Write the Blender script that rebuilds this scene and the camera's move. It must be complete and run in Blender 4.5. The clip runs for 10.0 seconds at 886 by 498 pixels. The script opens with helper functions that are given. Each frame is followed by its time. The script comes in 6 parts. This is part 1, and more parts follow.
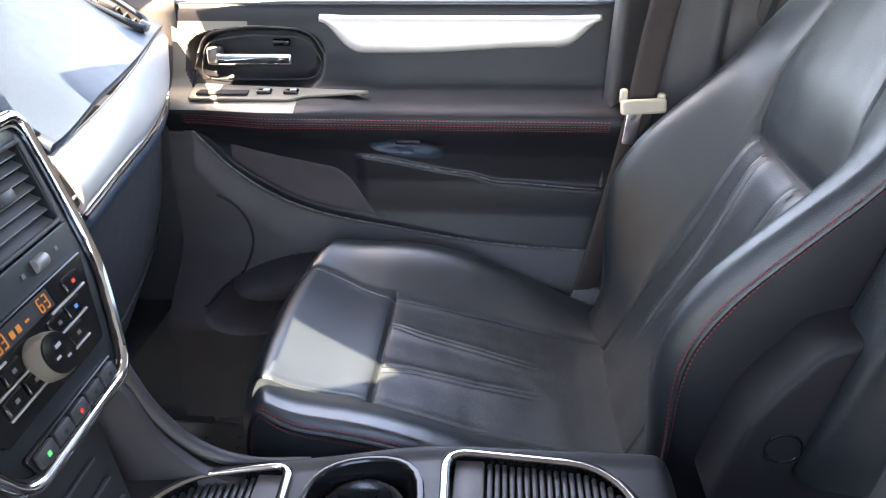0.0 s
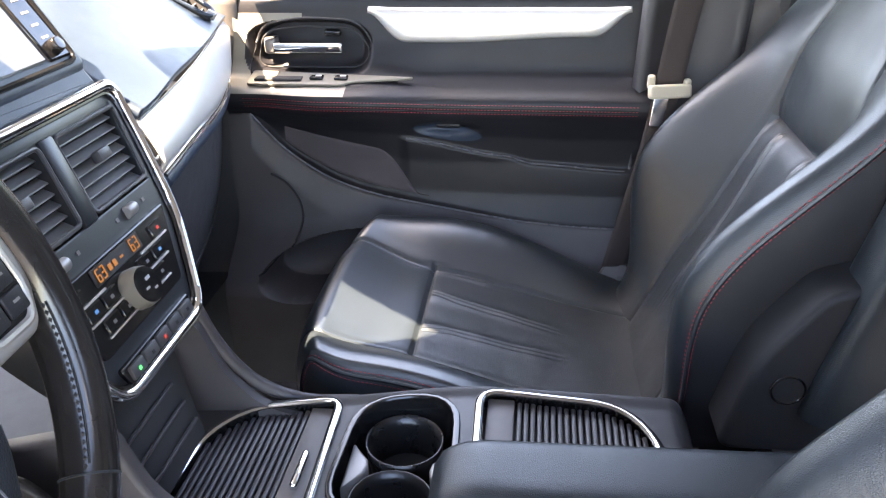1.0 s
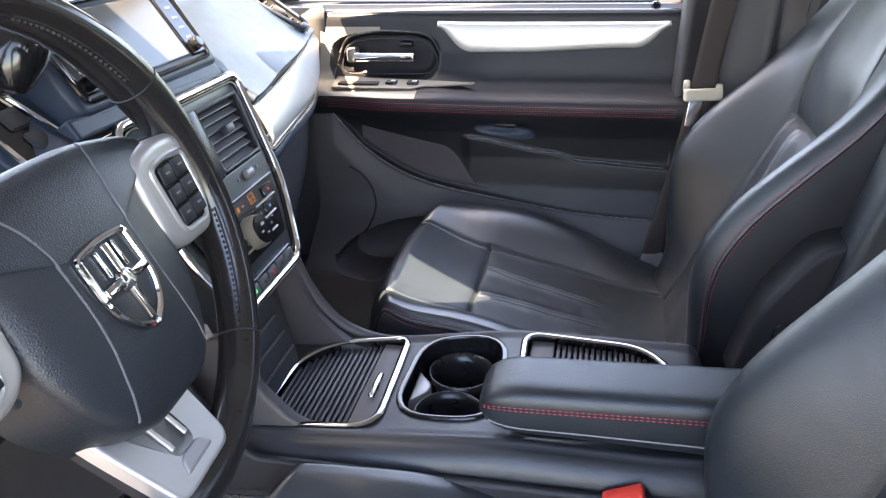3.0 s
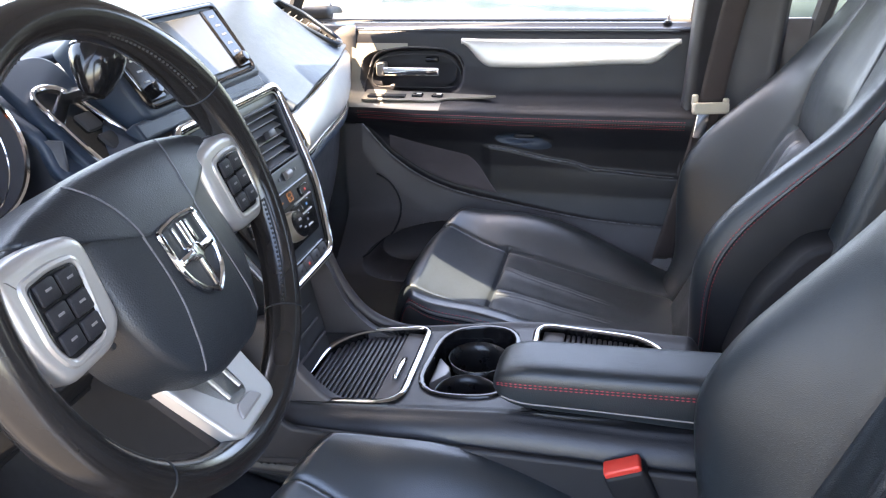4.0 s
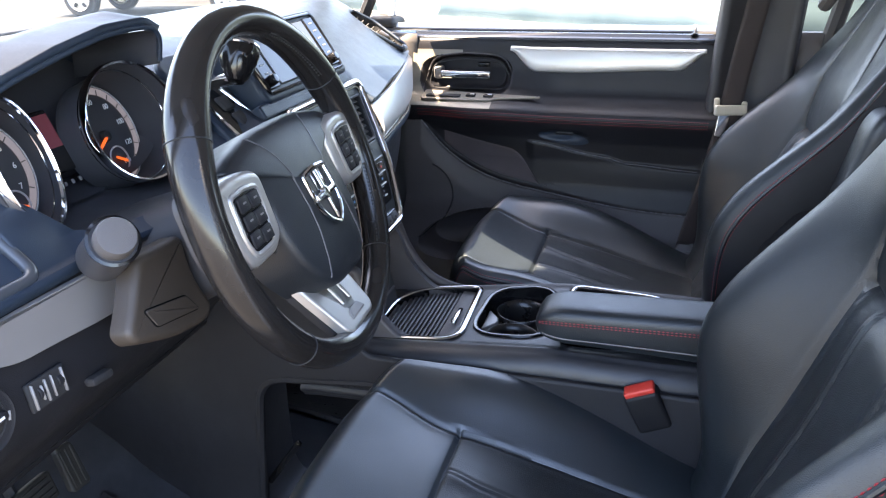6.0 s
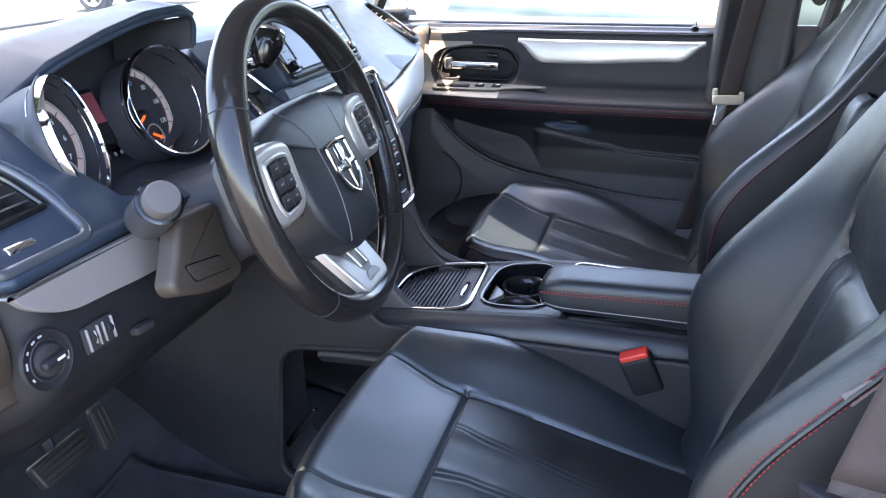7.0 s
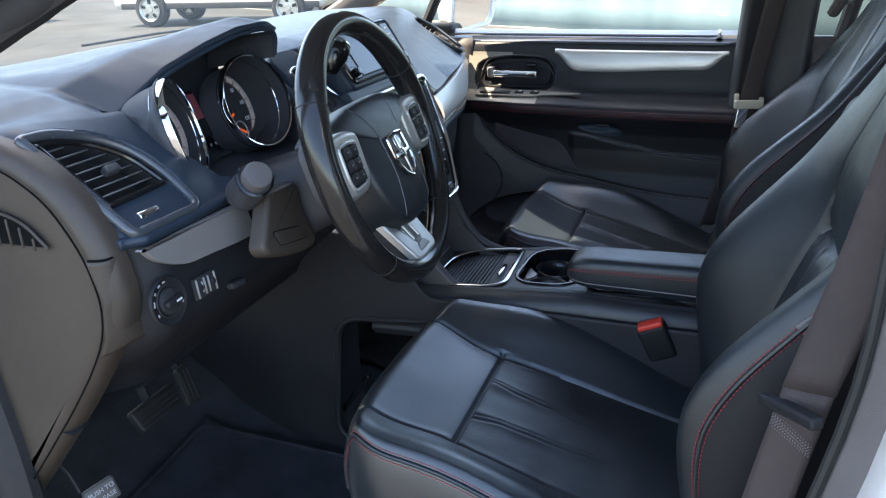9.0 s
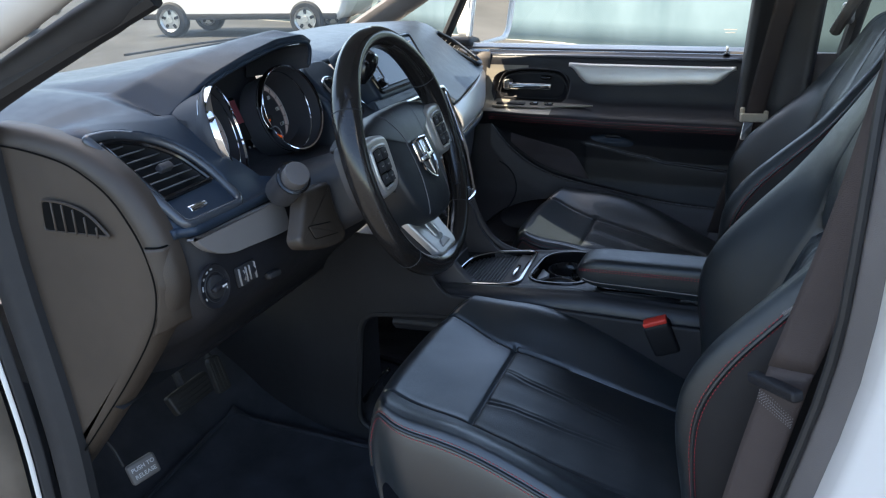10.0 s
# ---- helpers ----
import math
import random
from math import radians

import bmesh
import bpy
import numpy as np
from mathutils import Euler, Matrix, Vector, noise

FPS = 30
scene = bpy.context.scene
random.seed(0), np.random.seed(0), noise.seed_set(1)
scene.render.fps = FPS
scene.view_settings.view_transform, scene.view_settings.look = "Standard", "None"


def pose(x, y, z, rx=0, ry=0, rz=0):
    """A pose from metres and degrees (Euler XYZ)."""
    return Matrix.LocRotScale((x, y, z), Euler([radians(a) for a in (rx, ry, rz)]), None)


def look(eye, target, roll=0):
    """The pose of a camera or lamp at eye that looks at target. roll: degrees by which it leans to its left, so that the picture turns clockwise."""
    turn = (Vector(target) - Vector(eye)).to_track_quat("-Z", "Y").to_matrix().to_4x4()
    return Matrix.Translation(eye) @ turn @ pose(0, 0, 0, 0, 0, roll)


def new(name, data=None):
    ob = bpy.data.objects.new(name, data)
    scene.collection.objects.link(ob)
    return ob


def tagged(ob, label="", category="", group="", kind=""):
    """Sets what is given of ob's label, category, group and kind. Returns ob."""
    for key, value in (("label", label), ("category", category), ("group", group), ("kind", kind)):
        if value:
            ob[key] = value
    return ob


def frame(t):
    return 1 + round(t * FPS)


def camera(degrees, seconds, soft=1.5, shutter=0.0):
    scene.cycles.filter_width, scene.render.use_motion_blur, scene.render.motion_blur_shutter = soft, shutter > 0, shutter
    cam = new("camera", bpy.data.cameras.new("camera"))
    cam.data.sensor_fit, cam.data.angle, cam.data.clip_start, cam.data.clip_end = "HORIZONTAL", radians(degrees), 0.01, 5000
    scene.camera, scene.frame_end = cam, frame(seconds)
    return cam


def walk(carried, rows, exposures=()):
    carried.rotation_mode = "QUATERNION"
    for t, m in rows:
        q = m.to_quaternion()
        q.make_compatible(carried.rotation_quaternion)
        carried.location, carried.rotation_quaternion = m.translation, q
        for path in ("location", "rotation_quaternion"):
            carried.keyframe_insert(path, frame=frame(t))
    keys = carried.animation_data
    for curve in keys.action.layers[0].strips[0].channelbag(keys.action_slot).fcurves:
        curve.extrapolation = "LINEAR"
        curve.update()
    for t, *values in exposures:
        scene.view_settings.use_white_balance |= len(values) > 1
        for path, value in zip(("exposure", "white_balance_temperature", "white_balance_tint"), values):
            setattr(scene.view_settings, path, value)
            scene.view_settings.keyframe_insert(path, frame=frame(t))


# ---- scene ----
cam = camera(60.2, 10.0, soft=1.2)
PATH = [
    (0, (0.156, -0.492, 0.987), (0.022, 1.28, 0.07), -0.7),
    (0.5, (0.163, -0.544, 0.984), (-0.025, 1.23, 0.08), -1.1),
    (1, (0.162, -0.595, 0.979), (-0.065, 1.177, 0.08), -1.2),
    (1.5, (0.167, -0.647, 0.976), (-0.081, 1.13, 0.092), -1.3),
    (2, (0.174, -0.697, 0.976), (-0.114, 1.078, 0.099), -1.4),
    (2.5, (0.181, -0.745, 0.979), (-0.151, 1.032, 0.123), -1.6),
    (4, (0.214, -0.88, 0.997), (-0.225, 0.902, 0.202), -1.8),
    (4.5, (0.224, -0.947, 1.01), (-0.213, 0.84, 0.226), -1.2),
    (5, (0.228, -1.011, 1.016), (-0.24, 0.767, 0.23), -0.8),
    (5.5, (0.23, -1.063, 1.02), (-0.278, 0.713, 0.253), -1.1),
    (7, (0.261, -1.194, 1.018), (-0.285, 0.567, 0.245), -1.1),
    (7.5, (0.268, -1.242, 1.023), (-0.293, 0.52, 0.262), -0.9),
    (8, (0.277, -1.283, 1.031), (-0.302, 0.477, 0.277), -1.3),
    (8.5, (0.295, -1.323, 1.035), (-0.339, 0.415, 0.274), -1.9),
    (9, (0.319, -1.368, 1.037), (-0.336, 0.37, 0.295), -1.8),
    (9.5, (0.33, -1.418, 1.042), (-0.345, 0.317, 0.312), -1.6),
    (10, (0.34, -1.461, 1.049), (-0.347, 0.277, 0.337), -1.3),
]
LIGHTNESS = [(0.0, 4.45, 7900, 19), (1.5, 4.57, 7900, 19), (2.5, 4.32, 7900, 19), (4.5, 4.14, 7700, 19), (5.0, 4.03, 7700, 20), (5.5, 3.62, 7500, 18), (7.0, 3.83, 7000, 18), (7.5, 3.71, 6900, 17), (8.0, 3.1, 6800, 14), (8.5, 3.02, 6800, 12), (10.0, 2.26, 6700, 10)]
walk(cam, [(t, look(eye, target, roll)) for t, eye, target, roll in PATH], LIGHTNESS)


# ---- light ----
SUN_AZ, SUN_EL = radians(143), radians(60)      # from the front, on the driver's side
world = bpy.data.worlds.new("sky")
scene.world = world
world.use_nodes = True
wn = world.node_tree.nodes
sky = wn.new("ShaderNodeTexSky")
sky.sky_type, sky.sun_disc = "NISHITA", False
sky.sun_elevation, sky.sun_rotation = SUN_EL, radians(90) - SUN_AZ
world.node_tree.links.new(sky.outputs[0], wn["Background"].inputs[0])
wn["Background"].inputs[1].default_value = 0.15
sun = new("sun", bpy.data.lights.new("sun", "SUN"))
sun.data.energy, sun.data.angle, sun.data.color = 5.0, radians(0.5), (1.0, 0.87, 0.68)
sun_from = Vector((math.cos(SUN_AZ) * math.cos(SUN_EL), -math.sin(SUN_AZ) * math.cos(SUN_EL), math.sin(SUN_EL)))
sun.matrix_world = look(sun_from * 30, (0, 0, 0))


# ---- materials ----
def nodes_of(name):
    m = bpy.data.materials.new(name)
    m.use_nodes = True
    return m, m.node_tree.nodes, m.node_tree.links, m.node_tree.nodes["Principled BSDF"]


def surface(name, col, rough=0.5, metal=0.0, grain=0.0, grain_scale=800.0, kind="noise", vary=0.15, blot=9.0, spec=0.5, rough_var=0.08, coat=0.0, coat_rough=0.03):
    """A base colour with stains at two scales, and a fine relief."""
    m, n, l, b = nodes_of(name)
    b.inputs["Metallic"].default_value = metal
    b.inputs["Specular IOR Level"].default_value = spec
    b.inputs["Coat Weight"].default_value, b.inputs["Coat Roughness"].default_value = coat, coat_rough
    pos = n.new("ShaderNodeTexCoord")
    big = n.new("ShaderNodeTexNoise")
    big.inputs["Scale"].default_value, big.inputs["Detail"].default_value = blot, 6
    l.new(pos.outputs["Object"], big.inputs["Vector"])
    ramp = n.new("ShaderNodeMapRange")
    ramp.inputs["From Min"].default_value, ramp.inputs["From Max"].default_value = 0.3, 0.7
    ramp.inputs["To Min"].default_value, ramp.inputs["To Max"].default_value = 1 - vary, 1 + vary
    l.new(big.outputs["Fac"], ramp.inputs["Value"])
    mul = n.new("ShaderNodeVectorMath")
    mul.operation = "SCALE"
    mul.inputs[0].default_value = col
    l.new(ramp.outputs[0], mul.inputs["Scale"])
    l.new(mul.outputs[0], b.inputs["Base Color"])
    rr = n.new("ShaderNodeMapRange")
    rr.inputs["To Min"].default_value, rr.inputs["To Max"].default_value = max(0.02, rough - rough_var), min(1, rough + rough_var)
    mid = n.new("ShaderNodeTexNoise")
    mid.inputs["Scale"].default_value, mid.inputs["Detail"].default_value = blot * 5, 4
    l.new(pos.outputs["Object"], mid.inputs["Vector"])
    l.new(mid.outputs["Fac"], rr.inputs["Value"])
    l.new(rr.outputs[0], b.inputs["Roughness"])
    if grain:
        if kind == "pores":
            g = n.new("ShaderNodeTexVoronoi")
            g.feature = "DISTANCE_TO_EDGE"
            out = g.outputs["Distance"]
        else:
            g = n.new("ShaderNodeTexNoise")
            g.inputs["Detail"].default_value = 3
            out = g.outputs["Fac"]
        g.inputs["Scale"].default_value = grain_scale
        l.new(pos.outputs["Object"], g.inputs["Vector"])
        bump = n.new("ShaderNodeBump")
        bump.inputs["Strength"].default_value, bump.inputs["Distance"].default_value = grain, 0.001
        l.new(out, bump.inputs["Height"])
        l.new(bump.outputs[0], b.inputs["Normal"])
    return m


LEATHER = surface("black leather", (0.0105, 0.0148, 0.0185), 0.36, spec=0.56, grain=0.36, grain_scale=620, kind="pores", vary=0.2, blot=9, rough_var=0.10)
# lighter, glossier copy of the leather: light missing on the cushions is put in
SEATLEATHER = surface("brightened black seat leather", (0.013, 0.0185, 0.0235), 0.34, spec=0.72, coat=0.42, coat_rough=0.34, grain=0.26, grain_scale=620, kind="pores", vary=0.16, blot=9, rough_var=0.10)
PERF = surface("perforated black leather", (0.0105, 0.0150, 0.0190), 0.40, spec=0.58, coat=0.25, coat_rough=0.38, grain=0.5, grain_scale=420, kind="pores", vary=0.2, blot=11)
VINYL = surface("door vinyl", (0.011, 0.011, 0.014), 0.44, spec=0.32, grain=0.3, grain_scale=520, kind="pores", vary=0.2)
PLASTIC = surface("black grained plastic", (0.046, 0.045, 0.049), 0.46, grain=0.3, grain_scale=600, kind="pores", vary=0.15)
DASH = surface("soft dash plastic", (0.022, 0.034, 0.053), 0.40, spec=0.34, grain=0.3, grain_scale=550, kind="pores", vary=0.12)
SHELL = surface("dark mauve-grey plastic", (0.052, 0.047, 0.050), 0.52, spec=0.4, grain=0.3, grain_scale=600, kind="pores", vary=0.15)
SILL = surface("glossy sill plastic", (0.050, 0.056, 0.066), 0.24, spec=0.7, vary=0.08)
STACKP = surface("satin black panel plastic", (0.012, 0.015, 0.019), 0.34, spec=0.45, grain=0.12, grain_scale=600, kind="pores", vary=0.1)
CONS = surface("console plastic", (0.027, 0.028, 0.032), 0.40, spec=0.45, grain=0.25, grain_scale=550, kind="pores", vary=0.12)
GREYP = surface("charcoal plastic", (0.105, 0.096, 0.094), 0.52, grain=0.3, grain_scale=600, kind="pores", vary=0.15)
CAPP = surface("warm charcoal plastic", (0.047, 0.036, 0.028), 0.5, grain=0.3, grain_scale=600, kind="pores", vary=0.15)
DARKP = surface("black coarse plastic", (0.013, 0.013, 0.016), 0.58, spec=0.36, grain=0.3, grain_scale=600, kind="pores", vary=0.2)
GLOSS = surface("piano black plastic", (0.008, 0.008, 0.009), 0.14, vary=0.1, rough_var=0.04)
MATTE = surface("matte black plastic", (0.020, 0.020, 0.022), 0.7, grain=0.2)
SILVER = surface("satin silver paint", (0.60, 0.58, 0.55), 0.36, metal=0.45, grain=0.05, grain_scale=1500, vary=0.05)
SILVERD = surface("brushed dark silver", (0.27, 0.255, 0.25), 0.42, metal=0.3, vary=0.06)
WHEELSILV = surface("satin wheel silver", (0.46, 0.44, 0.42), 0.36, metal=0.6, vary=0.04, rough_var=0.02)
CUPBLACK = surface("smooth black plastic", (0.012, 0.012, 0.013), 0.28, vary=0.1)
SWITCHP = surface("warm silver plastic", (0.20, 0.185, 0.155), 0.4, metal=0.2, vary=0.06)
# far paler than the vinyl: edge highlights are put into this colour
LIP = surface("pale edge highlight", (0.11, 0.11, 0.12), 0.28, vary=0.1)
# darker than the leather: shade on the seat sides is put into the colour
BACKSIDE = surface("matte black vinyl", (0.009, 0.009, 0.011), 0.6, spec=0.3, grain=0.2, grain_scale=500, kind="pores", vary=0.2)
# near-black for seams and for shade painted on as hollows
HOLE = surface("hollow shade black", (0.004, 0.004, 0.004), 0.9, spec=0.1)
# chrome with the dark reflections of the tray rims put into its colour
DCHROME = surface("darkened chrome", (0.46, 0.46, 0.47), 0.10, metal=1.0, vary=0.05, rough_var=0.04)
CHROME = surface("chrome", (0.80, 0.80, 0.81), 0.07, metal=1.0, vary=0.03, rough_var=0.03)
BELT = surface("belt webbing", (0.046, 0.033, 0.030), 0.75, grain=0.6, grain_scale=900, vary=0.12)
CARPET = surface("black carpet", (0.019, 0.021, 0.027), 0.95, grain=1.0, grain_scale=700, vary=0.4, blot=16)
FABRIC = surface("speaker fabric", (0.060, 0.050, 0.056), 0.85, grain=0.8, grain_scale=1400, vary=0.12)
TAN = surface("beige plastic", (0.50, 0.44, 0.34), 0.5, vary=0.08)
RED = surface("red push button", (0.62, 0.045, 0.03), 0.4, vary=0.08)
THREAD = surface("red thread", (0.30, 0.024, 0.034), 0.6, vary=0.1)
GREYTHREAD = surface("grey thread", (0.16, 0.15, 0.15), 0.7, vary=0.1)
BODY = surface("white car paint", (0.74, 0.72, 0.69), 0.18, vary=0.04, blot=3, coat=0.6)
RUBBER = surface("rubber seal", (0.014, 0.014, 0.015), 0.6, grain=0.2, vary=0.2)
PEDAL = surface("ribbed pedal rubber", (0.022, 0.021, 0.020), 0.55, grain=0.3)
LINER = surface("grey headliner cloth", (0.56, 0.57, 0.58), 0.9, grain=0.5, grain_scale=900, vary=0.06)
WHITE = surface("white print", (0.75, 0.75, 0.75), 0.5, vary=0.03)
DIALGREY = surface("dial ring grey", (0.42, 0.42, 0.43), 0.4, vary=0.05)
ASPHALT = surface("asphalt", (0.052, 0.051, 0.050), 0.9, grain=1.0, grain_scale=60, vary=0.35, blot=0.8)
TYRE = surface("tyre rubber", (0.02, 0.02, 0.021), 0.75, grain=0.3, grain_scale=200)
ALLOY = surface("alloy", (0.6, 0.6, 0.6), 0.3, metal=0.9)
MIRROR = surface("mirror glass", (0.9, 0.9, 0.9), 0.01, metal=1.0, vary=0.0, rough_var=0.0)


def glowing(name, col, strength):
    m, n, l, b = nodes_of(name)
    b.inputs["Base Color"].default_value = (*[0.16 * c for c in col], 1)
    b.inputs["Emission Color"].default_value, b.inputs["Emission Strength"].default_value = (*col, 1), strength
    return m


LED_AMBER = glowing("amber display digits", (1.0, 0.38, 0.06), 0.02)
LED_GREEN = glowing("green indicator", (0.05, 0.9, 0.25), 0.08)
LED_RED = glowing("red indicator", (1.0, 0.08, 0.05), 0.03)
LED_BLUE = glowing("blue indicator", (0.1, 0.4, 1.0), 0.03)
# faint glow added to brighten the recessed dial bands
DIALGLOW = glowing("brightened dial band", (0.80, 0.76, 0.84), 0.022)
NEEDLE = glowing("lit needle", (1.0, 0.16, 0.03), 0.10)


def clear_glass(name, tint):
    m, n, l, b = nodes_of(name)
    n.remove(b)
    tr, gl, mix, fr = (n.new("ShaderNodeBsdfTransparent"), n.new("ShaderNodeBsdfGlossy"), n.new("ShaderNodeMixShader"), n.new("ShaderNodeFresnel"))
    tr.inputs[0].default_value = (*tint, 1)
    gl.inputs["Roughness"].default_value = 0.01
    fr.inputs["IOR"].default_value = 1.45
    l.new(fr.outputs[0], mix.inputs[0]), l.new(tr.outputs[0], mix.inputs[1]), l.new(gl.outputs[0], mix.inputs[2])
    l.new(mix.outputs[0], n["Material Output"].inputs[0])
    return m


GLASS = clear_glass("window glass", (0.90, 0.93, 0.92))
SCREEN = clear_glass("laminated windscreen glass", (0.66, 0.70, 0.69))
TINTED = clear_glass("tinted rear glass", (0.26, 0.28, 0.27))


# ---- building helpers ----
def smooth(a, b, v):
    k = min(1.0, max(0.0, (v - a) / (b - a)))
    return k * k * (3 - 2 * k)


def bell(v, c, w):
    return math.exp(-((v - c) / w) ** 2)


def interp(v, xs, ys):
    return float(np.interp(v, xs, ys))


def soft(v, xs, ys, w):
    """interp, with its corners rounded over w."""
    return sum(interp(v + w * o, xs, ys) * k for o, k in ((-1, 0.12), (-0.5, 0.23), (0, 0.30), (0.5, 0.23), (1, 0.12)))


def spline(pts, n, closed=False):
    """n points along a smooth curve through pts."""
    p = [Vector(q) for q in pts]
    k = len(p)
    out = []
    spans = k if closed else k - 1
    for i in range(n):
        s = i / n * spans if closed else i / (n - 1) * spans
        j = min(int(s), spans - 1)
        f = s - j
        if closed:
            a, b, c, d = p[j - 1], p[j], p[(j + 1) % k], p[(j + 2) % k]
        else:
            b, c = p[j], p[j + 1]
            a = p[j - 1] if j else b * 2 - c
            d = p[j + 2] if j + 2 < k else c * 2 - b
        out.append(0.5 * ((2 * b) + (c - a) * f + (2 * a - 5 * b + 4 * c - d) * f * f + (3 * b - a - 3 * c + d) * f ** 3))
    return out


def part(name, bm, mat, parent=None, label="", m=None, sharp=38, bev=0.0, thick=0.0):
    """One mesh object from a bmesh, under a thing or a part."""
    if m is not None:
        bm.transform(m)
    me = bpy.data.meshes.new(name)
    bm.normal_update()
    bm.to_mesh(me)
    bm.free()
    me.shade_smooth()
    me.set_sharp_from_angle(angle=radians(sharp))
    me.materials.append(mat)
    ob = new(name, me)
    if parent is not None:
        ob.parent = parent
        ob.matrix_parent_inverse = Matrix.Translation(-Vector(parent["base"])) if "base" in parent else Matrix.Identity(4)
    if thick:
        s = ob.modifiers.new("thickness", "SOLIDIFY")
        s.thickness, s.offset = thick, -1
    if bev:
        s = ob.modifiers.new("edges", "BEVEL")
        s.width, s.segments, s.limit_method, s.angle_limit = bev, 2, "ANGLE", radians(40)
    if label:
        tagged(ob, label)
    return ob


def thing(name, base, label, category, group="", kind=""):
    ob = new(name)
    ob.location = base
    ob.empty_display_size = 0.05
    ob["base"] = tuple(base)
    return tagged(ob, label, category, group, kind)


def grid(f, us, vs, wrap=False, keep=None):
    """A sheet of f(u, v); wrap closes it along u; keep(u, v) picks the faces."""
    bm = bmesh.new()
    vv = [[bm.verts.new(f(u, v)) for u in us] for v in vs]
    nu = len(us)
    for j in range(len(vs) - 1):
        for i in range(nu if wrap else nu - 1):
            k = (i + 1) % nu
            if keep is None or keep(0.5 * (us[i] + us[k]) if k else us[i], 0.5 * (vs[j] + vs[j + 1])):
                bm.faces.new((vv[j][i], vv[j][k], vv[j + 1][k], vv[j + 1][i]))
    if keep is not None:
        bmesh.ops.delete(bm, geom=[v for v in bm.verts if not v.link_faces], context="VERTS")
    return bm


def lin(a, b, n):
    return [a + (b - a) * i / (n - 1) for i in range(n)]


def box(sx, sy, sz, r=0.0, seg=3, at=(0, 0, 0)):
    bm = bmesh.new()
    bmesh.ops.create_cube(bm, size=1)
    bmesh.ops.scale(bm, vec=(sx, sy, sz), verts=bm.verts)
    if r:
        bmesh.ops.bevel(bm, geom=bm.edges[:], offset=r, segments=seg, affect="EDGES", profile=0.5)
    bmesh.ops.translate(bm, vec=at, verts=bm.verts)
    return bm


def rod(r1, r2, h, seg=24, r=0.0, at=(0, 0, 0)):
    """A turned piece along z, from z 0 to h."""
    bm = bmesh.new()
    prof = [(0.0, 0.0), (r1 - r, 0.0)]
    if r:
        prof += [(r1 - r + r * math.sin(a), r - r * math.cos(a)) for a in lin(0.4, 1.57, 3)]
        prof += [(r2 - r + r * math.cos(a), h - r + r * math.sin(a)) for a in lin(0, 1.2, 3)]
    else:
        prof += [(r1, 0.0), (r2, h)]
    prof += [(r2 - r, h), (0.0, h)]
    return turned(prof, seg, at)


def turned(prof, seg=32, at=(0, 0, 0)):
    bm = bmesh.new()
    rows = []
    for rr, z in prof:
        if rr < 1e-6:
            rows.append([bm.verts.new((at[0], at[1], at[2] + z))])
        else:
            rows.append([bm.verts.new((at[0] + rr * math.cos(2 * math.pi * i / seg), at[1] + rr * math.sin(2 * math.pi * i / seg), at[2] + z)) for i in range(seg)])
    for a, b in zip(rows, rows[1:]):
        for i in range(seg):
            k = (i + 1) % seg
            if len(a) == 1 and len(b) == 1:
                continue
            if len(a) == 1:
                bm.faces.new((a[0], b[i], b[k])) if len(b) > 1 else None
            elif len(b) == 1:
                bm.faces.new((a[i], a[k], b[0]))
            else:
                bm.faces.new((a[i], a[k], b[k], b[i]))
    bmesh.ops.recalc_face_normals(bm, faces=bm.faces)
    return bm


def tube(path, r, seg=10, closed=False, flat=1.0, up=None):
    """A rod of radius r along a path; flat squeezes it along its own second axis."""
    p = [Vector(q) for q in path]
    n = len(p)
    bm = bmesh.new()
    rings = []
    prev = None
    for i in range(n):
        t = (p[(i + 1) % n] - p[i - 1]) if closed else (p[min(i + 1, n - 1)] - p[max(i - 1, 0)])
        t.normalize()
        if up is not None:
            a = Vector(up) - t * t.dot(Vector(up))
        elif prev is None:
            a = t.orthogonal()
        else:
            a = prev - t * t.dot(prev)
        a.normalize()
        prev = a
        b = t.cross(a)
        rad = r(i / max(1, n - 1)) if callable(r) else r
        rings.append([bm.verts.new(p[i] + a * (rad * flat * math.cos(2 * math.pi * k / seg)) + b * (rad * math.sin(2 * math.pi * k / seg))) for k in range(seg)])
    for i in range(n if closed else n - 1):
        u, v = rings[i], rings[(i + 1) % n]
        for k in range(seg):
            bm.faces.new((u[k], u[(k + 1) % seg], v[(k + 1) % seg], v[k]))
    if not closed:
        bm.faces.new(rings[0][::-1]), bm.faces.new(rings[-1])
    bmesh.ops.recalc_face_normals(bm, faces=bm.faces)
    return bm


def rounded(pts, r, n=6):
    """A polygon in the plane with rounded corners."""
    out = []
    k = len(pts)
    for i in range(k):
        p, a, b = Vector(pts[i]), Vector(pts[i - 1]), Vector(pts[(i + 1) % k])
        rr = r[i] if isinstance(r, (list, tuple)) else r
        u, v = (a - p), (b - p)
        d = min(rr, u.length * 0.48, v.length * 0.48)
        s, e = p + u.normalized() * d, p + v.normalized() * d
        for j in range(n + 1):
            f = j / n
            out.append(s * (1 - f) ** 2 + p * 2 * f * (1 - f) + e * f * f)
    return out


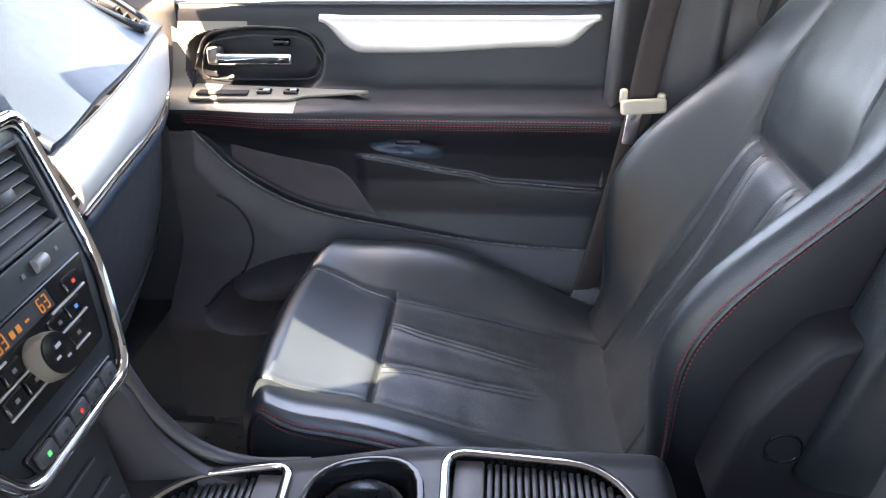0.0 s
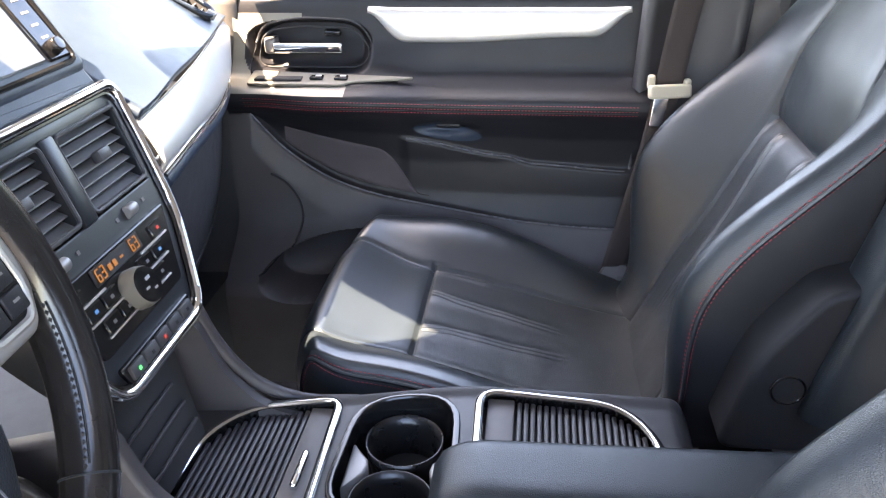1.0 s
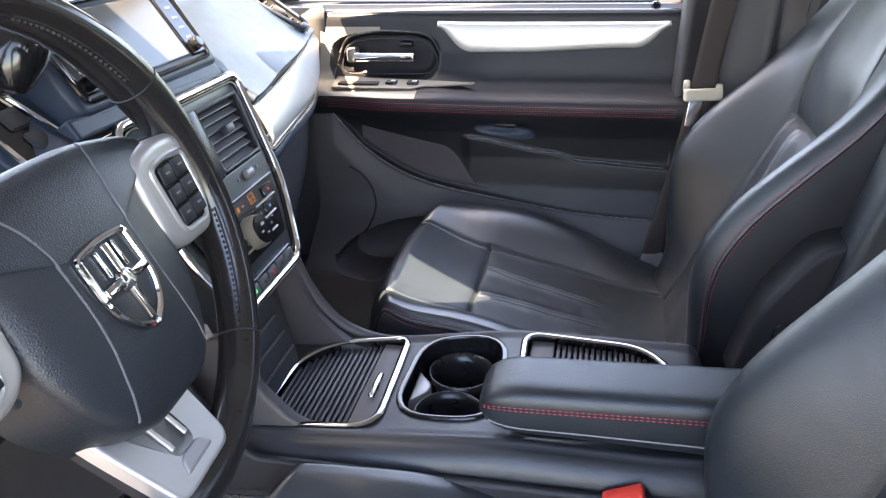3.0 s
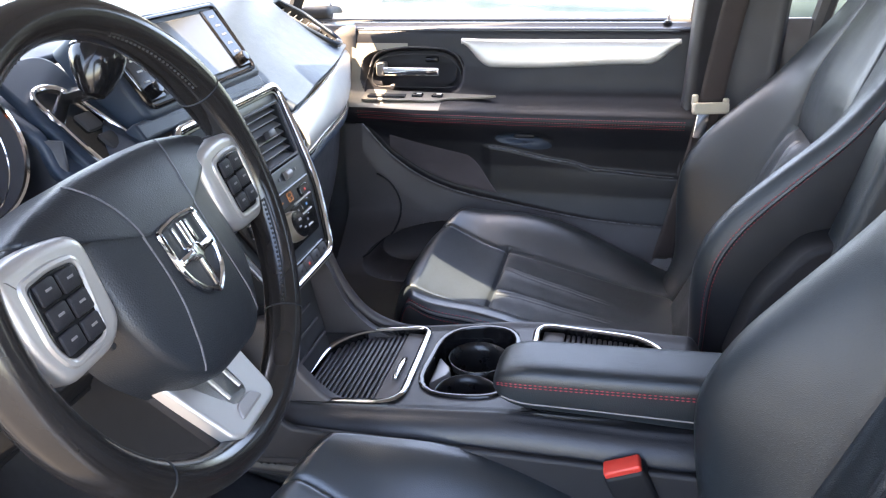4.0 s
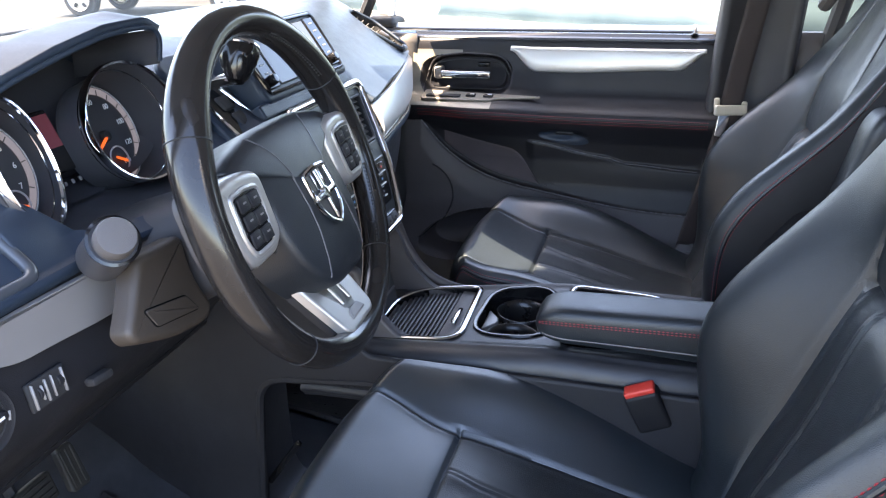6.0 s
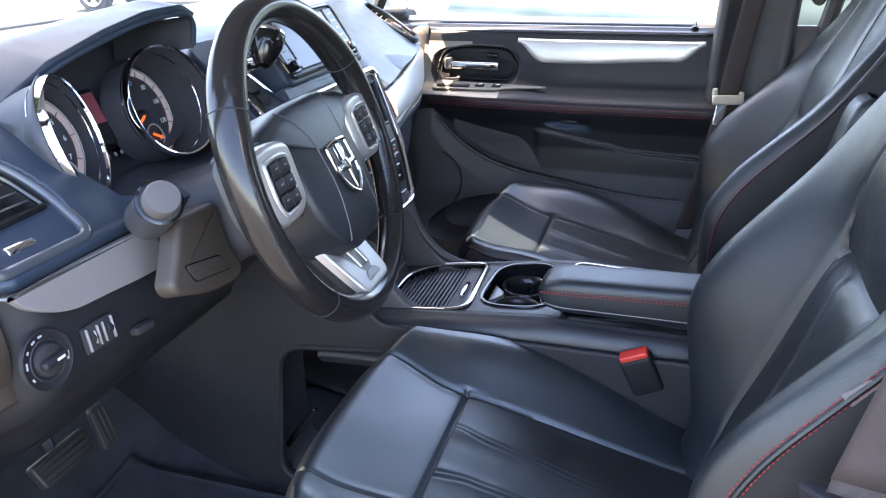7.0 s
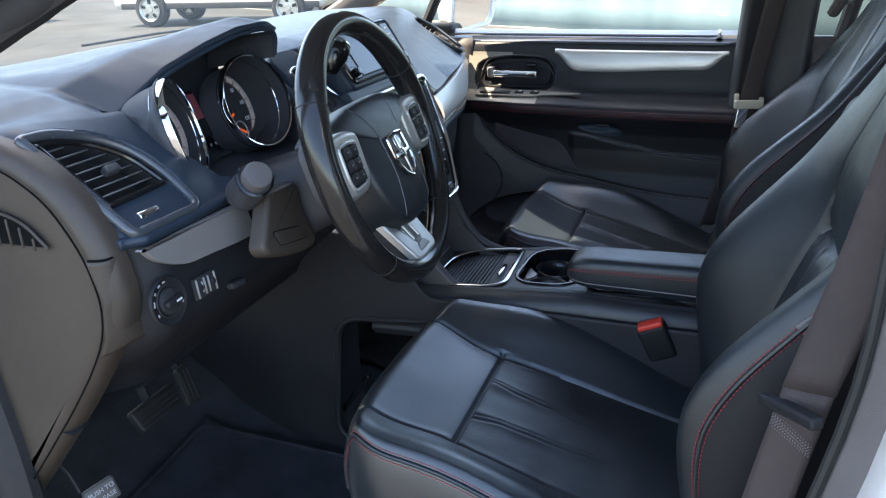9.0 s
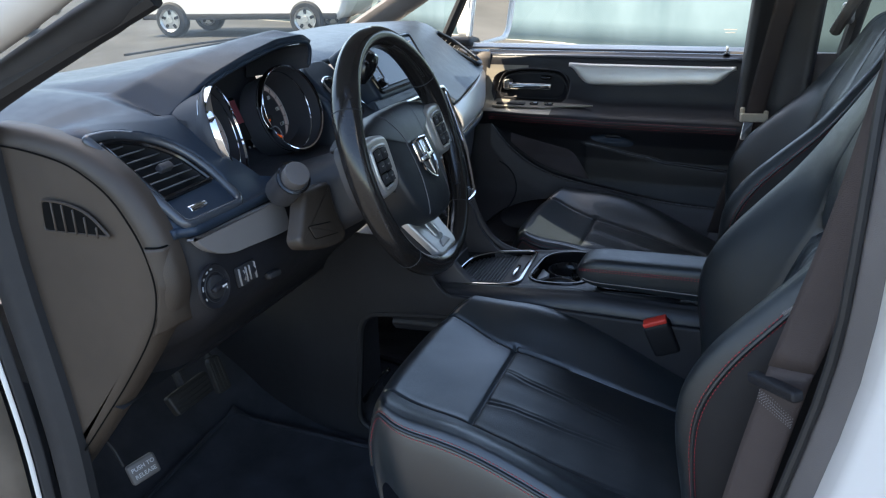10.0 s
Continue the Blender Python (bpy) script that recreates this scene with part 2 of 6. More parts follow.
def plate(outline, depth, r=0.0, seg=2):
    """A plate of that outline from z 0 up to depth, its upper rim rounded."""
    bm = bmesh.new()
    rows = [(0.0, 0.0)]
    if r:
        rows += [(r * (1 - math.cos(a)), depth - r + r * math.sin(a)) for a in lin(0, math.pi / 2, seg + 2)] + [(r + 0.0006, depth)]
    else:
        rows += [(0.0, depth)]
    pts = [Vector(p) for p in outline]
    n = len(pts)
    nor = []
    for i in range(n):
        t = (pts[(i + 1) % n] - pts[i - 1])
        t.normalize()
        nor.append(Vector((-t.y, t.x)))
    area = sum(pts[i].x * pts[(i + 1) % n].y - pts[(i + 1) % n].x * pts[i].y for i in range(n))
    sgn = 1 if area > 0 else -1
    rings = [[bm.verts.new((*(pts[i].xy + nor[i] * (ins * sgn)), z)) for i in range(n)] for ins, z in rows]
    for a, b in zip(rings, rings[1:]):
        for i in range(n):
            bm.faces.new((a[i], a[(i + 1) % n], b[(i + 1) % n], b[i]))
    bm.faces.new(rings[0][::-1]), bm.faces.new(rings[-1])
    bmesh.ops.recalc_face_normals(bm, faces=bm.faces)
    return bm


def both(bm, other, m=None):
    """Adds another bmesh to bm."""
    if m is not None:
        other.transform(m)
    me = bpy.data.meshes.new("tmp")
    other.to_mesh(me)
    other.free()
    bm.from_mesh(me)
    bpy.data.meshes.remove(me)
    return bm


def axes(o, a, b):
    """A local frame: a to the right, b up, the third towards the viewer."""
    a, b = Vector(a).normalized(), Vector(b)
    n = a.cross(b).normalized()
    b = n.cross(a)
    m = Matrix((a, b, n)).transposed().to_4x4()
    return Matrix.Translation(o) @ m


def lettering(word, size, m, mat, parent):
    cu = bpy.data.curves.new("word", "FONT")
    cu.body, cu.size, cu.extrude, cu.align_x, cu.align_y = word, size, 0.0003, "CENTER", "CENTER"
    tmp = bpy.data.objects.new("word", cu)
    me = bpy.data.meshes.new_from_object(tmp)
    bm = bmesh.new()
    bm.from_mesh(me)
    bpy.data.objects.remove(tmp)
    return part("lettering", bm, mat, parent, m=m)


def stitches(path, size=0.0011, dash=0.86, step=0.0058, lift=(0, 0, 1)):
    """A row of short thread stitches along a path."""
    p = [Vector(q) for q in path]
    bm = bmesh.new()
    run, nxt = 0.0, 0.0
    for a, b in zip(p, p[1:]):
        d = (b - a).length
        while nxt < run + d and d > 1e-6:
            t = (b - a) / d
            w = Vector(lift).cross(t).normalized() * size
            h = t.cross(w)
            s = a + t * (nxt - run)
            e = s + t * (step * dash)
            mid = (s + e) / 2
            v = [bm.verts.new(q) for q in (s, mid + w, e, mid - w, mid + h * 0.9, mid - h)]
            for i in range(4):
                bm.faces.new((v[i], v[(i + 1) % 4], v[4]))
                bm.faces.new((v[(i + 1) % 4], v[i], v[5]))
            nxt += step
        run += d
    return bm


# ---- the shell of the car ----
import functools

cache = functools.lru_cache(maxsize=None)


def wall_sheet(name, f, us, vs, mat, label, cat, thick=0.02, parent=None):
    ob = part(name, grid(f, us, vs), mat, parent, thick=thick)
    return tagged(ob, label, cat, kind="structure")


# carpeted floor with a raised middle and a sloping toe board
def floor_z(x, y):
    z = 0.0 + 0.16 * bell(y, 0, 0.16) * smooth(-0.2, -0.5, x) * 0.6
    z += 0.48 * max(0.0, -x - 0.66) ** 1.15 * 1.9
    z += 0.012 * math.sin(9 * x + 4 * y) * math.sin(7 * y) + 0.10 * smooth(0.70, 0.78, abs(y))
    return z


wall_sheet("floor", lambda u, v: (u, v, floor_z(u, v)), lin(-1.05, 2.6, 90), lin(-0.80, 0.80, 60), CARPET, "black carpeted floor of the cabin, slightly worn", "floor", 0.03)


def floor_mat(yc, label, mat):
    ob = thing("floor_mat", (-0.35, yc, 0.0), label, "floor mat", "floor mats")
    us, vs = lin(-0.70, -0.12, 40), lin(-0.23, 0.23, 30)
    part("mat_pad", grid(lambda u, v: (u, yc + v * (1 - 0.12 * smooth(-0.5, -0.72, u)), floor_z(u, yc + v) + 0.014 + 0.004 * noise.noise((u * 14, v * 14, yc))), us, vs), mat, ob, thick=0.008)
    edge = [(x, yc + y * 0.97, floor_z(x, yc + y) + 0.014) for x, y in rounded([(-0.70, -0.21), (-0.12, -0.23), (-0.12, 0.23), (-0.70, 0.21)], 0.05)]
    part("binding", tube(edge, 0.005, 6, True), CARPET, ob)
    return ob


floor_mat(-0.40, "black carpet floor mat in the driver footwell", CARPET)
floor_mat(0.40, "black floor mat with raised rim in the passenger footwell", surface("glossy mat rubber", (0.035, 0.034, 0.033), 0.3, grain=0.4, grain_scale=90, vary=0.4, blot=14))

# roof and headliner, with the windscreen header at its front edge
ROOF_F, ROOF_Z = -0.04, 1.36


def roof_pt(u, v):
    return (u, v * (0.66 + 0.03 * smooth(0, 0.6, u)), ROOF_Z + 0.05 * smooth(0, 0.8, u) - 0.07 * abs(v) ** 3 - 0.035 * v * v * bell(u, 0, 0.3))


wall_sheet("ceiling", roof_pt, lin(ROOF_F, 2.6, 40), lin(-1, 1, 24), LINER, "pale grey cloth headliner under the roof", "ceiling", 0.03)
# unseen panel added over the upper windscreen, notched to shape the sunlight


def sun_mask_low(y):
    """How far up the windscreen the panel ends; it is cut back on the passenger's side to shape the sunlight."""
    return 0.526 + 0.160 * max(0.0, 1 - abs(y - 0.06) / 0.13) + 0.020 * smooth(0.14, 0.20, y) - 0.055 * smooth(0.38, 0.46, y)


def screen_pt(u, v):
    return Vector((-1.0 + 0.96 * v + 0.10 * u * u * (1 - v), 0.70 * u * (1 - 0.09 * v), 0.82 + 0.53 * v - 0.05 * u * u * v))


wall_sheet("sun_mask", lambda u, v: screen_pt(u, sun_mask_low(0.67 * u) + (1 - sun_mask_low(0.67 * u)) * v) - Vector((-0.012, 0, 0.02)), lin(-1, 1, 80), lin(0, 1, 6), LINER, "unseen grey panel added over the upper windscreen to shape the sunlight", "ceiling", 0.008)
# rear end that closes the cabin
wall_sheet("wall_rear", lambda u, v: (2.6, u, v), lin(-0.8, 0.8, 4), lin(0, 1.42, 4), GREYP, "dark trim closing the rear of the cabin", "wall")


def pillar(name, path, r, mat, label, flat=0.6, inner=None):
    ob = part(name, tube(spline(path, 24), r, 14, flat=flat), mat)
    tagged(ob, label, "pillar", kind="structure")
    return ob


pillar("a_pillar_1", [(-0.86, 0.745, 0.80), (-0.55, 0.725, 0.98), (-0.25, 0.69, 1.18), (0.03, 0.63, 1.345)], 0.045, GREYP, "charcoal plastic windscreen pillar on the passenger side")
pillar("a_pillar_2", [(-0.90, -0.755, 0.72), (-0.56, -0.755, 0.897), (-0.40, -0.75, 0.974), (-0.315, -0.745, 1.017), (-0.20, -0.71, 1.12), (0.03, -0.64, 1.345)], 0.024, MATTE, "dark trimmed windscreen pillar beside the driver door", 1.0)
tagged(part("header_trim", tube([(ROOF_F, y, ROOF_Z - 0.05 * abs(y / 0.66) ** 2) for y in lin(-0.66, 0.66, 20)], 0.03, 10), LINER), "grey trim along the top of the windscreen", "trim", kind="structure")

# passenger side: pillar behind the front door, rear sliding door with its window
bp = thing("b_pillar", (0.42, 0.78, 0.2), "black plastic pillar behind the passenger door with belt guide", "pillar", kind="structure")
part("pillar_trim", grid(lambda u, v: (0.40 + 0.075 * u + 0.05 * smooth(0.2, 1.3, v) * 0.6, 0.735 - 0.03 * u * u - 0.09 * smooth(0.8, 1.36, v), v), lin(-1, 1, 12), lin(0.1, 1.36, 24)), PLASTIC, bp, thick=0.02)
part("door_seal", tube([(0.345 + 0.02 * smooth(0.7, 1.3, z), 0.775 - 0.10 * smooth(0.78, 1.36, z), z) for z in lin(0.15, 1.34, 24)], 0.011, 8), RUBBER, bp)
part("bright_flange", grid(lambda u, v: (0.362 + 0.012 * u + 0.02 * smooth(0.7, 1.3, v), 0.772 - 0.10 * smooth(0.78, 1.36, v), v), lin(-1, 1, 3), lin(0.55, 1.34, 14)), BODY, bp, thick=0.006)

rear = thing("sliding_door", (1.0, 0.78, 0.1), "closed dark rear sliding door with a window", "car door", kind="structure")
part("door_skin", grid(lambda u, v: (u, 0.76 - 0.02 * math.sin(3 * v), v), lin(0.48, 1.62, 20), lin(0.1, 0.80, 12)), GREYP, rear, thick=0.05)
part("window_pane", grid(lambda u, v: (u, 0.775 - 0.14 * smooth(0.8, 1.4, v), v), lin(0.50, 1.60, 4), lin(0.80, 1.33, 6)), TINTED, rear).visible_shadow = False
part("rear_post", tube([(0.56, 0.76, 0.75), (0.60, 0.72, 1.0), (0.64, 0.66, 1.35)], 0.018, 8), PLASTIC, rear)
part("grab_handle", tube(spline([(0.535, 0.70, 0.86), (0.555, 0.64, 0.92), (0.585, 0.62, 1.0), (0.60, 0.66, 1.10)], 20), 0.014, 8), GREYP, rear)
part("handle_cap", box(0.03, 0.02, 0.05, 0.008, at=(0.555, 0.675, 0.905)), ALLOY, rear)
tagged(part("side_wall", grid(lambda u, v: (u, 0.76, v), lin(1.62, 2.6, 4), lin(0.0, 0.85, 4)), GREYP, None, thick=0.04), "dark side trim behind the sliding door", "wall", kind="structure")
tagged(part("side_wall", grid(lambda u, v: (u, -0.76, v), lin(0.95, 2.6, 4), lin(0.0, 0.85, 4)), GREYP, None, thick=0.04), "dark side trim behind the driver", "wall", kind="structure")

# second row seat, seen between the front seat and the pillar
rs = thing("rear_seat", (1.30, 0.40, 0.0), "beige and black second-row seat behind the front seat", "car seat")
part("seat_cushion", box(0.50, 0.50, 0.16, 0.05, 4, (1.18, 0.40, 0.36)), LEATHER, rs)
part("backrest", box(0.14, 0.48, 0.62, 0.06, 4), LEATHER, rs, m=Matrix.Translation((1.47, 0.40, 0.70)) @ Euler((0, 0.35, 0)).to_matrix().to_4x4())
part("headrest", box(0.11, 0.28, 0.17, 0.05, 4), LEATHER, rs, m=Matrix.Translation((1.60, 0.40, 1.08)) @ Euler((0, 0.3, 0)).to_matrix().to_4x4())

# driver's door opening: white body sides, black inner flange and seal
op = thing("door_opening", (0.0, -0.80, 0.0), "white painted driver door opening with a black rubber seal", "door frame", kind="structure")


def frame_front(z):
    return -0.605 + 0.035 * smooth(0.75, 0.35, z) - 0.02 * smooth(0.3, 0.0, z)


part("front_jamb", grid(lambda u, v: (frame_front(v) - 0.06 * u - 0.10 * u * u, -0.765 - 0.16 * u, v), lin(0.12, 0.20, 6), lin(-0.05, 1.0, 24)), MATTE, op, thick=0.01)
part("front_edge", grid(lambda u, v: (frame_front(v) - 0.002 - 0.06 * u - 0.10 * u * u, -0.765 - 0.16 * u, v), lin(0.205, 0.24, 4), lin(-0.05, 1.0, 24)), BODY, op, thick=0.01)
part("hinge_panel", grid(lambda u, v: (frame_front(v) - 0.012 - 0.06 * u - 0.10 * u * u, -0.765 - 0.16 * u, v), lin(0.24, 1.1, 8), lin(-0.05, 0.98, 24)), surface("dusty underbody paint", (0.11, 0.088, 0.068), 0.7, grain=0.3, vary=0.3), op, thick=0.01)
part("front_flange", grid(lambda u, v: (frame_front(v) + 0.012 + 0.03 * math.sin(u * 3.1), -0.735 - 0.05 * u, v), lin(0, 1, 6), lin(-0.05, 0.86, 20)), MATTE, op, thick=0.006)
part("lower_sill", grid(lambda u, v: (v, -0.72 - 0.14 * u, 0.035 + 0.055 * math.sin(u * 2.6) - 0.2 * smooth(0.75, 1.0, u)), lin(0, 1, 14), lin(-0.64, 0.55, 20)), PLASTIC, op, thick=0.01)
part("outer_sill", grid(lambda u, v: (v, -0.865 - 0.05 * math.sin(u * 3.1), 0.03 - 0.28 * u), lin(0, 1, 8), lin(-0.75, 0.65, 20)), BODY, op, thick=0.01)


def jamb_x(z):
    return 0.398 + 0.050 * smooth(0.35, 0.75, z) + 0.03 * smooth(0.9, 1.3, z)


part("rear_jamb", grid(lambda u, v: (jamb_x(v) + 0.022 + 0.10 * u, -0.775 - 0.19 * u + 0.09 * smooth(0.8, 1.35, v), v), lin(0, 1, 8), lin(-0.05, 1.36, 24)), BODY, op, thick=0.01)
part("rear_flange", grid(lambda u, v: (jamb_x(v) + 0.002 + 0.024 * u, -0.745 - 0.033 * u + 0.09 * smooth(0.8, 1.35, v), v), lin(0, 1, 6), lin(-0.02, 1.36, 24)), GREYP, op, thick=0.006)
part("rear_seal", tube([(jamb_x(z), -0.747 + 0.09 * smooth(0.8, 1.35, z), z) for z in lin(-0.02, 1.35, 30)], 0.005, 8), RUBBER, op)
part("pillar_trim", grid(lambda u, v: (jamb_x(v) + 0.008 + 0.20 * u, -0.732 + 0.03 * u + 0.09 * smooth(0.8, 1.35, v), v), lin(0, 1, 6), lin(0.05, 1.36, 16)), GREYP, op, thick=0.008)
part("top_rail", tube([(-0.02 + 0.0, -0.655, 1.345), (0.25, -0.665, 1.36), (0.56, -0.675, 1.36)], 0.03, 10), BODY, op)
part("front_seal", tube([(frame_front(z) + 0.014, -0.775, z) for z in lin(0.0, 0.84, 24)] + [(-0.56 + 0.28 * k, -0.775 + 0.03 * k, 0.885 + 0.130 * k) for k in lin(0, 1, 8)], 0.012, 8), RUBBER, op)
part("front_fender", grid(lambda u, v: (-0.66 - 0.5 * u, -0.86 - 0.04 * math.sin(3 * v), 0.05 + 0.78 * v), lin(0, 1, 4), lin(0, 1, 8)), BODY, op, thick=0.01)
part("outer_pillar", tube(spline([(-1.0, -0.80, 0.79), (-0.62, -0.80, 0.937), (-0.466, -0.80, 1.003), (-0.349, -0.80, 1.060), (-0.20, -0.76, 1.16), (0.02, -0.69, 1.37)], 24), 0.040, 12), BODY, op)

# windscreen
part_ws = part("windscreen", grid(screen_pt, lin(-1, 1, 16), lin(0, 1, 12)), SCREEN)
part_ws.visible_shadow = False
tagged(part_ws, "clear curved windscreen glass", "windscreen", kind="structure")


# ---- passenger door ----
DZ = [0.10, 0.24, 0.33, 0.40, 0.44, 0.50, 0.555, 0.585, 0.597, 0.612, 0.628, 0.634, 0.638, 0.644, 0.660, 0.70, 0.74, 0.762, 0.775, 0.79]
DY = [0.66, 0.655, 0.665, 0.685, 0.70, 0.705, 0.692, 0.668, 0.655, 0.650, 0.656, 0.668, 0.690, 0.714, 0.734, 0.755, 0.764, 0.766, 0.77, 0.80]


def crease_z(x):
    return 0.548 - 0.034 * smooth(-0.10, 0.13, x) - 0.013 * smooth(0.105, 0.165, x) - 0.010 * smooth(0.15, 0.33, x)


def low_edge(x):
    return 0.386 + 0.203 * math.exp(-max(0.0, x + 0.345) / 0.145) + 0.014 * bell(x, -0.03, 0.16)


DZ2 = [0.10, 0.24, 0.33, 0.40, 0.44, 0.50, 0.545, 0.575, 0.587, 0.602, 0.616, 0.623, 0.629, 0.634, 0.645, 0.70, 0.74, 0.762, 0.775, 0.79]
DY2 = [0.66, 0.655, 0.665, 0.685, 0.70, 0.708, 0.702, 0.690, 0.684, 0.681, 0.684, 0.692, 0.706, 0.722, 0.738, 0.755, 0.764, 0.766, 0.77, 0.80]


def arm_k(x):
    return smooth(-0.16, 0.0, x)


@cache
def door_y(x, z):
    y = 0.25 * interp(z - 0.006, DZ, DY) + 0.5 * interp(z, DZ, DY) + 0.25 * interp(z + 0.006, DZ, DY)
    k = arm_k(x)
    if k > 0:
        y += k * (0.25 * interp(z - 0.006, DZ2, DY2) + 0.5 * interp(z, DZ2, DY2) + 0.25 * interp(z + 0.006, DZ2, DY2) - y)
    # in front the arm rest runs out into a flat switch shelf
    y += 0.022 * smooth(-0.20, -0.34, x) * smooth(0.66, 0.60, z) * smooth(0.52, 0.58, z)
    # hollow of the elbow above the arm rest
    y += 0.004 * smooth(-0.06, 0.04, x) * bell(z, 0.662, 0.02)
    # bowl round the inner handle
    ex, ez = (x + 0.245) / 0.112, (z - 0.688) / 0.047
    y += 0.045 * smooth(1.05, 0.80, (abs(ex) ** 3.2 + abs(ez) ** 3.2) ** (1 / 3.2))
    # pull cup and pocket mouth
    ex, ez = (x - 0.007) / 0.060, (z - 0.563) / 0.014
    y += 0.014 * smooth(1.15, 0.2, (ex * ex + ez * ez) ** 0.5)
    crease = crease_z(x)
    inside = smooth(-0.085, -0.06, x)
    y -= 0.007 * inside * smooth(crease + 0.002, crease - 0.008, z) * smooth(low_edge(x) - 0.0, low_edge(x) + 0.10, z)
    # lower shell stands proud below its sweeping edge
    e = low_edge(x)
    lower = smooth(e + 0.004, e - 0.008, z)
    y += lower * ((0.684 - 0.012 * smooth(e, e - 0.07, z) - 0.10 * smooth(0.40, 0.28, z) * smooth(0.0, -0.3, x) - 0.02 * smooth(0.45, 0.3, z)) - y)
    # mouth of the bottle pocket
    ex, ez = (x + 0.165) / 0.155, (z - 0.325 - 0.10 * (x + 0.165)) / 0.052
    y += 0.10 * smooth(1.03, 0.93, (ex * ex + ez * ez) ** 0.5)
    return y


door = thing("door_1", (0.0, 0.78, 0.1), "closed black passenger door with red-stitched arm rest and silver trim", "car door", kind="structure")
DX0, DX1 = -0.385, 0.352


def pale_front(u, v):
    """The pale strip that runs round the front of the handle bowl and under it."""
    ex, ez = (u + 0.245) / 0.112, (v - 0.688) / 0.047
    return u < -0.255 + 0.09 * smooth(0.70, 0.63, v) and 0.628 < v < 0.748 and (abs(ex) ** 3.2 + abs(ez) ** 3.2) > 1.18


DUS, DVS = lin(DX0, DX1, 270), lin(0.10, 0.788, 330)
part("door_panel", grid(lambda u, v: (u, door_y(u, v), v), DUS, DVS, keep=lambda u, v: v > low_edge(u) - 0.003 and not pale_front(u, v)), VINYL, door, "black grained door panel")
part("pale_front", grid(lambda u, v: (u, door_y(u, v), v), DUS, DVS, keep=pale_front), SWITCHP, door, "paler area of the door panel round the front of the handle bowl")
part("lower_shell", grid(lambda u, v: (u, door_y(u, v), v), DUS, DVS, keep=lambda u, v: v <= low_edge(u) - 0.003), SHELL, door, "dark grey lower door shell with a bottle pocket")
part("outer_shell", grid(lambda u, v: (u, 0.86 - 0.02 * (1 - v), -0.1 + 0.9 * v), lin(-0.75, 0.36, 6), lin(0, 1, 8)), BODY, door, thick=0.01)
part("rear_edge", box(0.014, 0.12, 0.70, 0.004, at=(0.352, 0.80, 0.44)), PLASTIC, door)
part("sill_cap", grid(lambda u, v: (v, 0.772 + 0.07 * u, 0.771 + 0.010 * math.sin(u * 2.6)), lin(0, 1, 8), lin(-0.66, 0.352, 20)), SILL, door, thick=0.006)
part("window_seal", tube([(x, 0.842, 0.783) for x in lin(-0.64, 0.35, 6)], 0.008, 8), RUBBER, door)
part("front_corner", grid(lambda u, v: (-0.40 - 0.26 * u, 0.775 + 0.02 * u, 0.62 + 0.165 * v), lin(-0.1, 1, 8), lin(0, 1, 8)), GREYP, door, thick=0.01)
lk = part("lock_knob", rod(0.0042, 0.0036, 0.022, 14, 0.001, (0.288, 0.792, 0.789)), CHROME, door)
part("collar", rod(0.009, 0.007, 0.005, 16, 0.001, (0.288, 0.792, 0.787)), GLOSS, lk)

# silver trim blade
def trim_low(x):
    return 0.703 + 0.050 * smooth(-0.06, -0.135, x) ** 1.5 + 0.010 * smooth(0.0, 0.25, x) + 0.042 * smooth(0.245, 0.318, x) ** 1.7


part("silver_blade", grid(lambda u, v: (v, door_y(v, trim_low(v) + (0.7565 - trim_low(v)) * u) - 0.004 - 0.006 * math.sin(math.pi * u) ** 0.5, trim_low(v) + (0.7565 - trim_low(v)) * u), lin(0.0, 1, 12), lin(-0.134, 0.317, 70)), SILVER, door, "satin silver trim blade", thick=0.004)
# handle bowl rim, lever and back plate
rim = rounded([(-0.352, 0.640), (-0.140, 0.642), (-0.122, 0.680), (-0.150, 0.737), (-0.26, 0.742), (-0.335, 0.728)], 0.03)
part("bowl_rim", tube([(x, door_y(-0.36, z) - 0.004 if x < -0.34 else 0.757, z) for x, z in rim], 0.0024, 8, True), VINYL, door)
part("bowl_bezel", tube([(x * 0.92 - 0.020, 0.757, 0.690 + (z - 0.690) * 0.72) for x, z in rim], 0.0016, 8, True), MATTE, door)
lev = part("door_handle", box(0.128, 0.010, 0.019, 0.0045, 4, (-0.246, 0.748, 0.690)), CHROME, door, "chrome inner door lever")
part("lever_pivot", box(0.022, 0.03, 0.030, 0.006, at=(-0.322, 0.778, 0.690)), SILVERD, lev)
part("lock_slider", box(0.03, 0.012, 0.012, 0.004, at=(-0.205, 0.775, 0.712)), GLOSS, door)
# switch strip on the arm rest
sw = part("switch_plate", plate(rounded([(-0.345, -0.024), (-0.175, -0.024), (-0.158, -0.012), (-0.06, 0.001), (-0.05, 0.006), (-0.345, 0.026)], 0.008), 0.004, 0.0015), SWITCHP, door, "warm silver switch plate", m=Matrix.Translation((0, 0.708, 0.644)) @ Euler((radians(14), 0, 0)).to_matrix().to_4x4())
part("tray", box(0.085, 0.032, 0.005, 0.002, at=(-0.290, 0.708, 0.6465)), MATTE, sw)
for i, x in enumerate((-0.222, -0.178)):
    part("window_switch", box(0.024, 0.018, 0.007, 0.003, at=(x, 0.706, 0.648)), GLOSS, sw)
    part("switch_mark", box(0.010, 0.006, 0.001, at=(x + 0.004, 0.704, 0.6522)), WHITE, sw)
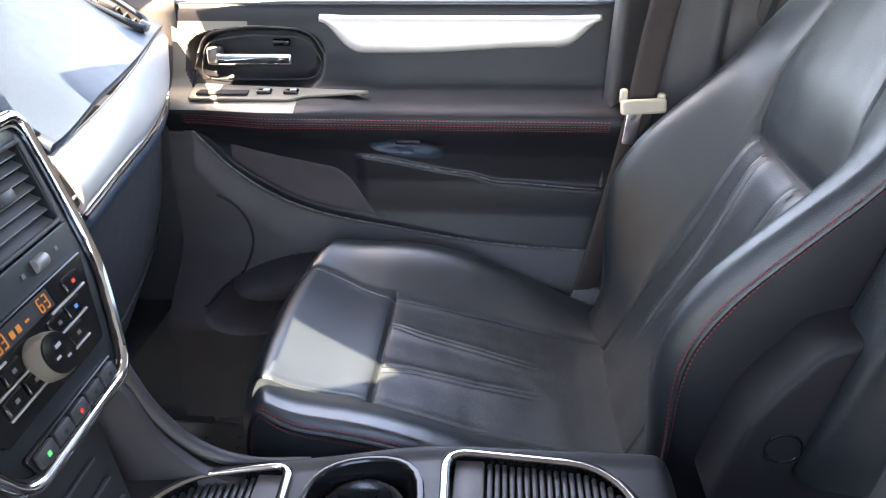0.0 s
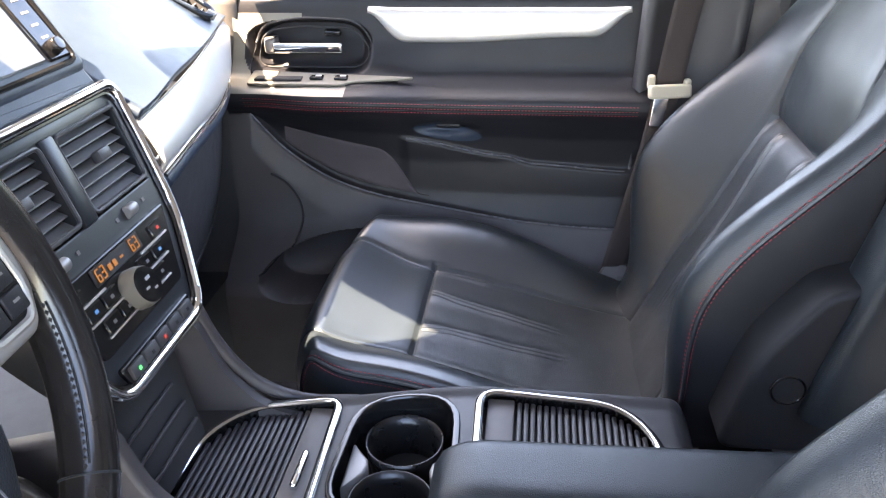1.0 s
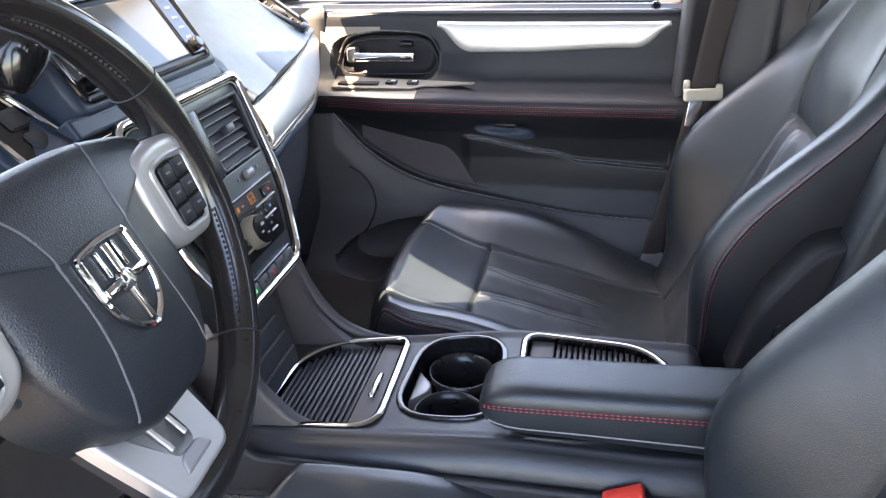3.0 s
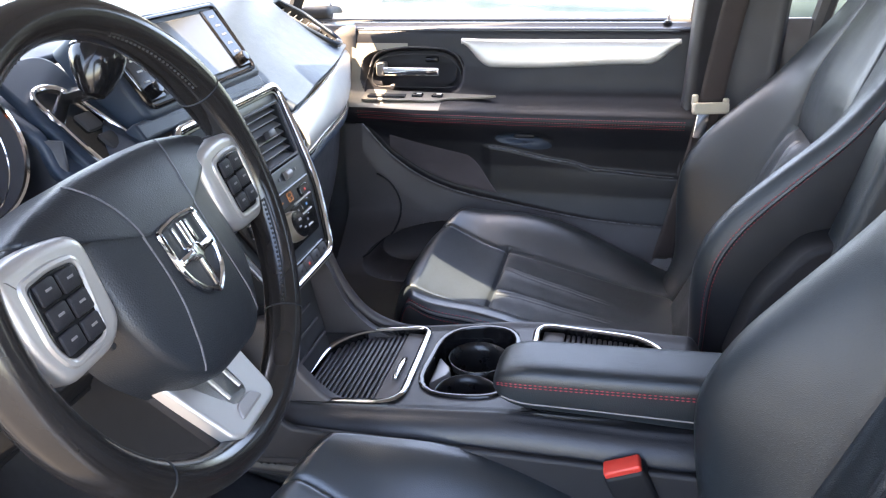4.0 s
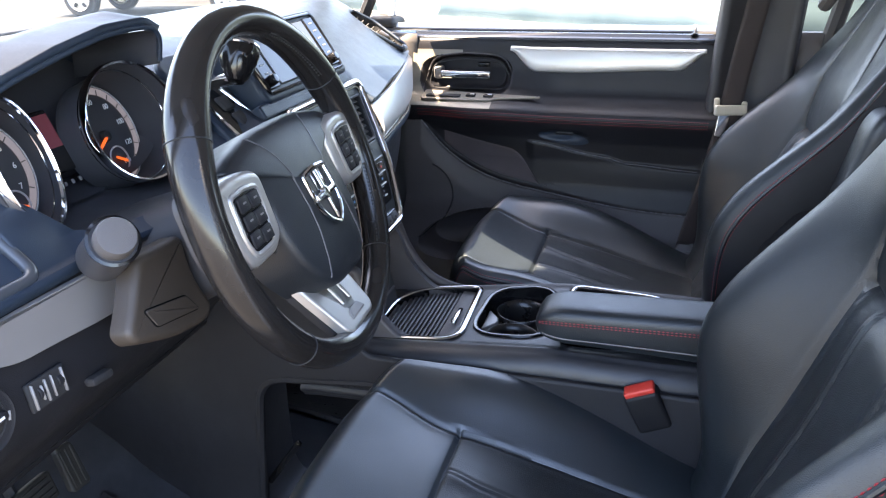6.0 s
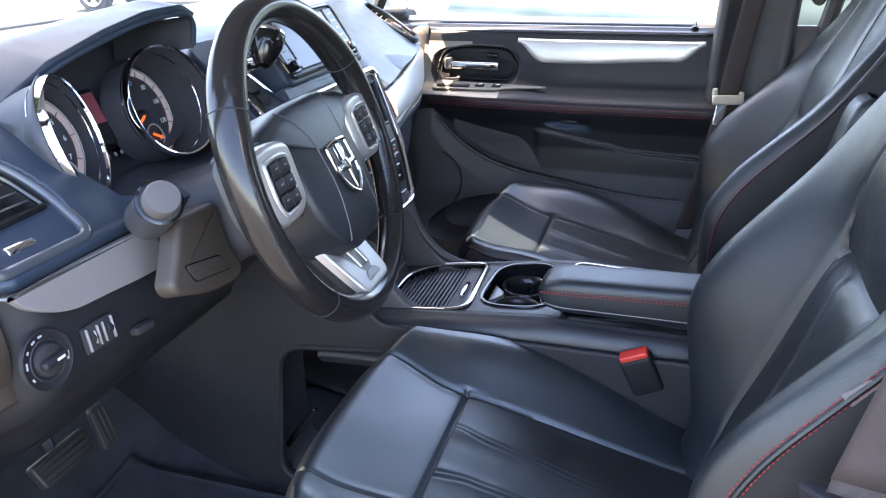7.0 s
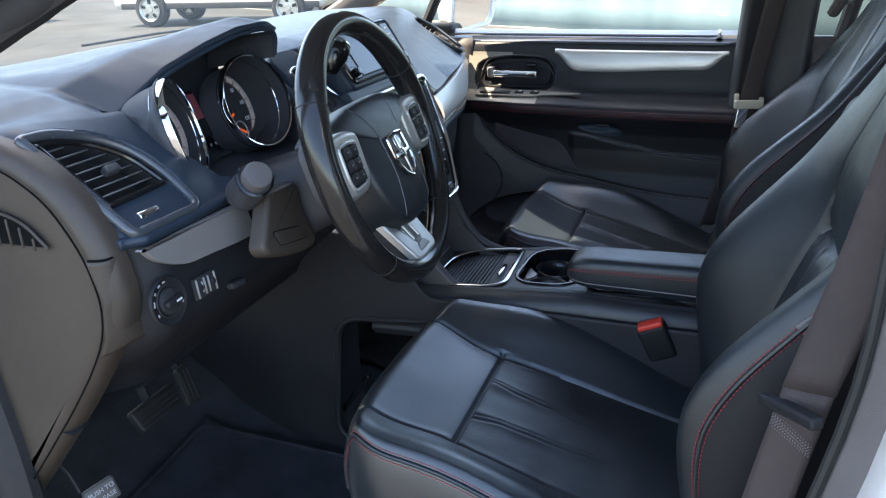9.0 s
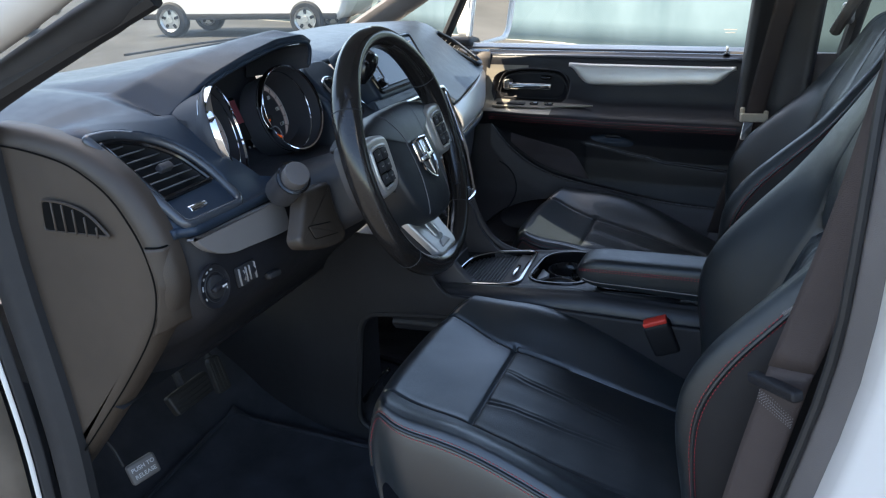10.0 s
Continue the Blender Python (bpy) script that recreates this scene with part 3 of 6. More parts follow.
# red stitch rows along the arm rest
for dz in (0.0, 0.008, 0.015):
    part("stitching", stitches([(x, door_y(x, 0.619 - 0.010 * arm_k(x) - dz) - 0.0006, 0.619 - 0.010 * arm_k(x) - dz) for x in lin(-0.35, 0.33, 120)], 0.0008, lift=(0, -1, 0)), THREAD, door)
    part("seam", tube([(x, door_y(x, 0.615 - 0.010 * arm_k(x) - dz) + 0.0002, 0.615 - 0.010 * arm_k(x) - dz) for x in lin(-0.355, 0.335, 60)], 0.0009, 5), RUBBER, door) if dz < 0.01 else None
# cloth insert in front of the pocket
def cloth_top(x):
    return 0.564 - 0.047 * (x + 0.301) / 0.207 - 0.085 * smooth(-0.12, -0.02, x)


def cloth_pt(u, v):
    lo = low_edge(v) + 0.010
    hi = max(cloth_top(v), lo + 0.001)
    z = lo + (hi - lo) * u
    return (v, door_y(v, z) - 0.003 * math.sin(math.pi * u) ** 0.4 - 0.001, z)


part("cloth_insert", grid(cloth_pt, lin(0, 1, 24), lin(-0.288, -0.026, 60)), FABRIC, door, "dark mauve cloth insert")
part("pull_cup", grid(lambda a, r: (0.009 + 0.060 * r * math.cos(a) - 0.006 * r * math.sin(a), door_y(round(0.009 + 0.060 * r * math.cos(a), 4), round(0.555 + 0.016 * r * math.sin(a) - 0.006 * r * math.cos(a), 4)) - 0.0012, 0.555 + 0.016 * r * math.sin(a) - 0.006 * r * math.cos(a)), lin(0, 2 * math.pi, 41)[:-1], [0.02, 0.3, 0.6, 0.85, 1.0], True), DASH, door, "grey pull cup")
part("pull_tab", box(0.044, 0.010, 0.010, 0.004, 3, (0.010, 0.7060, 0.566)), VINYL, door)
# beads along both door edges, coloured pale as their highlight
part("pocket_highlight", tube([(x, door_y(x, crease_z(x) - 0.004) + 0.0004, crease_z(x) - 0.003) for x in lin(-0.066, 0.322, 70)], lambda k: 0.0022 - 0.0010 * k, 6), LIP, door)
part("shell_highlight", tube([(x, door_y(x, low_edge(x) - 0.004) + 0.0004, low_edge(x) - 0.002) for x in lin(-0.345, 0.34, 110)], 0.0015, 6), LIP, door)
# speaker ring in the lower shell
part("speaker_ring", tube([(-0.345 + 0.085 * math.cos(a), door_y(-0.345 + 0.085 * math.cos(a), 0.40 + 0.085 * math.sin(a)) - 0.003, 0.40 + 0.085 * math.sin(a)) for a in lin(-1.35, 1.2, 30)], 0.0025, 6), VINYL, door)
# window of the door
wp = part("window_pane", grid(lambda u, v: (-0.56 + 0.90 * u + (0.10 * v if u < 0.5 else 0.03 * v), 0.845 - 0.16 * v ** 1.2, 0.79 + 0.55 * v), lin(0, 1, 6), lin(0, 1, 8)), GLASS, door)
wp.visible_shadow = False
part("window_frame", tube([(-0.56, 0.845, 0.79), (-0.47, 0.80, 0.94), (-0.26, 0.735, 1.14), (0.0, 0.685, 1.32), (0.20, 0.68, 1.345), (0.37, 0.68, 1.345), (0.362, 0.75, 1.08), (0.350, 0.84, 0.79)], 0.016, 8), RUBBER, door)
part("print_mark", box(0.034, 0.001, 0.0022, at=(0.29, 0.830, 0.850)), DIALGREY, door)
part("print_mark", box(0.026, 0.001, 0.0022, at=(0.29, 0.830, 0.842)), DIALGREY, door)

# kick panel ahead of the door
tagged(part("kick_panel", grid(lambda u, v: (-0.36 - 0.45 * u, 0.70 + 0.04 * u - 0.10 * smooth(0.35, 0.1, v), v), lin(0, 1, 12), lin(0.05, 0.62, 16)), PLASTIC, thick=0.01), "charcoal plastic kick panel beside the passenger footwell", "trim", kind="structure")


# ---- front seats ----
SEAT_W = 0.236


def cush_top(x, y):
    a = abs(y)
    z = 0.378 - 0.27 * x + 1.1 * max(0.0, -x - 0.03) ** 2 + 0.20 * max(0.0, x - 0.12) ** 2
    seam_y = 0.134 + 0.03 * smooth(0.0, -0.14, x)
    tall = soft(x, [-0.19, -0.10, -0.04, 0.02, 0.09, 0.18, 0.28, 0.36], [0.0, 0.022, 0.042, 0.055, 0.058, 0.046, 0.016, 0.0], 0.06)
    z += tall * smooth(seam_y - 0.02, 0.225, a)
    z -= 0.0040 * bell(a, seam_y, 0.0034) + 0.0015 * bell(a, seam_y, 0.010)
    if a < seam_y + 0.01:
        z -= 0.0045 * bell(x, 0.004, 0.0024) + 0.002 * bell(x, 0.004, 0.010)
        if x > 0.01:
            for k in (0.040, 0.049):
                py = k + 0.010 * smooth(0.06, 0.005, x) - 0.014 * smooth(0.05, 0.3, x)
                z -= 0.0022 * bell(a, py, 0.0022) * smooth(0.24, 0.16, x)
            z += 0.003 * bell(a, 0.045 - 0.014 * smooth(0.05, 0.3, x), 0.014) * smooth(0.26, 0.12, x)
            z += 0.0010 * noise.noise((x * 26, y * 26, 1.0))
    z += 0.0012 * noise.noise((x * 9, y * 9, 3.0))
    return z


@cache
def cush_pt(s, t):
    if t < 0.16:
        e = (0.16 - t) / 0.16
        x, dt = -0.118 - 0.056 * math.sin(e * 1.571) + 0.03 * max(0, e - 0.7), 0.17 * (1 - math.cos(e * 1.5))
    else:
        x, dt = -0.118 + (t - 0.16) / 0.84 * 0.50, 0.0
    if abs(s) <= 0.82:
        y, ds = SEAT_W * s / 0.82, 0.0
    else:
        e = (abs(s) - 0.82) / 0.18
        y, ds = math.copysign(SEAT_W + 0.026 * math.sin(e * 1.9), s), 0.15 * (1 - math.cos(e * 1.45)) ** 0.9
    z = cush_top(x, y) - math.hypot(dt, ds)
    return Vector((x + 0.062 * abs(s) ** 3 * smooth(0.40, 0.0, t), y * (1 - 0.09 * smooth(0.18, -0.14, x) - 0.10 * smooth(-0.04, -0.18, x) ** 2), z))


RECL = radians(24)
BX, BZ, BTOP = 0.372, 0.33, 0.655


def back_bolster(h):
    return soft(h, [0, 0.055, 0.122, 0.185, 0.25, 0.335, 0.42, 0.54, 0.66], [0.045, 0.072, 0.108, 0.131, 0.123, 0.092, 0.060, 0.034, 0.026], 0.035)


def back_d(q, h):
    a = abs(q)
    cen = 0.016 + 0.012 * smooth(0.25, 0.0, h) + 0.02 * smooth(0.34, 0.46, h)
    d = cen + (back_bolster(h) - cen) * smooth(0.50, 0.97, a) + 0.004 * bell(a, 0, 0.4)
    seam = 0.585 - 0.10 * smooth(0.36, 0.64, h)
    d -= 0.005 * bell(a, seam, 0.011) + 0.003 * bell(a, seam, 0.06)
    if a < seam:
        d -= 0.006 * bell(h, 0.345, 0.0028) + 0.008 * bell(h, 0.345, 0.018)
        if h < 0.335:
            py = 0.20 + 0.07 * (h / 0.33) ** 2
            d += 0.0045 * bell(a, py, 0.06) * smooth(0.02, 0.1, h)
            for k in (-0.026, 0.026):
                d -= 0.003 * bell(a, py + k, 0.011) * smooth(0.02, 0.1, h)
    return d + 0.002 * noise.noise((q * 3, h * 9, 7.0))


def back_h(t):
    return t / 0.86 * (BTOP + 0.02) - 0.08


@cache
def back_pt(s, t):
    """s in 0..1 round the cross-section, t from the base to the top."""
    if t < 0.86:
        h, sh, wd = back_h(t), 1.0, 1.0
    else:
        e = (t - 0.86) / 0.14
        h, sh, wd = BTOP - 0.06 + 0.06 * math.sin(e * 1.571), max(0.02, math.cos(e * 1.571)) ** 0.8, 1 - 0.30 * (1 - math.cos(e * 1.571))
    w = (0.212 - 0.035 * smooth(0.40, 0.66, h) - 0.012 * smooth(0.1, 0.0, h)) * wd
    if s < 0.66:
        q = (s / 0.66) * 2 - 1
        y, d = w * q, back_d(q, h)
    else:
        k = (s - 0.66) / 0.34
        B = back_d(1.0, h)
        if k < 0.36:
            e = k / 0.36
            y, d = w + 0.040 * wd * math.sin(e * 1.7), B - (B + 0.085) * (1 - math.cos(e * 1.571))
        elif k > 0.64:
            e = (1 - k) / 0.36
            y, d = -w - 0.040 * wd * math.sin(e * 1.7), B - (B + 0.085) * (1 - math.cos(e * 1.571))
        else:
            e = (k - 0.36) / 0.28
            y, d = (w + 0.0397 * wd) * (1 - 2 * e), -0.085 - 0.02 * math.sin(math.pi * e)
    d = -0.03 + (d + 0.03) * sh
    return Vector((BX + h * math.sin(RECL) - d * math.cos(RECL), y, BZ + h * math.cos(RECL) + d * math.sin(RECL)))


def front_seat(yc, inboard, label, lean=0.0):
    """A bucket seat; inboard is the sign of the side that carries the arm rest."""
    ob = thing("front_seat", (0.15, yc, 0.0), label, "car seat", "front seats")
    mv = Matrix.Translation((0, yc, 0))
    mb = mv @ Matrix.Translation((BX, 0, BZ)) @ Matrix.Rotation(radians(lean), 4, "Y") @ Matrix.Translation((-BX, 0, -BZ))
    ss, tt = lin(-1, 1, 230), lin(0, 1, 230)

    def insert(s, t):
        p = cush_pt(s, t)
        return abs(p.y) < 0.134 and p.x > 0.004 and t > 0.16
    cu = part("seat_cushion", grid(cush_pt, ss, tt, keep=lambda s, t: not insert(s, t)), SEATLEATHER, ob, m=mv, sharp=70)
    part("cushion_insert", grid(cush_pt, ss, tt, keep=insert), PERF, cu, "perforated black leather insert", m=mv, sharp=70)
    bs, bt = lin(0, 1, 280)[:-1], lin(0, 1, 200)

    def back_in(s, t):
        return s < 0.66 and abs(s / 0.66 * 2 - 1) < 0.585 and back_h(t) < 0.345
    def back_side(s, t):
        return 0.66 + 0.34 * 0.12 < s < 1 - 0.34 * 0.12
    ba = part("backrest", grid(back_pt, bs, bt, True, keep=lambda s, t: not back_in(s, t) and not back_side(s, t)), LEATHER, ob, m=mb.copy(), sharp=70)
    part("back_cover", grid(back_pt, bs, bt, True, keep=back_side), BACKSIDE, ba, "matte black vinyl side, darkened for its shade", m=mb.copy(), sharp=70)
    part("backrest_insert", grid(back_pt, bs, bt, True, keep=back_in), PERF, ba, "pleated perforated leather insert", m=mb.copy(), sharp=70)
    # stitched edges
    for side in (-1, 1):
        for k, off in enumerate((0.857, 0.879)):
            path = [mv @ (cush_pt(side * off, t) + Vector((0, side * 0.0008, 0.0006))) for t in lin(0.03, 0.80, 140)]
            part("stitching", stitches(path, 0.0009, lift=(0, side, 1)), THREAD, cu)
        path = [mv @ (cush_pt(side * 0.868, t) + Vector((0, side * 0.0006, 0.0006))) for t in lin(0.02, 0.85, 80)]
        part("piping", tube(path, 0.0032, 8), LEATHER, cu)
        s0 = 0.66 + 0.34 * 0.106 if side > 0 else 1 - 0.34 * 0.106
        s1 = 0.66 + 0.34 * 0.124 if side > 0 else 1 - 0.34 * 0.124
        for s in (s0, s1):
            path = [mb @ (back_pt(s, t) + Vector((-0.0006, side * 0.0008, 0))) for t in lin(0.02, 0.90, 160)]
            part("stitching", stitches(path, 0.0009, lift=(-1, side, 0)), THREAD, ba)
        sm = (s0 + s1) / 2
        part("piping", tube([mb @ (back_pt(sm, t) + Vector((0, side * 0.0006, 0))) for t in lin(0.02, 0.92, 120)], 0.0032, 8), LEATHER, ba)
    # shell, base and rails
    part("back_shell", box(0.03, 0.40, 0.50, 0.012, 3), PLASTIC, ob, m=mb @ Matrix.Translation((BX + 0.255, 0, BZ + 0.31)) @ Euler((0, RECL, 0)).to_matrix().to_4x4())
    part("base_shell", plate(rounded([(-0.10, 0.10), (0.40, 0.08), (0.46, 0.18), (0.40, 0.26), (0.10, 0.25), (-0.11, 0.25)], 0.03), 0.46, 0.01), PLASTIC, ob, m=mv @ Matrix(((1, 0, 0, 0), (0, 0, -1, 0.23), (0, 1, 0, 0), (0, 0, 0, 1))))
    for sy in (-0.19, 0.19):
        part("seat_rail", box(0.62, 0.045, 0.06, 0.006, at=(0.12, yc + sy, 0.045)), SILVERD, ob)
    # recliner cover beside the hinge
    for side in (-1, 1):
        rc = part("hinge_cover", plate(rounded([(0.36, 0.22), (0.52, 0.22), (0.60, 0.40), (0.55, 0.47), (0.50, 0.47), (0.42, 0.36), (0.36, 0.30)], 0.03), 0.022, 0.008), PLASTIC, ob, m=mv @ Matrix(((1, 0, 0, 0), (0, 0, -side, side * 0.285), (0, 1, 0, 0), (0, 0, 0, 1))) if side > 0 else mv @ Matrix(((1, 0, 0, 0), (0, 0, 1, -0.285), (0, 1, 0, 0), (0, 0, 0, 1))))
    # head restraint on two posts
    hx, hz = BX + 0.74 * math.sin(RECL), BZ + 0.74 * math.cos(RECL)
    hr = part("headrest", box(0.105, 0.26, 0.17, 0.045, 5), LEATHER, ob, m=mb @ Matrix.Translation((hx + 0.02, 0, hz + 0.06)) @ Euler((0, RECL * 0.6, 0)).to_matrix().to_4x4())
    for sy in (-0.055, 0.055):
        part("headrest_post", tube([mb @ Vector((BX + 0.60 * math.sin(RECL), sy, BZ + 0.60 * math.cos(RECL))), mb @ Vector((hx + 0.02, sy, hz + 0.04))], 0.006, 10), CHROME, hr)
    # small maker's tag in the outboard seam
    p = mb @ back_pt(0.66 + 0.34 * 0.12 if inboard < 0 else 1 - 0.34 * 0.12, 0.55)
    part("tag", box(0.030, 0.003, 0.012, 0.0005), GREYTHREAD, ba, m=Matrix.Translation(p) @ Euler((0, RECL - 1.2, 0)).to_matrix().to_4x4())
    return ob


pseat = front_seat(0.39, -1, "black leather front passenger seat with red stitching and raised arm rest")
dseat = front_seat(-0.39, 1, "black leather driver seat with red stitching and lowered arm rest", -6)


def arm_shape(L, W, H):
    """A padded arm rest along x: blunt at its free end, deeper below."""
    def f(s, t):
        x = L * t
        nose = min(1.0, max(0.0, t / 0.14))
        k = math.sqrt(max(0.0, 1 - (1 - nose) ** 2)) if nose < 1 else 1.0
        a = 2 * math.pi * s
        c, d = math.cos(a), math.sin(a)
        y = W / 2 * math.copysign(abs(c) ** 0.42, c) * (0.62 + 0.38 * k)
        z = H / 2 * math.copysign(abs(d) ** (0.5 if d > 0 else 0.62), d)
        if d < 0:
            z *= 0.9 + 0.55 * smooth(0.0, 1.0, t)
        z *= 0.25 + 0.75 * k
        return Vector((x, y, z))
    return f


fa = arm_shape(0.36, 0.085, 0.062)
arm_m = Matrix.Translation((0.083, -0.093, 0.487)) @ Euler((0, radians(-1.5), 0)).to_matrix().to_4x4()
us = lin(0, 1, 65)[:-1]
ar = part("arm_rest", grid(fa, us, lin(0, 1, 50), True), LEATHER, dseat, "padded black arm rest with red double stitching", m=arm_m)
for s0 in (0.474, 0.487, 0.026, 0.013):
    side = -1 if s0 > 0.25 else 1
    part("stitching", stitches([arm_m @ (fa(s0, t) + Vector((-0.0006, side * 0.0009, 0))) for t in lin(0.015, 0.98, 70)], 0.0010, lift=(0, side, 0)), THREAD, ar)
for s0 in (0.553, 0.947):
    part("seam", tube([arm_m @ fa(s0, t) for t in lin(0.03, 0.98, 40)], 0.0012, 5), GREYTHREAD, ar)
fb = arm_shape(0.33, 0.075, 0.062)
ar2 = part("arm_rest", grid(fb, us, lin(0, 1, 50), True), LEATHER, pseat, "padded black arm rest folded upright", m=Matrix.Translation((0.548, 0.104, 0.772)) @ Euler((0, radians(100), 0)).to_matrix().to_4x4())
pv = part("recliner_cover", plate(rounded([(0.370, 0.400), (0.398, 0.519), (0.453, 0.596), (0.520, 0.620), (0.540, 0.502), (0.520, 0.400)], [0.02, 0.03, 0.016, 0.02, 0.02, 0.02]), 0.060, 0.008, 3), BACKSIDE, pseat, m=Matrix(((1, 0, 0, 0), (0, 0, -1, 0.145), (0, 1, 0, 0), (0, 0, 0, 1))))
part("pivot_cap", tube([(0.433 + 0.017 * math.cos(a), 0.0845, 0.484 + 0.017 * math.sin(a)) for a in lin(0, 2 * math.pi, 33)[:-1]], 0.0013, 6, True), GLOSS, pv)
pv = part("pivot_cap", rod(0.022, 0.020, 0.012, 28, 0.003), PLASTIC, dseat, m=Matrix.Translation((0.44, -0.118, 0.45)) @ Euler((radians(-90), 0, 0)).to_matrix().to_4x4())


# ---- seat belts ----
def strap(pts, width, across, n=30):
    c = spline(pts, n)
    w = [Vector(across[0]).lerp(Vector(across[1]), i / (n - 1)).normalized() * (width / 2) for i in range(n)]
    return grid(lambda u, v: c[v] + w[v] * u + Vector((0, -0.0012, 0)) * (1 - u * u), lin(-1, 1, 7), range(n))


bl = thing("seat_belt", (0.33, 0.66, 0.3), "dark grey-brown seat belt hanging beside the passenger seat", "seat belt", "seat belts")
part("upper_strap", strap([(0.455, 0.665, 1.28), (0.415, 0.668, 0.95), (0.385, 0.662, 0.74), (0.374, 0.656, 0.655)], 0.047, ((1, 0.2, 0), (1, 0.25, 0.1))), BELT, bl, thick=0.0014)
part("lower_strap", strap([(0.374, 0.656, 0.655), (0.355, 0.652, 0.54), (0.330, 0.645, 0.42), (0.310, 0.642, 0.33)], 0.044, ((1, 0.25, 0.1), (0.9, 0.3, -0.1))), BELT, bl, thick=0.0014)
tg = part("belt_tongue", plate(rounded([(-0.034, -0.010), (0.034, -0.010), (0.034, 0.012), (-0.034, 0.012)], 0.006), 0.013, 0.004), TAN, bl, "beige plastic belt tongue", m=Matrix.Translation((0.372, 0.640, 0.648)) @ Euler((radians(78), 0, radians(12))).to_matrix().to_4x4())
part("tongue_end", box(0.012, 0.012, 0.022, 0.004, at=(0.344, 0.645, 0.663)), TAN, tg)
part("tongue_end", box(0.012, 0.012, 0.022, 0.004, at=(0.401, 0.650, 0.656)), TAN, tg)
bt_ = part("tongue_plate", plate(rounded([(-0.012, -0.05), (0.012, -0.05), (0.012, 0.0), (-0.012, 0.0)], 0.004), 0.003, 0.001), CHROME, bl, m=Matrix.Translation((0.362, 0.642, 0.640)) @ Euler((radians(84), radians(8), radians(10))).to_matrix().to_4x4())
part("tongue_slot", box(0.012, 0.004, 0.014, 0.001, at=(0.357, 0.6425, 0.603)), MATTE, bt_)
part("floor_anchor", plate(rounded([(0.0, 0.0), (0.09, 0.0), (0.10, 0.02), (0.02, 0.035)], 0.008), 0.012, 0.003), GREYP, bl, m=Matrix.Translation((0.280, 0.645, 0.300)) @ Euler((radians(70), 0, 0)).to_matrix().to_4x4())

bd = thing("seat_belt", (0.41, -0.69, 0.4), "dark grey-brown seat belt running past the driver seat", "seat belt", "seat belts")
part("upper_strap", strap([(0.52, -0.665, 1.28), (0.485, -0.675, 1.02), (0.455, -0.685, 0.82), (0.418, -0.690, 0.645)], 0.048, ((1, -0.35, 0), (1, -0.5, 0.2))), BELT, bd, thick=0.0014)
part("lower_strap", strap([(0.418, -0.690, 0.645), (0.400, -0.695, 0.54), (0.380, -0.70, 0.40), (0.360, -0.70, 0.22)], 0.046, ((1, -0.5, 0.2), (1, -0.4, 0.1))), BELT, bd, thick=0.0014)
gd = part("belt_tongue", plate(rounded([(-0.038, -0.006), (0.038, -0.006), (0.038, 0.006), (-0.038, 0.006)], 0.004), 0.012, 0.003), DARKP, bd, "dark belt tongue", m=axes((0.408, -0.694, 0.627), (0.55, -0.80, 0.22), (-0.15, 0.1, 1.0)))
part("sewn_patch", stitches([(0.390 + 0.0011 * i, -0.688 - 0.0008 * i - 0.0012, 0.611 - 0.0005 * i + (0.007 if i % 2 else -0.007)) for i in range(32)], 0.0006, 0.55, 0.0035, lift=(0, -1, 0)), GREYTHREAD, bd)


def buckle(y, x, z, label):
    ob = thing("belt_buckle", (x, y, z - 0.15), label, "belt buckle", "belt buckles")
    m = Matrix.Translation((x, y, z)) @ Euler((radians(8), radians(-24), 0)).to_matrix().to_4x4()
    part("buckle_body", box(0.048, 0.026, 0.066, 0.006, 3, (0, 0, -0.036)), BACKSIDE, ob, m=m)
    part("push_button", box(0.043, 0.021, 0.010, 0.003, 3, (0, 0, -0.001)), RED, ob, "red push button", m=m)
    part("stalk", box(0.040, 0.012, 0.16, 0.004, 2, (0.01, 0, -0.145)), BACKSIDE, ob, m=m)


buckle(-0.166, 0.237, 0.427, "black belt buckle with red button beside the driver seat")
buckle(0.152, 0.238, 0.388, "black belt buckle with red button beside the passenger seat")


# ---- centre console ----
def con_z(x):
    return soft(x, [-0.4, 0.10, 0.30, 0.6], [0.403, 0.4455, 0.4415, 0.4355], 0.04) - 0.10 * smooth(0.318, 0.372, x) ** 1.5


def con_half(x):
    return 0.128 - 0.02 * smooth(0.25, 0.5, x) - 0.012 * smooth(-0.1, -0.3, x)


def con_far(x):
    """The half width on the passenger's side."""
    return soft(x, [-0.3, -0.12, 0.0, 0.09, 0.3], [0.084, 0.087, 0.100, 0.113, 0.115], 0.04)


def con_pt(s, x):
    a, w, z, edge = abs(s), con_half(x) if s < 0 else con_far(x), con_z(x), 0.024 if s < 0 else 0.011
    if a < 0.62:
        y, zz = w * a / 0.62, z + 0.004 * smooth(0.50, 0.60, a) - 0.003 * smooth(0.60, 0.62, a)
    elif a < 0.78:
        e = (a - 0.62) / 0.16
        y, zz = w + edge * math.sin(e * 1.571), z - 0.030 * (1 - math.cos(e * 1.571))
    else:
        e = (a - 0.78) / 0.22
        y, zz = w + edge + 0.004 * e - 0.0035 * bell(e, 0.62, 0.04) - 0.014 * smooth(0.75, 1, e), z - 0.030 - 0.072 * e
    return Vector((x, math.copysign(y, s), zz))


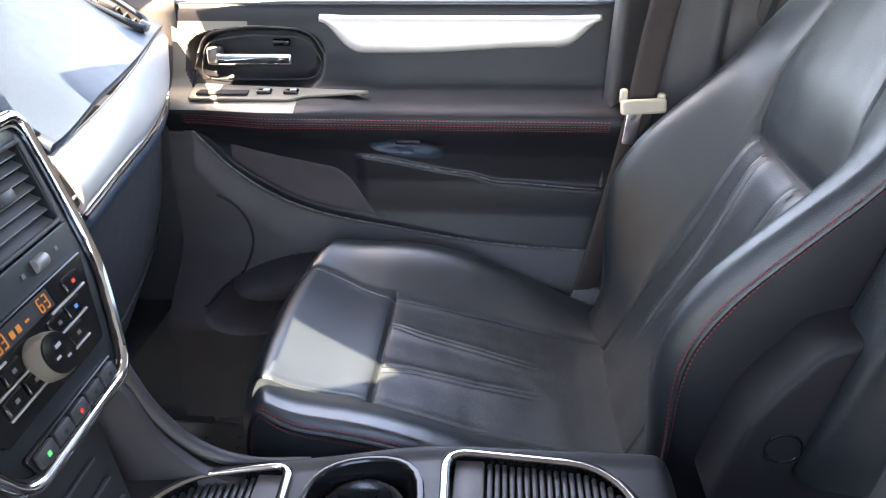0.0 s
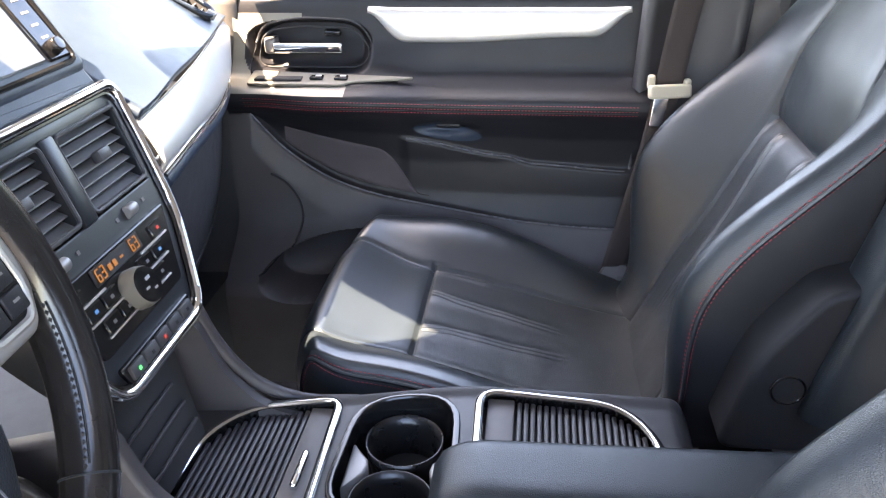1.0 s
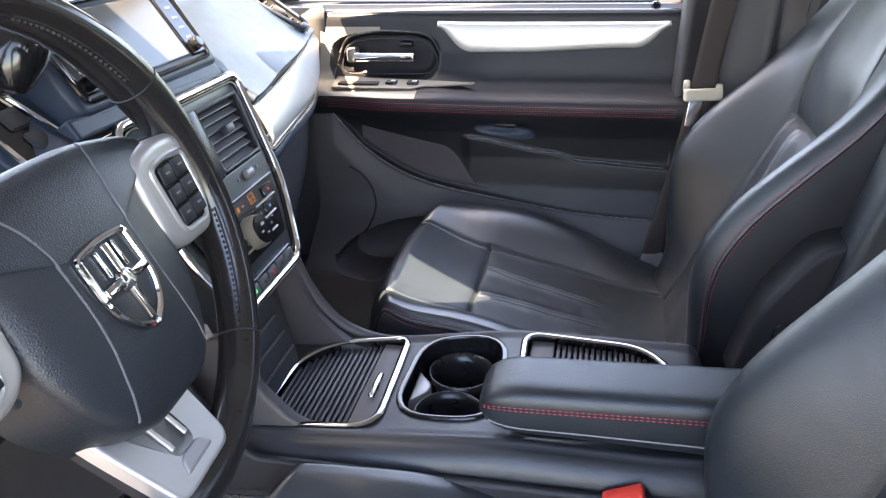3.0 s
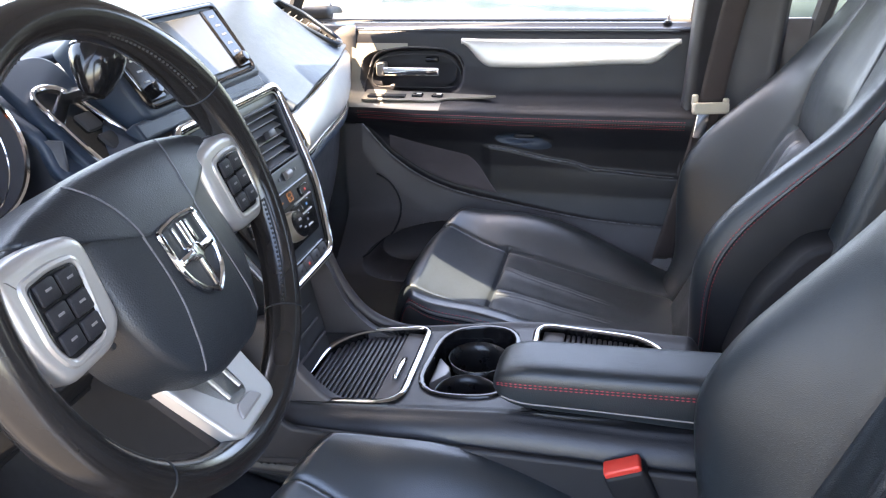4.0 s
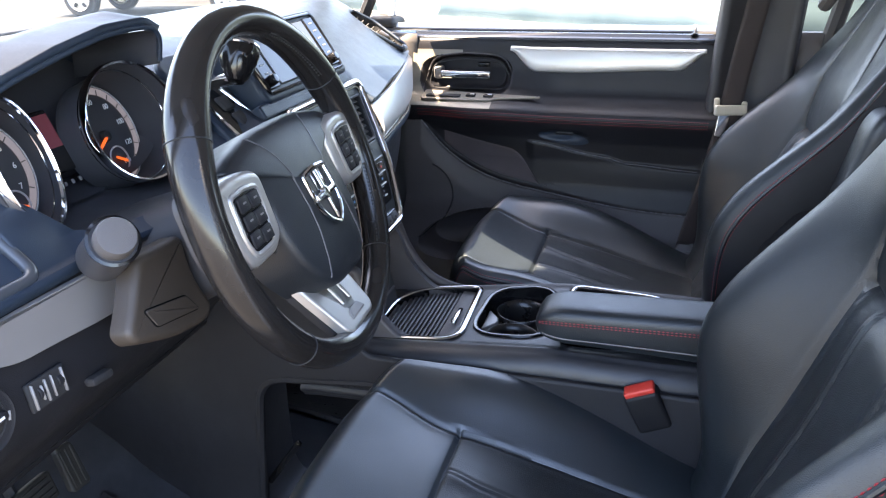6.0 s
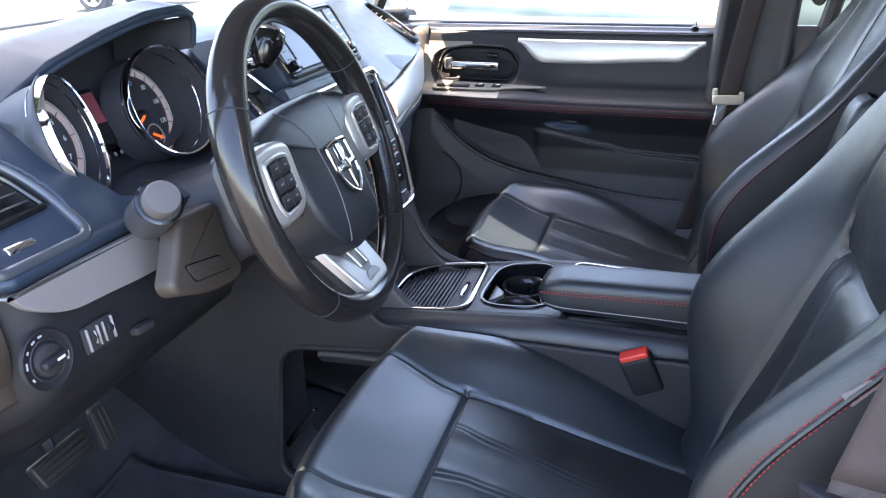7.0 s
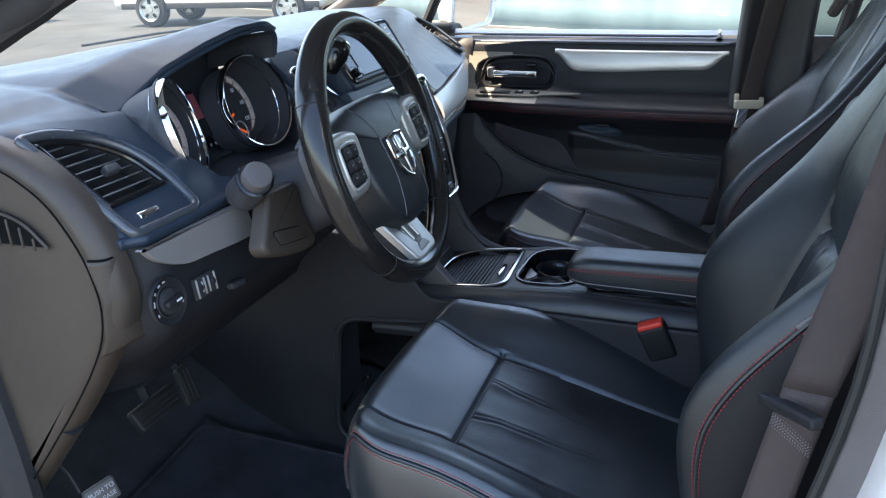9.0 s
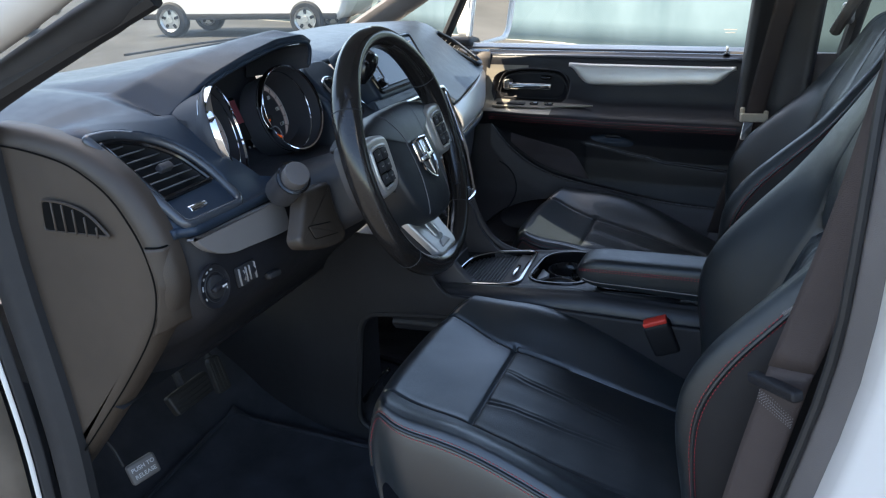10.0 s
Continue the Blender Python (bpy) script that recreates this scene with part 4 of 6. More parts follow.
TRAY_F = rounded([(-0.192, -0.110), (-0.040, -0.108), (-0.046, 0.088), (-0.148, 0.074), (-0.187, 0.030)], [0.02, 0.035, 0.02, 0.03, 0.03])
CUPS = rounded([(-0.030, -0.084), (0.098, -0.090), (0.088, 0.098), (-0.022, 0.090)], 0.055)
TRAY_R = rounded([(0.118, -0.108), (0.286, -0.085), (0.306, 0.030), (0.268, 0.094), (0.112, 0.104)], [0.03, 0.04, 0.05, 0.05, 0.025])


def inside(p, poly):
    hit = False
    for i in range(len(poly)):
        a, b = poly[i - 1], poly[i]
        if (a[1] > p[1]) != (b[1] > p[1]) and p[0] < (b[0] - a[0]) * (p[1] - a[1]) / (b[1] - a[1]) + a[0]:
            hit = not hit
    return hit


def con_keep(s, x):
    p = con_pt(s, x)
    return not (abs(s) < 0.62 and any(inside((p.x, p.y), o) for o in (TRAY_F, CUPS, TRAY_R)))


con = thing("centre_console", (0.05, 0.0, 0.0), "black centre console with chrome-rimmed trays and twin cup holder", "console")
body = part("console_top", grid(con_pt, lin(-1, 1, 150), lin(-0.30, 0.372, 180), keep=con_keep), CONS, con)
part("lower_wall", grid(lambda u, v: (u, -0.122 - 0.03 * smooth(0.30, 0.0, v), v), lin(-0.20, 0.56, 14), lin(0.0, 0.38, 10)), DARKP, con, thick=0.01)
part("lower_wall", grid(lambda u, v: (u, 0.100 + 0.03 * smooth(0.30, 0.0, v), v), lin(-0.10, 0.36, 14), lin(0.0, 0.38, 10)), PLASTIC, con, thick=0.01)
part("rear_wall", box(0.02, 0.24, 0.34, 0.005, at=(0.372, 0, 0.18)), PLASTIC, con)
part("console_keel", box(0.54, 0.20, 0.30, 0.02, at=(0.09, 0, 0.16)), MATTE, con)


def loop3(outline, lift):
    return [(p[0], p[1], con_z(p[0]) + lift) for p in outline]


def roller_tray(outline, x0, x1, xh, name, slat0, slat1):
    tr = part(name, tube(loop3(outline, 0.003), 0.0050, 10, True, flat=0.55, up=(0, 0, 1)), DCHROME, con, "chrome rim of a roll-top tray")
    dr = 0.010
    part("tray_bed", plate([(p[0], p[1]) for p in outline], 0.002), MATTE, tr, m=Matrix(((1, 0, 0, 0), (0, 1, 0, 0), ((con_z(x1) - con_z(x0)) / (x1 - x0), 0, 1, con_z(x0) - x0 * (con_z(x1) - con_z(x0)) / (x1 - x0) - dr - 0.010), (0, 0, 0, 1))))
    part("tray_wall", grid(lambda u, v: (outline[u % len(outline)][0], outline[u % len(outline)][1], con_z(outline[u % len(outline)][0]) + v), range(len(outline) + 1), [-0.016, 0.003]), GLOSS, tr)
    n = int((slat1 - slat0) / 0.0073)
    for i in range(n):
        x = slat0 + (slat1 - slat0) * (i + 0.5) / n
        ys = [y for y in lin(-0.12, 0.12, 121) if inside((x, y), outline)]
        if len(ys) < 4:
            continue
        y0, y1 = ys[0] + 0.002, ys[-1] - 0.002
        part("slat", box(0.0052, y1 - y0, 0.006, 0.0018, 2, (x, (y0 + y1) / 2, con_z(x) - dr + 0.001)), PLASTIC, tr)
    hx = xh
    ys = [y for y in lin(-0.12, 0.12, 121) if inside((hx, y), outline)]
    part("pull_plate", box(0.030, ys[-1] - ys[0] - 0.004, 0.006, 0.002, 2, (hx, (ys[0] + ys[-1]) / 2, con_z(hx) - dr + 0.002)), GREYP, tr)
    part("pull_bar", box(0.0085, 0.052, 0.010, 0.0035, 3, (hx + 0.001, (ys[0] + ys[-1]) / 2 - 0.012, con_z(hx) - dr + 0.009)), CHROME, tr)


roller_tray(TRAY_F, -0.192, -0.04, -0.064, "front_tray", -0.186, -0.080)
roller_tray(TRAY_R, 0.112, 0.322, 0.136, "rear_tray", 0.153, 0.300)
cup = part("cup_holder", tube(loop3(CUPS, 0.0015), 0.004, 8, True, flat=0.6, up=(0, 0, 1)), GLOSS, con)
part("well_wall", grid(lambda u, v: (CUPS[u % len(CUPS)][0], CUPS[u % len(CUPS)][1], con_z(CUPS[u % len(CUPS)][0]) - v), range(len(CUPS) + 1), [-0.001, 0.02, 0.075]), GLOSS, cup)
part("well_floor", plate([(p[0], p[1]) for p in CUPS], 0.002), MATTE, cup, m=Matrix.Translation((0, 0, 0.362)))
for yc in (-0.043, 0.047):
    part("cup_well", grid(lambda u, v: (0.033 + (0.043 - 0.006 * v) * math.cos(u), yc + (0.043 - 0.006 * v) * math.sin(u), con_z(0.033) - 0.022 - 0.05 * v), lin(0, 2 * math.pi, 33)[:-1], lin(0, 1, 4), True), CUPBLACK, cup, thick=-0.002)
for sx, xx in ((1, -0.021), (-1, 0.088)):
    part("waist_web", plate([(0.0, -0.030), (0.020, -0.008), (0.022, 0.004), (0.020, 0.014), (0.0, 0.034)], 0.05, 0.003), SILVERD, cup, m=Matrix.Translation((xx, 0.0, 0.368)) @ Matrix.Diagonal((sx, 1, 1, 1)))
# fins that carry the centre stack down into the console
for side in (-1, 1):
    fin = [(-0.20, 0.545), (-0.175, 0.475), (-0.135, 0.432), (-0.08, 0.415), (-0.30, 0.405), (-0.36, 0.50)]
    part("stack_fin", plate(rounded(fin, 0.02), 0.016, 0.006), SHELL, con, m=Matrix(((1, 0, 0, 0), (0, 0, side, side * (0.098 if side < 0 else 0.072)), (0, 1, 0, 0), (0, 0, 0, 1))))
part("fin_edge", tube(spline([(-0.215, 0.092, 0.575), (-0.188, 0.094, 0.500), (-0.150, 0.098, 0.447), (-0.095, 0.100, 0.424), (-0.030, 0.104, 0.424)], 30), lambda k: 0.010 - 0.004 * k, 10), SHELL, con, "mauve-grey curved fin edge")
part("slot_panel", grid(lambda u, v: (-0.185 - 0.05 * v, -0.10 + (0.064 + 0.022 * v) * (u + 1), 0.425 + 0.13 * v), lin(-1, 1, 8), lin(0, 1, 6)), MATTE, con)
for i in range(3):
    part("slot_rib", box(0.004, 0.115, 0.004, 0.001, 1, (-0.188 - 0.010 * i, -0.036, 0.452 + 0.022 * i)), SHELL, con)
# open cubby low on the driver's side
cub = part("cubby_frame", tube([(p[0], -0.158, p[1]) for p in rounded([(-0.39, 0.06), (-0.12, 0.05), (-0.12, 0.375), (-0.365, 0.350)], 0.05)], 0.008, 8, True), DARKP, con, "open storage cubby low on the console side")


def cub_z(u, v):
    return -0.02 + v * (0.44 + 0.11 * smooth(-0.16, -0.26, u))


def cub_side(u, k):
    v = cub_z(u, k)
    return (u, -0.150 - 0.014 * smooth(0.0, 0.3, v) + 0.05 * smooth(-0.45, -0.75, u), v)


CUBO = rounded([(-0.39, 0.06), (-0.12, 0.05), (-0.12, 0.375), (-0.365, 0.350)], 0.05)
part("side_panel", grid(cub_side, lin(-0.80, 0.54, 140), lin(0, 1, 75), keep=lambda u, v: not inside((u, cub_z(u, v)), CUBO)), DARKP, con, thick=0.008)
part("cubby_box", grid(lambda u, v: (-0.255 + (0.140) * math.copysign(abs(math.cos(u)) ** 0.35, math.cos(u)), -0.155 + v, 0.205 + 0.155 * math.copysign(abs(math.sin(u)) ** 0.35, math.sin(u))), lin(0, 2 * math.pi, 49)[:-1], lin(0.0, 0.13, 4), True), PLASTIC, con)
part("cubby_ring", tube([(-0.29 + 0.05 * math.cos(a), -0.09 + 0.04 * math.sin(a), 0.10) for a in lin(0, 6.28, 25)[:-1]], 0.005, 8, True), GLOSS, con)
part("cubby_ring", tube([(-0.20 + 0.045 * math.cos(a), -0.10 + 0.04 * math.sin(a), 0.11) for a in lin(0, 6.28, 25)[:-1]], 0.005, 8, True), GLOSS, con)
part("cubby_strut", box(0.012, 0.012, 0.12, 0.004, 2), GLOSS, con, m=Matrix.Translation((-0.36, -0.12, 0.15)) @ Euler((0, radians(35), 0)).to_matrix().to_4x4())

# ---- dashboard ----
dash = thing("dashboard", (-0.55, 0.0, 0.3), "black dashboard with silver trim, round gauges and a touch screen", "dashboard")


def sweep(y):
    return -0.115 * max(0.0, (y - 0.16) / 0.56) ** 1.6 - 0.045 * smooth(-0.56, -0.72, y)


PX = [0.0, 0.22, 0.42, 0.56, 0.66, 0.80, 1.0]
PXX = [-1.02, -0.80, -0.62, -0.52, -0.46, -0.38, -0.272]
PZZ = [0.825, 0.862, 0.868, 0.862, 0.842, 0.802, 0.747]


PODX = [-0.42, -0.40, -0.305, -0.290, -0.285, -0.285]
MOUTH_Y = [-0.562, -0.52, -0.47, -0.40, -0.34, -0.29, -0.272]
MOUTH_X = [-0.456, -0.446, -0.430, -0.408, -0.389, -0.374, -0.371]
MOUTH_Z = [0.820, 0.846, 0.876, 0.901, 0.917, 0.920, 0.908]
RIDGE_Y = [-0.60, -0.557, -0.52, -0.449, -0.345, -0.298, -0.272]
RIDGE_X = [-0.57, -0.545, -0.518, -0.488, -0.452, -0.420, -0.405]
RIDGE_Z = [0.850, 0.857, 0.874, 0.897, 0.917, 0.927, 0.918]


@cache
def dash_pt(y, t):
    def ev(k):
        k = min(1.0, max(0.0, k))
        return interp(k, PX, PXX), interp(k, PX, PZZ)
    x = z = 0.0
    for o, w in ((-0.05, 0.25), (0, 0.5), (0.05, 0.25)):
        a, b = ev(t + o)
        x, z = x + w * a, z + w * b
    if t > 0.95:
        a, b = ev(t)
        f = (t - 0.95) / 0.05
        x, z = x + (a - x) * f, z + (b - z) * f
    z += 0.020 * bell(y, 0.45, 0.30) * bell(t, 0.66, 0.2) - 0.05 * smooth(0.60, 0.80, y) * bell(t, 0.55, 0.4) - 0.030 * smooth(-0.60, -0.80, y) * bell(t, 0.4, 0.3)
    z -= smooth(-0.12, -0.26, y) * interp(t, [0, 0.42, 0.70, 0.80, 0.90, 1.0], [0.0, 0.004, 0.006, 0.020, 0.036, 0.022])
    z -= 0.013 * smooth(0.32, 0.18, y) * smooth(0.10, 0.16, y) * smooth(0.8, 1.0, t) + 0.012 * smooth(-0.60, -0.72, y) * smooth(0.85, 1.0, t)
    x += sweep(y) * smooth(0.3, 1.0, t)
    if y < -0.44:
        # beside and below the outer vent the pad lies in the vent's plane and ends on the knee trim
        k = smooth(-0.44, -0.54, y)
        x -= k * smooth(0.80, 1.0, t) * (-0.272 + sweep(y) + 0.303 + 0.018 * smooth(-0.70, -0.74, y))
        z += smooth(-0.52, -0.585, y) * smooth(-0.745, -0.705, y) * smooth(0.60, 0.78, t) * (0.7965 - 0.850 * (x + 0.3954) - z)
        z += k * smooth(0.88, 1.0, t) * (0.7165 - z)
    # the pad rises to a ridge, and a flat flank falls from it to the mouth of the gauge hood
    if -0.62 < y < -0.225:
        mx, mz = interp(y, MOUTH_Y, MOUTH_X), interp(y, MOUTH_Y, MOUTH_Z)
        rx, rz = interp(y, RIDGE_Y, RIDGE_X), interp(y, RIDGE_Y, RIDGE_Z)
        f = (x - rx) / (mx - rx)
        if f < 0:
            top = z + (rz - z) * smooth(rx - 0.20, rx, x)
        else:
            top = rz + (mz - rz) * min(f, 1.0)
        k = smooth(-0.605, -0.550, y) * smooth(-0.228, -0.272, y) * smooth(mx + 0.016, mx + 0.002, x)
        z += k * (top - z)
    return Vector((x, y + 0.014 * smooth(-0.69, -0.74, y) * smooth(0.75, 0.98, t), z))


DV = rounded([(-0.070, 0.064), (-0.030, 0.063), (0.020, 0.042), (0.054, 0.004), (0.067, -0.040), (0.066, -0.106), (-0.054, -0.104), (-0.060, -0.030)], [0.006, 0.02, 0.03, 0.03, 0.03, 0.018, 0.012, 0.03])
VI = rounded([(-0.056, 0.053), (-0.026, 0.051), (0.014, 0.032), (0.044, -0.002), (0.055, -0.054), (-0.046, -0.056), (-0.050, -0.010)], [0.004, 0.02, 0.03, 0.03, 0.004, 0.004, 0.02])
VO, VB = Vector((-0.3954, -0.655, 0.795)), (-0.762, 0, 0.648)


PVM = axes((-0.416, 0.590, 0.812), (0.60, 0.06, -0.36), (-0.10, 0.90, 0.20))
PVM_INV = PVM.inverted()
PV = rounded([(-0.070, -0.026), (0.080, -0.010), (0.074, 0.016), (-0.02, 0.036), (-0.075, 0.026)], 0.012)


def pod_rear(y):
    """Where the opening over the gauges ends towards the driver."""
    return soft(y, [-0.60, -0.562, -0.50, -0.42, -0.33, -0.242], PODX, 0.03)


def pad_t(y, w):
    """Sets the mouth of the hood and the rear edge of the opening on grid lines."""
    tm, tr = interp(interp(y, MOUTH_Y, MOUTH_X), PXX, PX), interp(pod_rear(y), PXX, PX)
    return interp(w, [0, 0.6, 0.75, 1.0], [0, tm, tr, 1.0])


def pad_pt(y, w):
    return dash_pt(y, pad_t(y, w))


def pad_keep(y, w):
    p = pad_pt(y, w)
    if 0.6 < w < 0.75 and -0.562 < y < -0.242 and p.x < pod_rear(y) or -0.274 < y < -0.238 and -0.43 < p.x < -0.35:
        return False
    q = PVM_INV @ p
    if abs(q.z) < 0.05 and inside((q.x, q.y), PV):
        return False
    if inside((y - VO.y, VB[0] * (p.x - VO.x) + VB[2] * (p.z - VO.z)), DV):
        return False
    return not (-0.145 < y < 0.172 and p.x > -0.47)


part("upper_pad", grid(pad_pt, lin(-0.740, -0.562, 60)[:-1] + lin(-0.562, -0.242, 110)[:-1] + lin(-0.242, 0.50, 60)[:-1] + lin(0.50, 0.745, 60), lin(0, 0.30, 20)[:-1] + lin(0.30, 0.6, 50)[:-1] + lin(0.6, 0.75, 30)[:-1] + lin(0.75, 1.0, 50), keep=pad_keep), DASH, dash, thick=0.012)
part("demist_slot", box(0.020, 1.20, 0.010, 0.003, 2, (-0.885, 0, 0.853)), MATTE, dash)
part("pad_seam", tube([(-0.86 + 0.02 * abs(y), y, dash_pt(y, 0.15).z + 0.009) for y in lin(-0.70, 0.70, 20)], 0.002, 5), MATTE, dash)
tagged(part("cowl_panel", grid(lambda u, v: (-1.02 - 0.5 * v, 0.80 * u, 0.80 - 0.05 * v), lin(-1, 1, 8), lin(0, 1, 4)), MATTE, None, thick=0.02), "black cowl below the windscreen", "cowl", kind="structure")
tagged(part("bonnet", grid(lambda u, v: (-1.45 - 0.75 * v, 0.82 * u, 0.75 - 0.16 * v * v - 0.07 * u * u), lin(-1, 1, 14), lin(0, 1, 10)), BODY, None, thick=0.02), "white car bonnet ahead of the windscreen", "bonnet", kind="structure")
wip = thing("wiper", (-1.1, 0.1, 0.82), "black windscreen wiper resting on the glass", "wiper")
part("blade", tube([(-1.00, -0.02, 0.838), (-0.99, 0.15, 0.844), (-0.99, 0.34, 0.846)], 0.004, 8), RUBBER, wip)
part("wiper_arm", tube([(-1.02, -0.02, 0.852), (-1.04, 0.25, 0.848), (-1.06, 0.50, 0.840)], 0.003, 8), MATTE, wip)

# passenger fascia: silver blade, glove box
def fas_x(y):
    return -0.272 + sweep(y)


def blade_pt(u, v):
    y = 0.170 + 0.555 * v
    top = 0.747 - 0.004 * v - 0.012 * (1 - v) ** 3
    wide = 0.061 + 0.022 * smooth(0.1, 0.7, v) - 0.055 * smooth(0.80, 1.0, v) ** 1.5
    z = top - wide * u
    return Vector((fas_x(y) + 0.012 * math.sin(math.pi * u * 0.8) + 0.02 * u * (1 - v) - 0.006 * smooth(0.8, 1, u), y, z))


part("silver_blade", grid(blade_pt, lin(0, 1, 14), lin(0, 1, 60)), SILVER, dash, "satin silver trim blade", thick=0.006)
part("blade_line", tube([blade_pt(1.0, v) + Vector((0.002, 0, -0.003)) for v in lin(0, 1, 40)], 0.0025, 6), CHROME, dash)
part("blade_lip", grid(lambda u, v: blade_pt(1.0, v) + Vector((-0.03 * u - 0.004 + 0.02 * math.sin(u * 3), 0, -0.004 - 0.035 * u)), lin(0, 1, 8), lin(0, 1, 40)), DASH, dash, thick=0.004)


def glove_pt(u, v):
    y = 0.10 + 0.62 * v
    b = blade_pt(1.0, min(1.0, max(0.0, (y - 0.170) / 0.555)))
    z = b.z - 0.02 - (b.z - 0.26) * u
    return Vector((fas_x(y) - 0.02 - 0.13 * u ** 1.4 + 0.02 * math.sin(u * 3.1), y, z))


part("glove_box", grid(glove_pt, lin(0, 1, 24), lin(0, 1, 30)), PLASTIC, dash, "black glove box lid", thick=0.01)
part("glove_seam", tube([glove_pt(0.55, v) + Vector((0.002, 0, 0)) for v in lin(0.06, 0.92, 30)], 0.002, 5), MATTE, dash)
part("foot_board", grid(lambda u, v: (-0.42 - 0.45 * u, 0.10 + 0.62 * v, 0.27 - 0.03 * u), lin(0, 1, 4), lin(0, 1, 4)), MATTE, dash)
part("knee_board", grid(lambda u, v: (-0.44 - 0.45 * u, -0.75 + 0.62 * v, 0.452 + 0.02 * u), lin(0, 1, 4), lin(0, 1, 4)), MATTE, dash)
part("airbag_seam", tube([(lambda p: p + Vector((0.002, 0, 0.0035)))(dash_pt(0.19 + 0.015 * math.sin(3 * k), 0.72 + 0.26 * k)) for k in lin(0, 1, 14)], 0.0015, 5), MATTE, dash)


# paler than the dash: skylight on the louvres is put into this colour
SLAT = surface("lightened louvre plastic", (0.13, 0.133, 0.140), 0.4, vary=0.1)


def vent(parent, m, outline, n_slat, x0, x1, b0, b1, tab=(0.0, 0.0), depth=0.03, slope=0.0, rim=0.004, rim_mat=None, tilt=34, slat_d=0.013):
    """A louvred air vent in a local plane."""
    ob = part("air_vent", tube([(p[0], p[1], 0.002) for p in outline], rim, 8, True), rim_mat or GLOSS, parent, m=m)
    part("vent_back", plate(outline, 0.002), MATTE, ob, m=m @ Matrix.Translation((0, 0, -depth)))
    k = len(outline)
    part("vent_wall", grid(lambda u, v: (outline[u % k][0], outline[u % k][1], v), range(k + 1), [-depth, 0.002]), MATTE, ob, m=m.copy())
    for i in range(n_slat):
        b = b0 + (b1 - b0) * (i + 0.5) / n_slat
        xs = [x for x in lin(x0, x1, 161) if inside((x, b + slope * (x - (x0 + x1) / 2)), outline)]
        if len(xs) < 6:
            continue
        xa, xb = xs[0] + 0.001, xs[-1] - 0.001
        xm = (xa + xb) / 2
        part("slat", box(xb - xa, 0.0018, slat_d, 0.0007, 1), SLAT, ob, m=m @ Matrix.Translation((xm, b + slope * (xm - (x0 + x1) / 2), -0.009)) @ Matrix.Rotation(math.atan(slope), 4, "Z") @ Matrix.Rotation(radians(tilt), 4, "X"))
    part("vent_tab", box(0.024, 0.012, 0.012, 0.003, 2, (tab[0], tab[1], 0.001)), PLASTIC, ob, m=m)
    return ob


# driver's outer vent
vm = axes(VO, (0, 1, 0), VB)
part("vent_panel", plate(DV, 0.010, 0.002), DASH, dash, m=vm @ Matrix.Translation((0, 0, -0.046)))
part("vent_shelf", grid(lambda u, v: tuple(Vector(DV[u % len(DV)]).lerp(Vector(VI[int(u * len(VI) / len(DV)) % len(VI)]), v)) + (0.003 - 0.003 * v,), range(len(DV) + 1), lin(0, 1, 3)), DASH, dash, m=vm.copy())
dv = vent(dash, vm, VI, 8, -0.06, 0.07, -0.056, 0.054, (0.004, -0.010), slope=0.0, tilt=30, slat_d=0.016)
part("vent_surround", tube([(p[0], p[1], 0.004) for p in DV], 0.0070, 12, True), SILL, dv, m=vm)
part("vent_plate", plate(rounded([(-0.047, -0.060), (0.057, -0.058), (0.058, -0.096), (-0.046, -0.096)], 0.008), 0.006, 0.002), MATTE, dv, m=vm @ Matrix.Translation((0, 0, -0.006)))
part("thumb_wheel", rod(0.0065, 0.0065, 0.034, 22, 0.0015), CHROME, dv, m=vm @ Matrix.Translation((-0.024, -0.083, -0.002)) @ Matrix.Rotation(radians(90), 4, "Y"))
for xx in (-0.036, 0.028):
    part("vent_mark", box(0.006, 0.006, 0.001, at=(xx, -0.083, 0.0008)), WHITE, dv, m=vm)

# driver's end cap with its demister grille
CAPO = rounded([(-0.60, 0.835), (-0.52, 0.830), (-0.444, 0.816), (-0.385, 0.780), (-0.347, 0.718), (-0.335, 0.660), (-0.345, 0.612), (-0.372, 0.565), (-0.42, 0.498), (-0.503, 0.394), (-0.56, 0.325), (-0.60, 0.28)], 0.03)
CAPM = Matrix(((1, 0, 0, 0), (0, 0, -1, -0.718), (0, 1, 0, 0), (0, 0, 0, 1)))


def grown(outline, d):
    """The outline pushed outwards by d."""
    p, n = [Vector(q) for q in outline], len(outline)
    turn = 1 if sum(p[i - 1].x * p[i].y - p[i].x * p[i - 1].y for i in range(n)) > 0 else -1
    return [p[i] + Vector(((p[(i + 1) % n] - p[i - 1]).y, -(p[(i + 1) % n] - p[i - 1]).x)).normalized() * (d(p[i].y) * turn) for i in range(n)]


cap = part("end_cap", plate(grown(CAPO, lambda z: 0.008 + 0.016 * smooth(0.56, 0.66, z)), 0.036, 0.024, 6), CAPP, dash, "charcoal plastic end cap with a small grille", m=CAPM)
part("cap_seam", tube([(p[0], -0.7575, p[1]) for p in CAPO], 0.0013, 6, True), HOLE, cap)
CG = rounded([(-0.506, 0.721), (-0.395, 0.724), (-0.425, 0.754), (-0.465, 0.764), (-0.502, 0.764)], [0.008, 0.004, 0.02, 0.02, 0.008])
# flat black plate: the shade inside the grille is put into its colour
part("grille", plate(CG, 0.0015), HOLE, cap, m=Matrix(((1, 0, 0, 0), (0, 0, -1, -0.7585), (0, 1, 0, 0), (0, 0, 0, 1))))
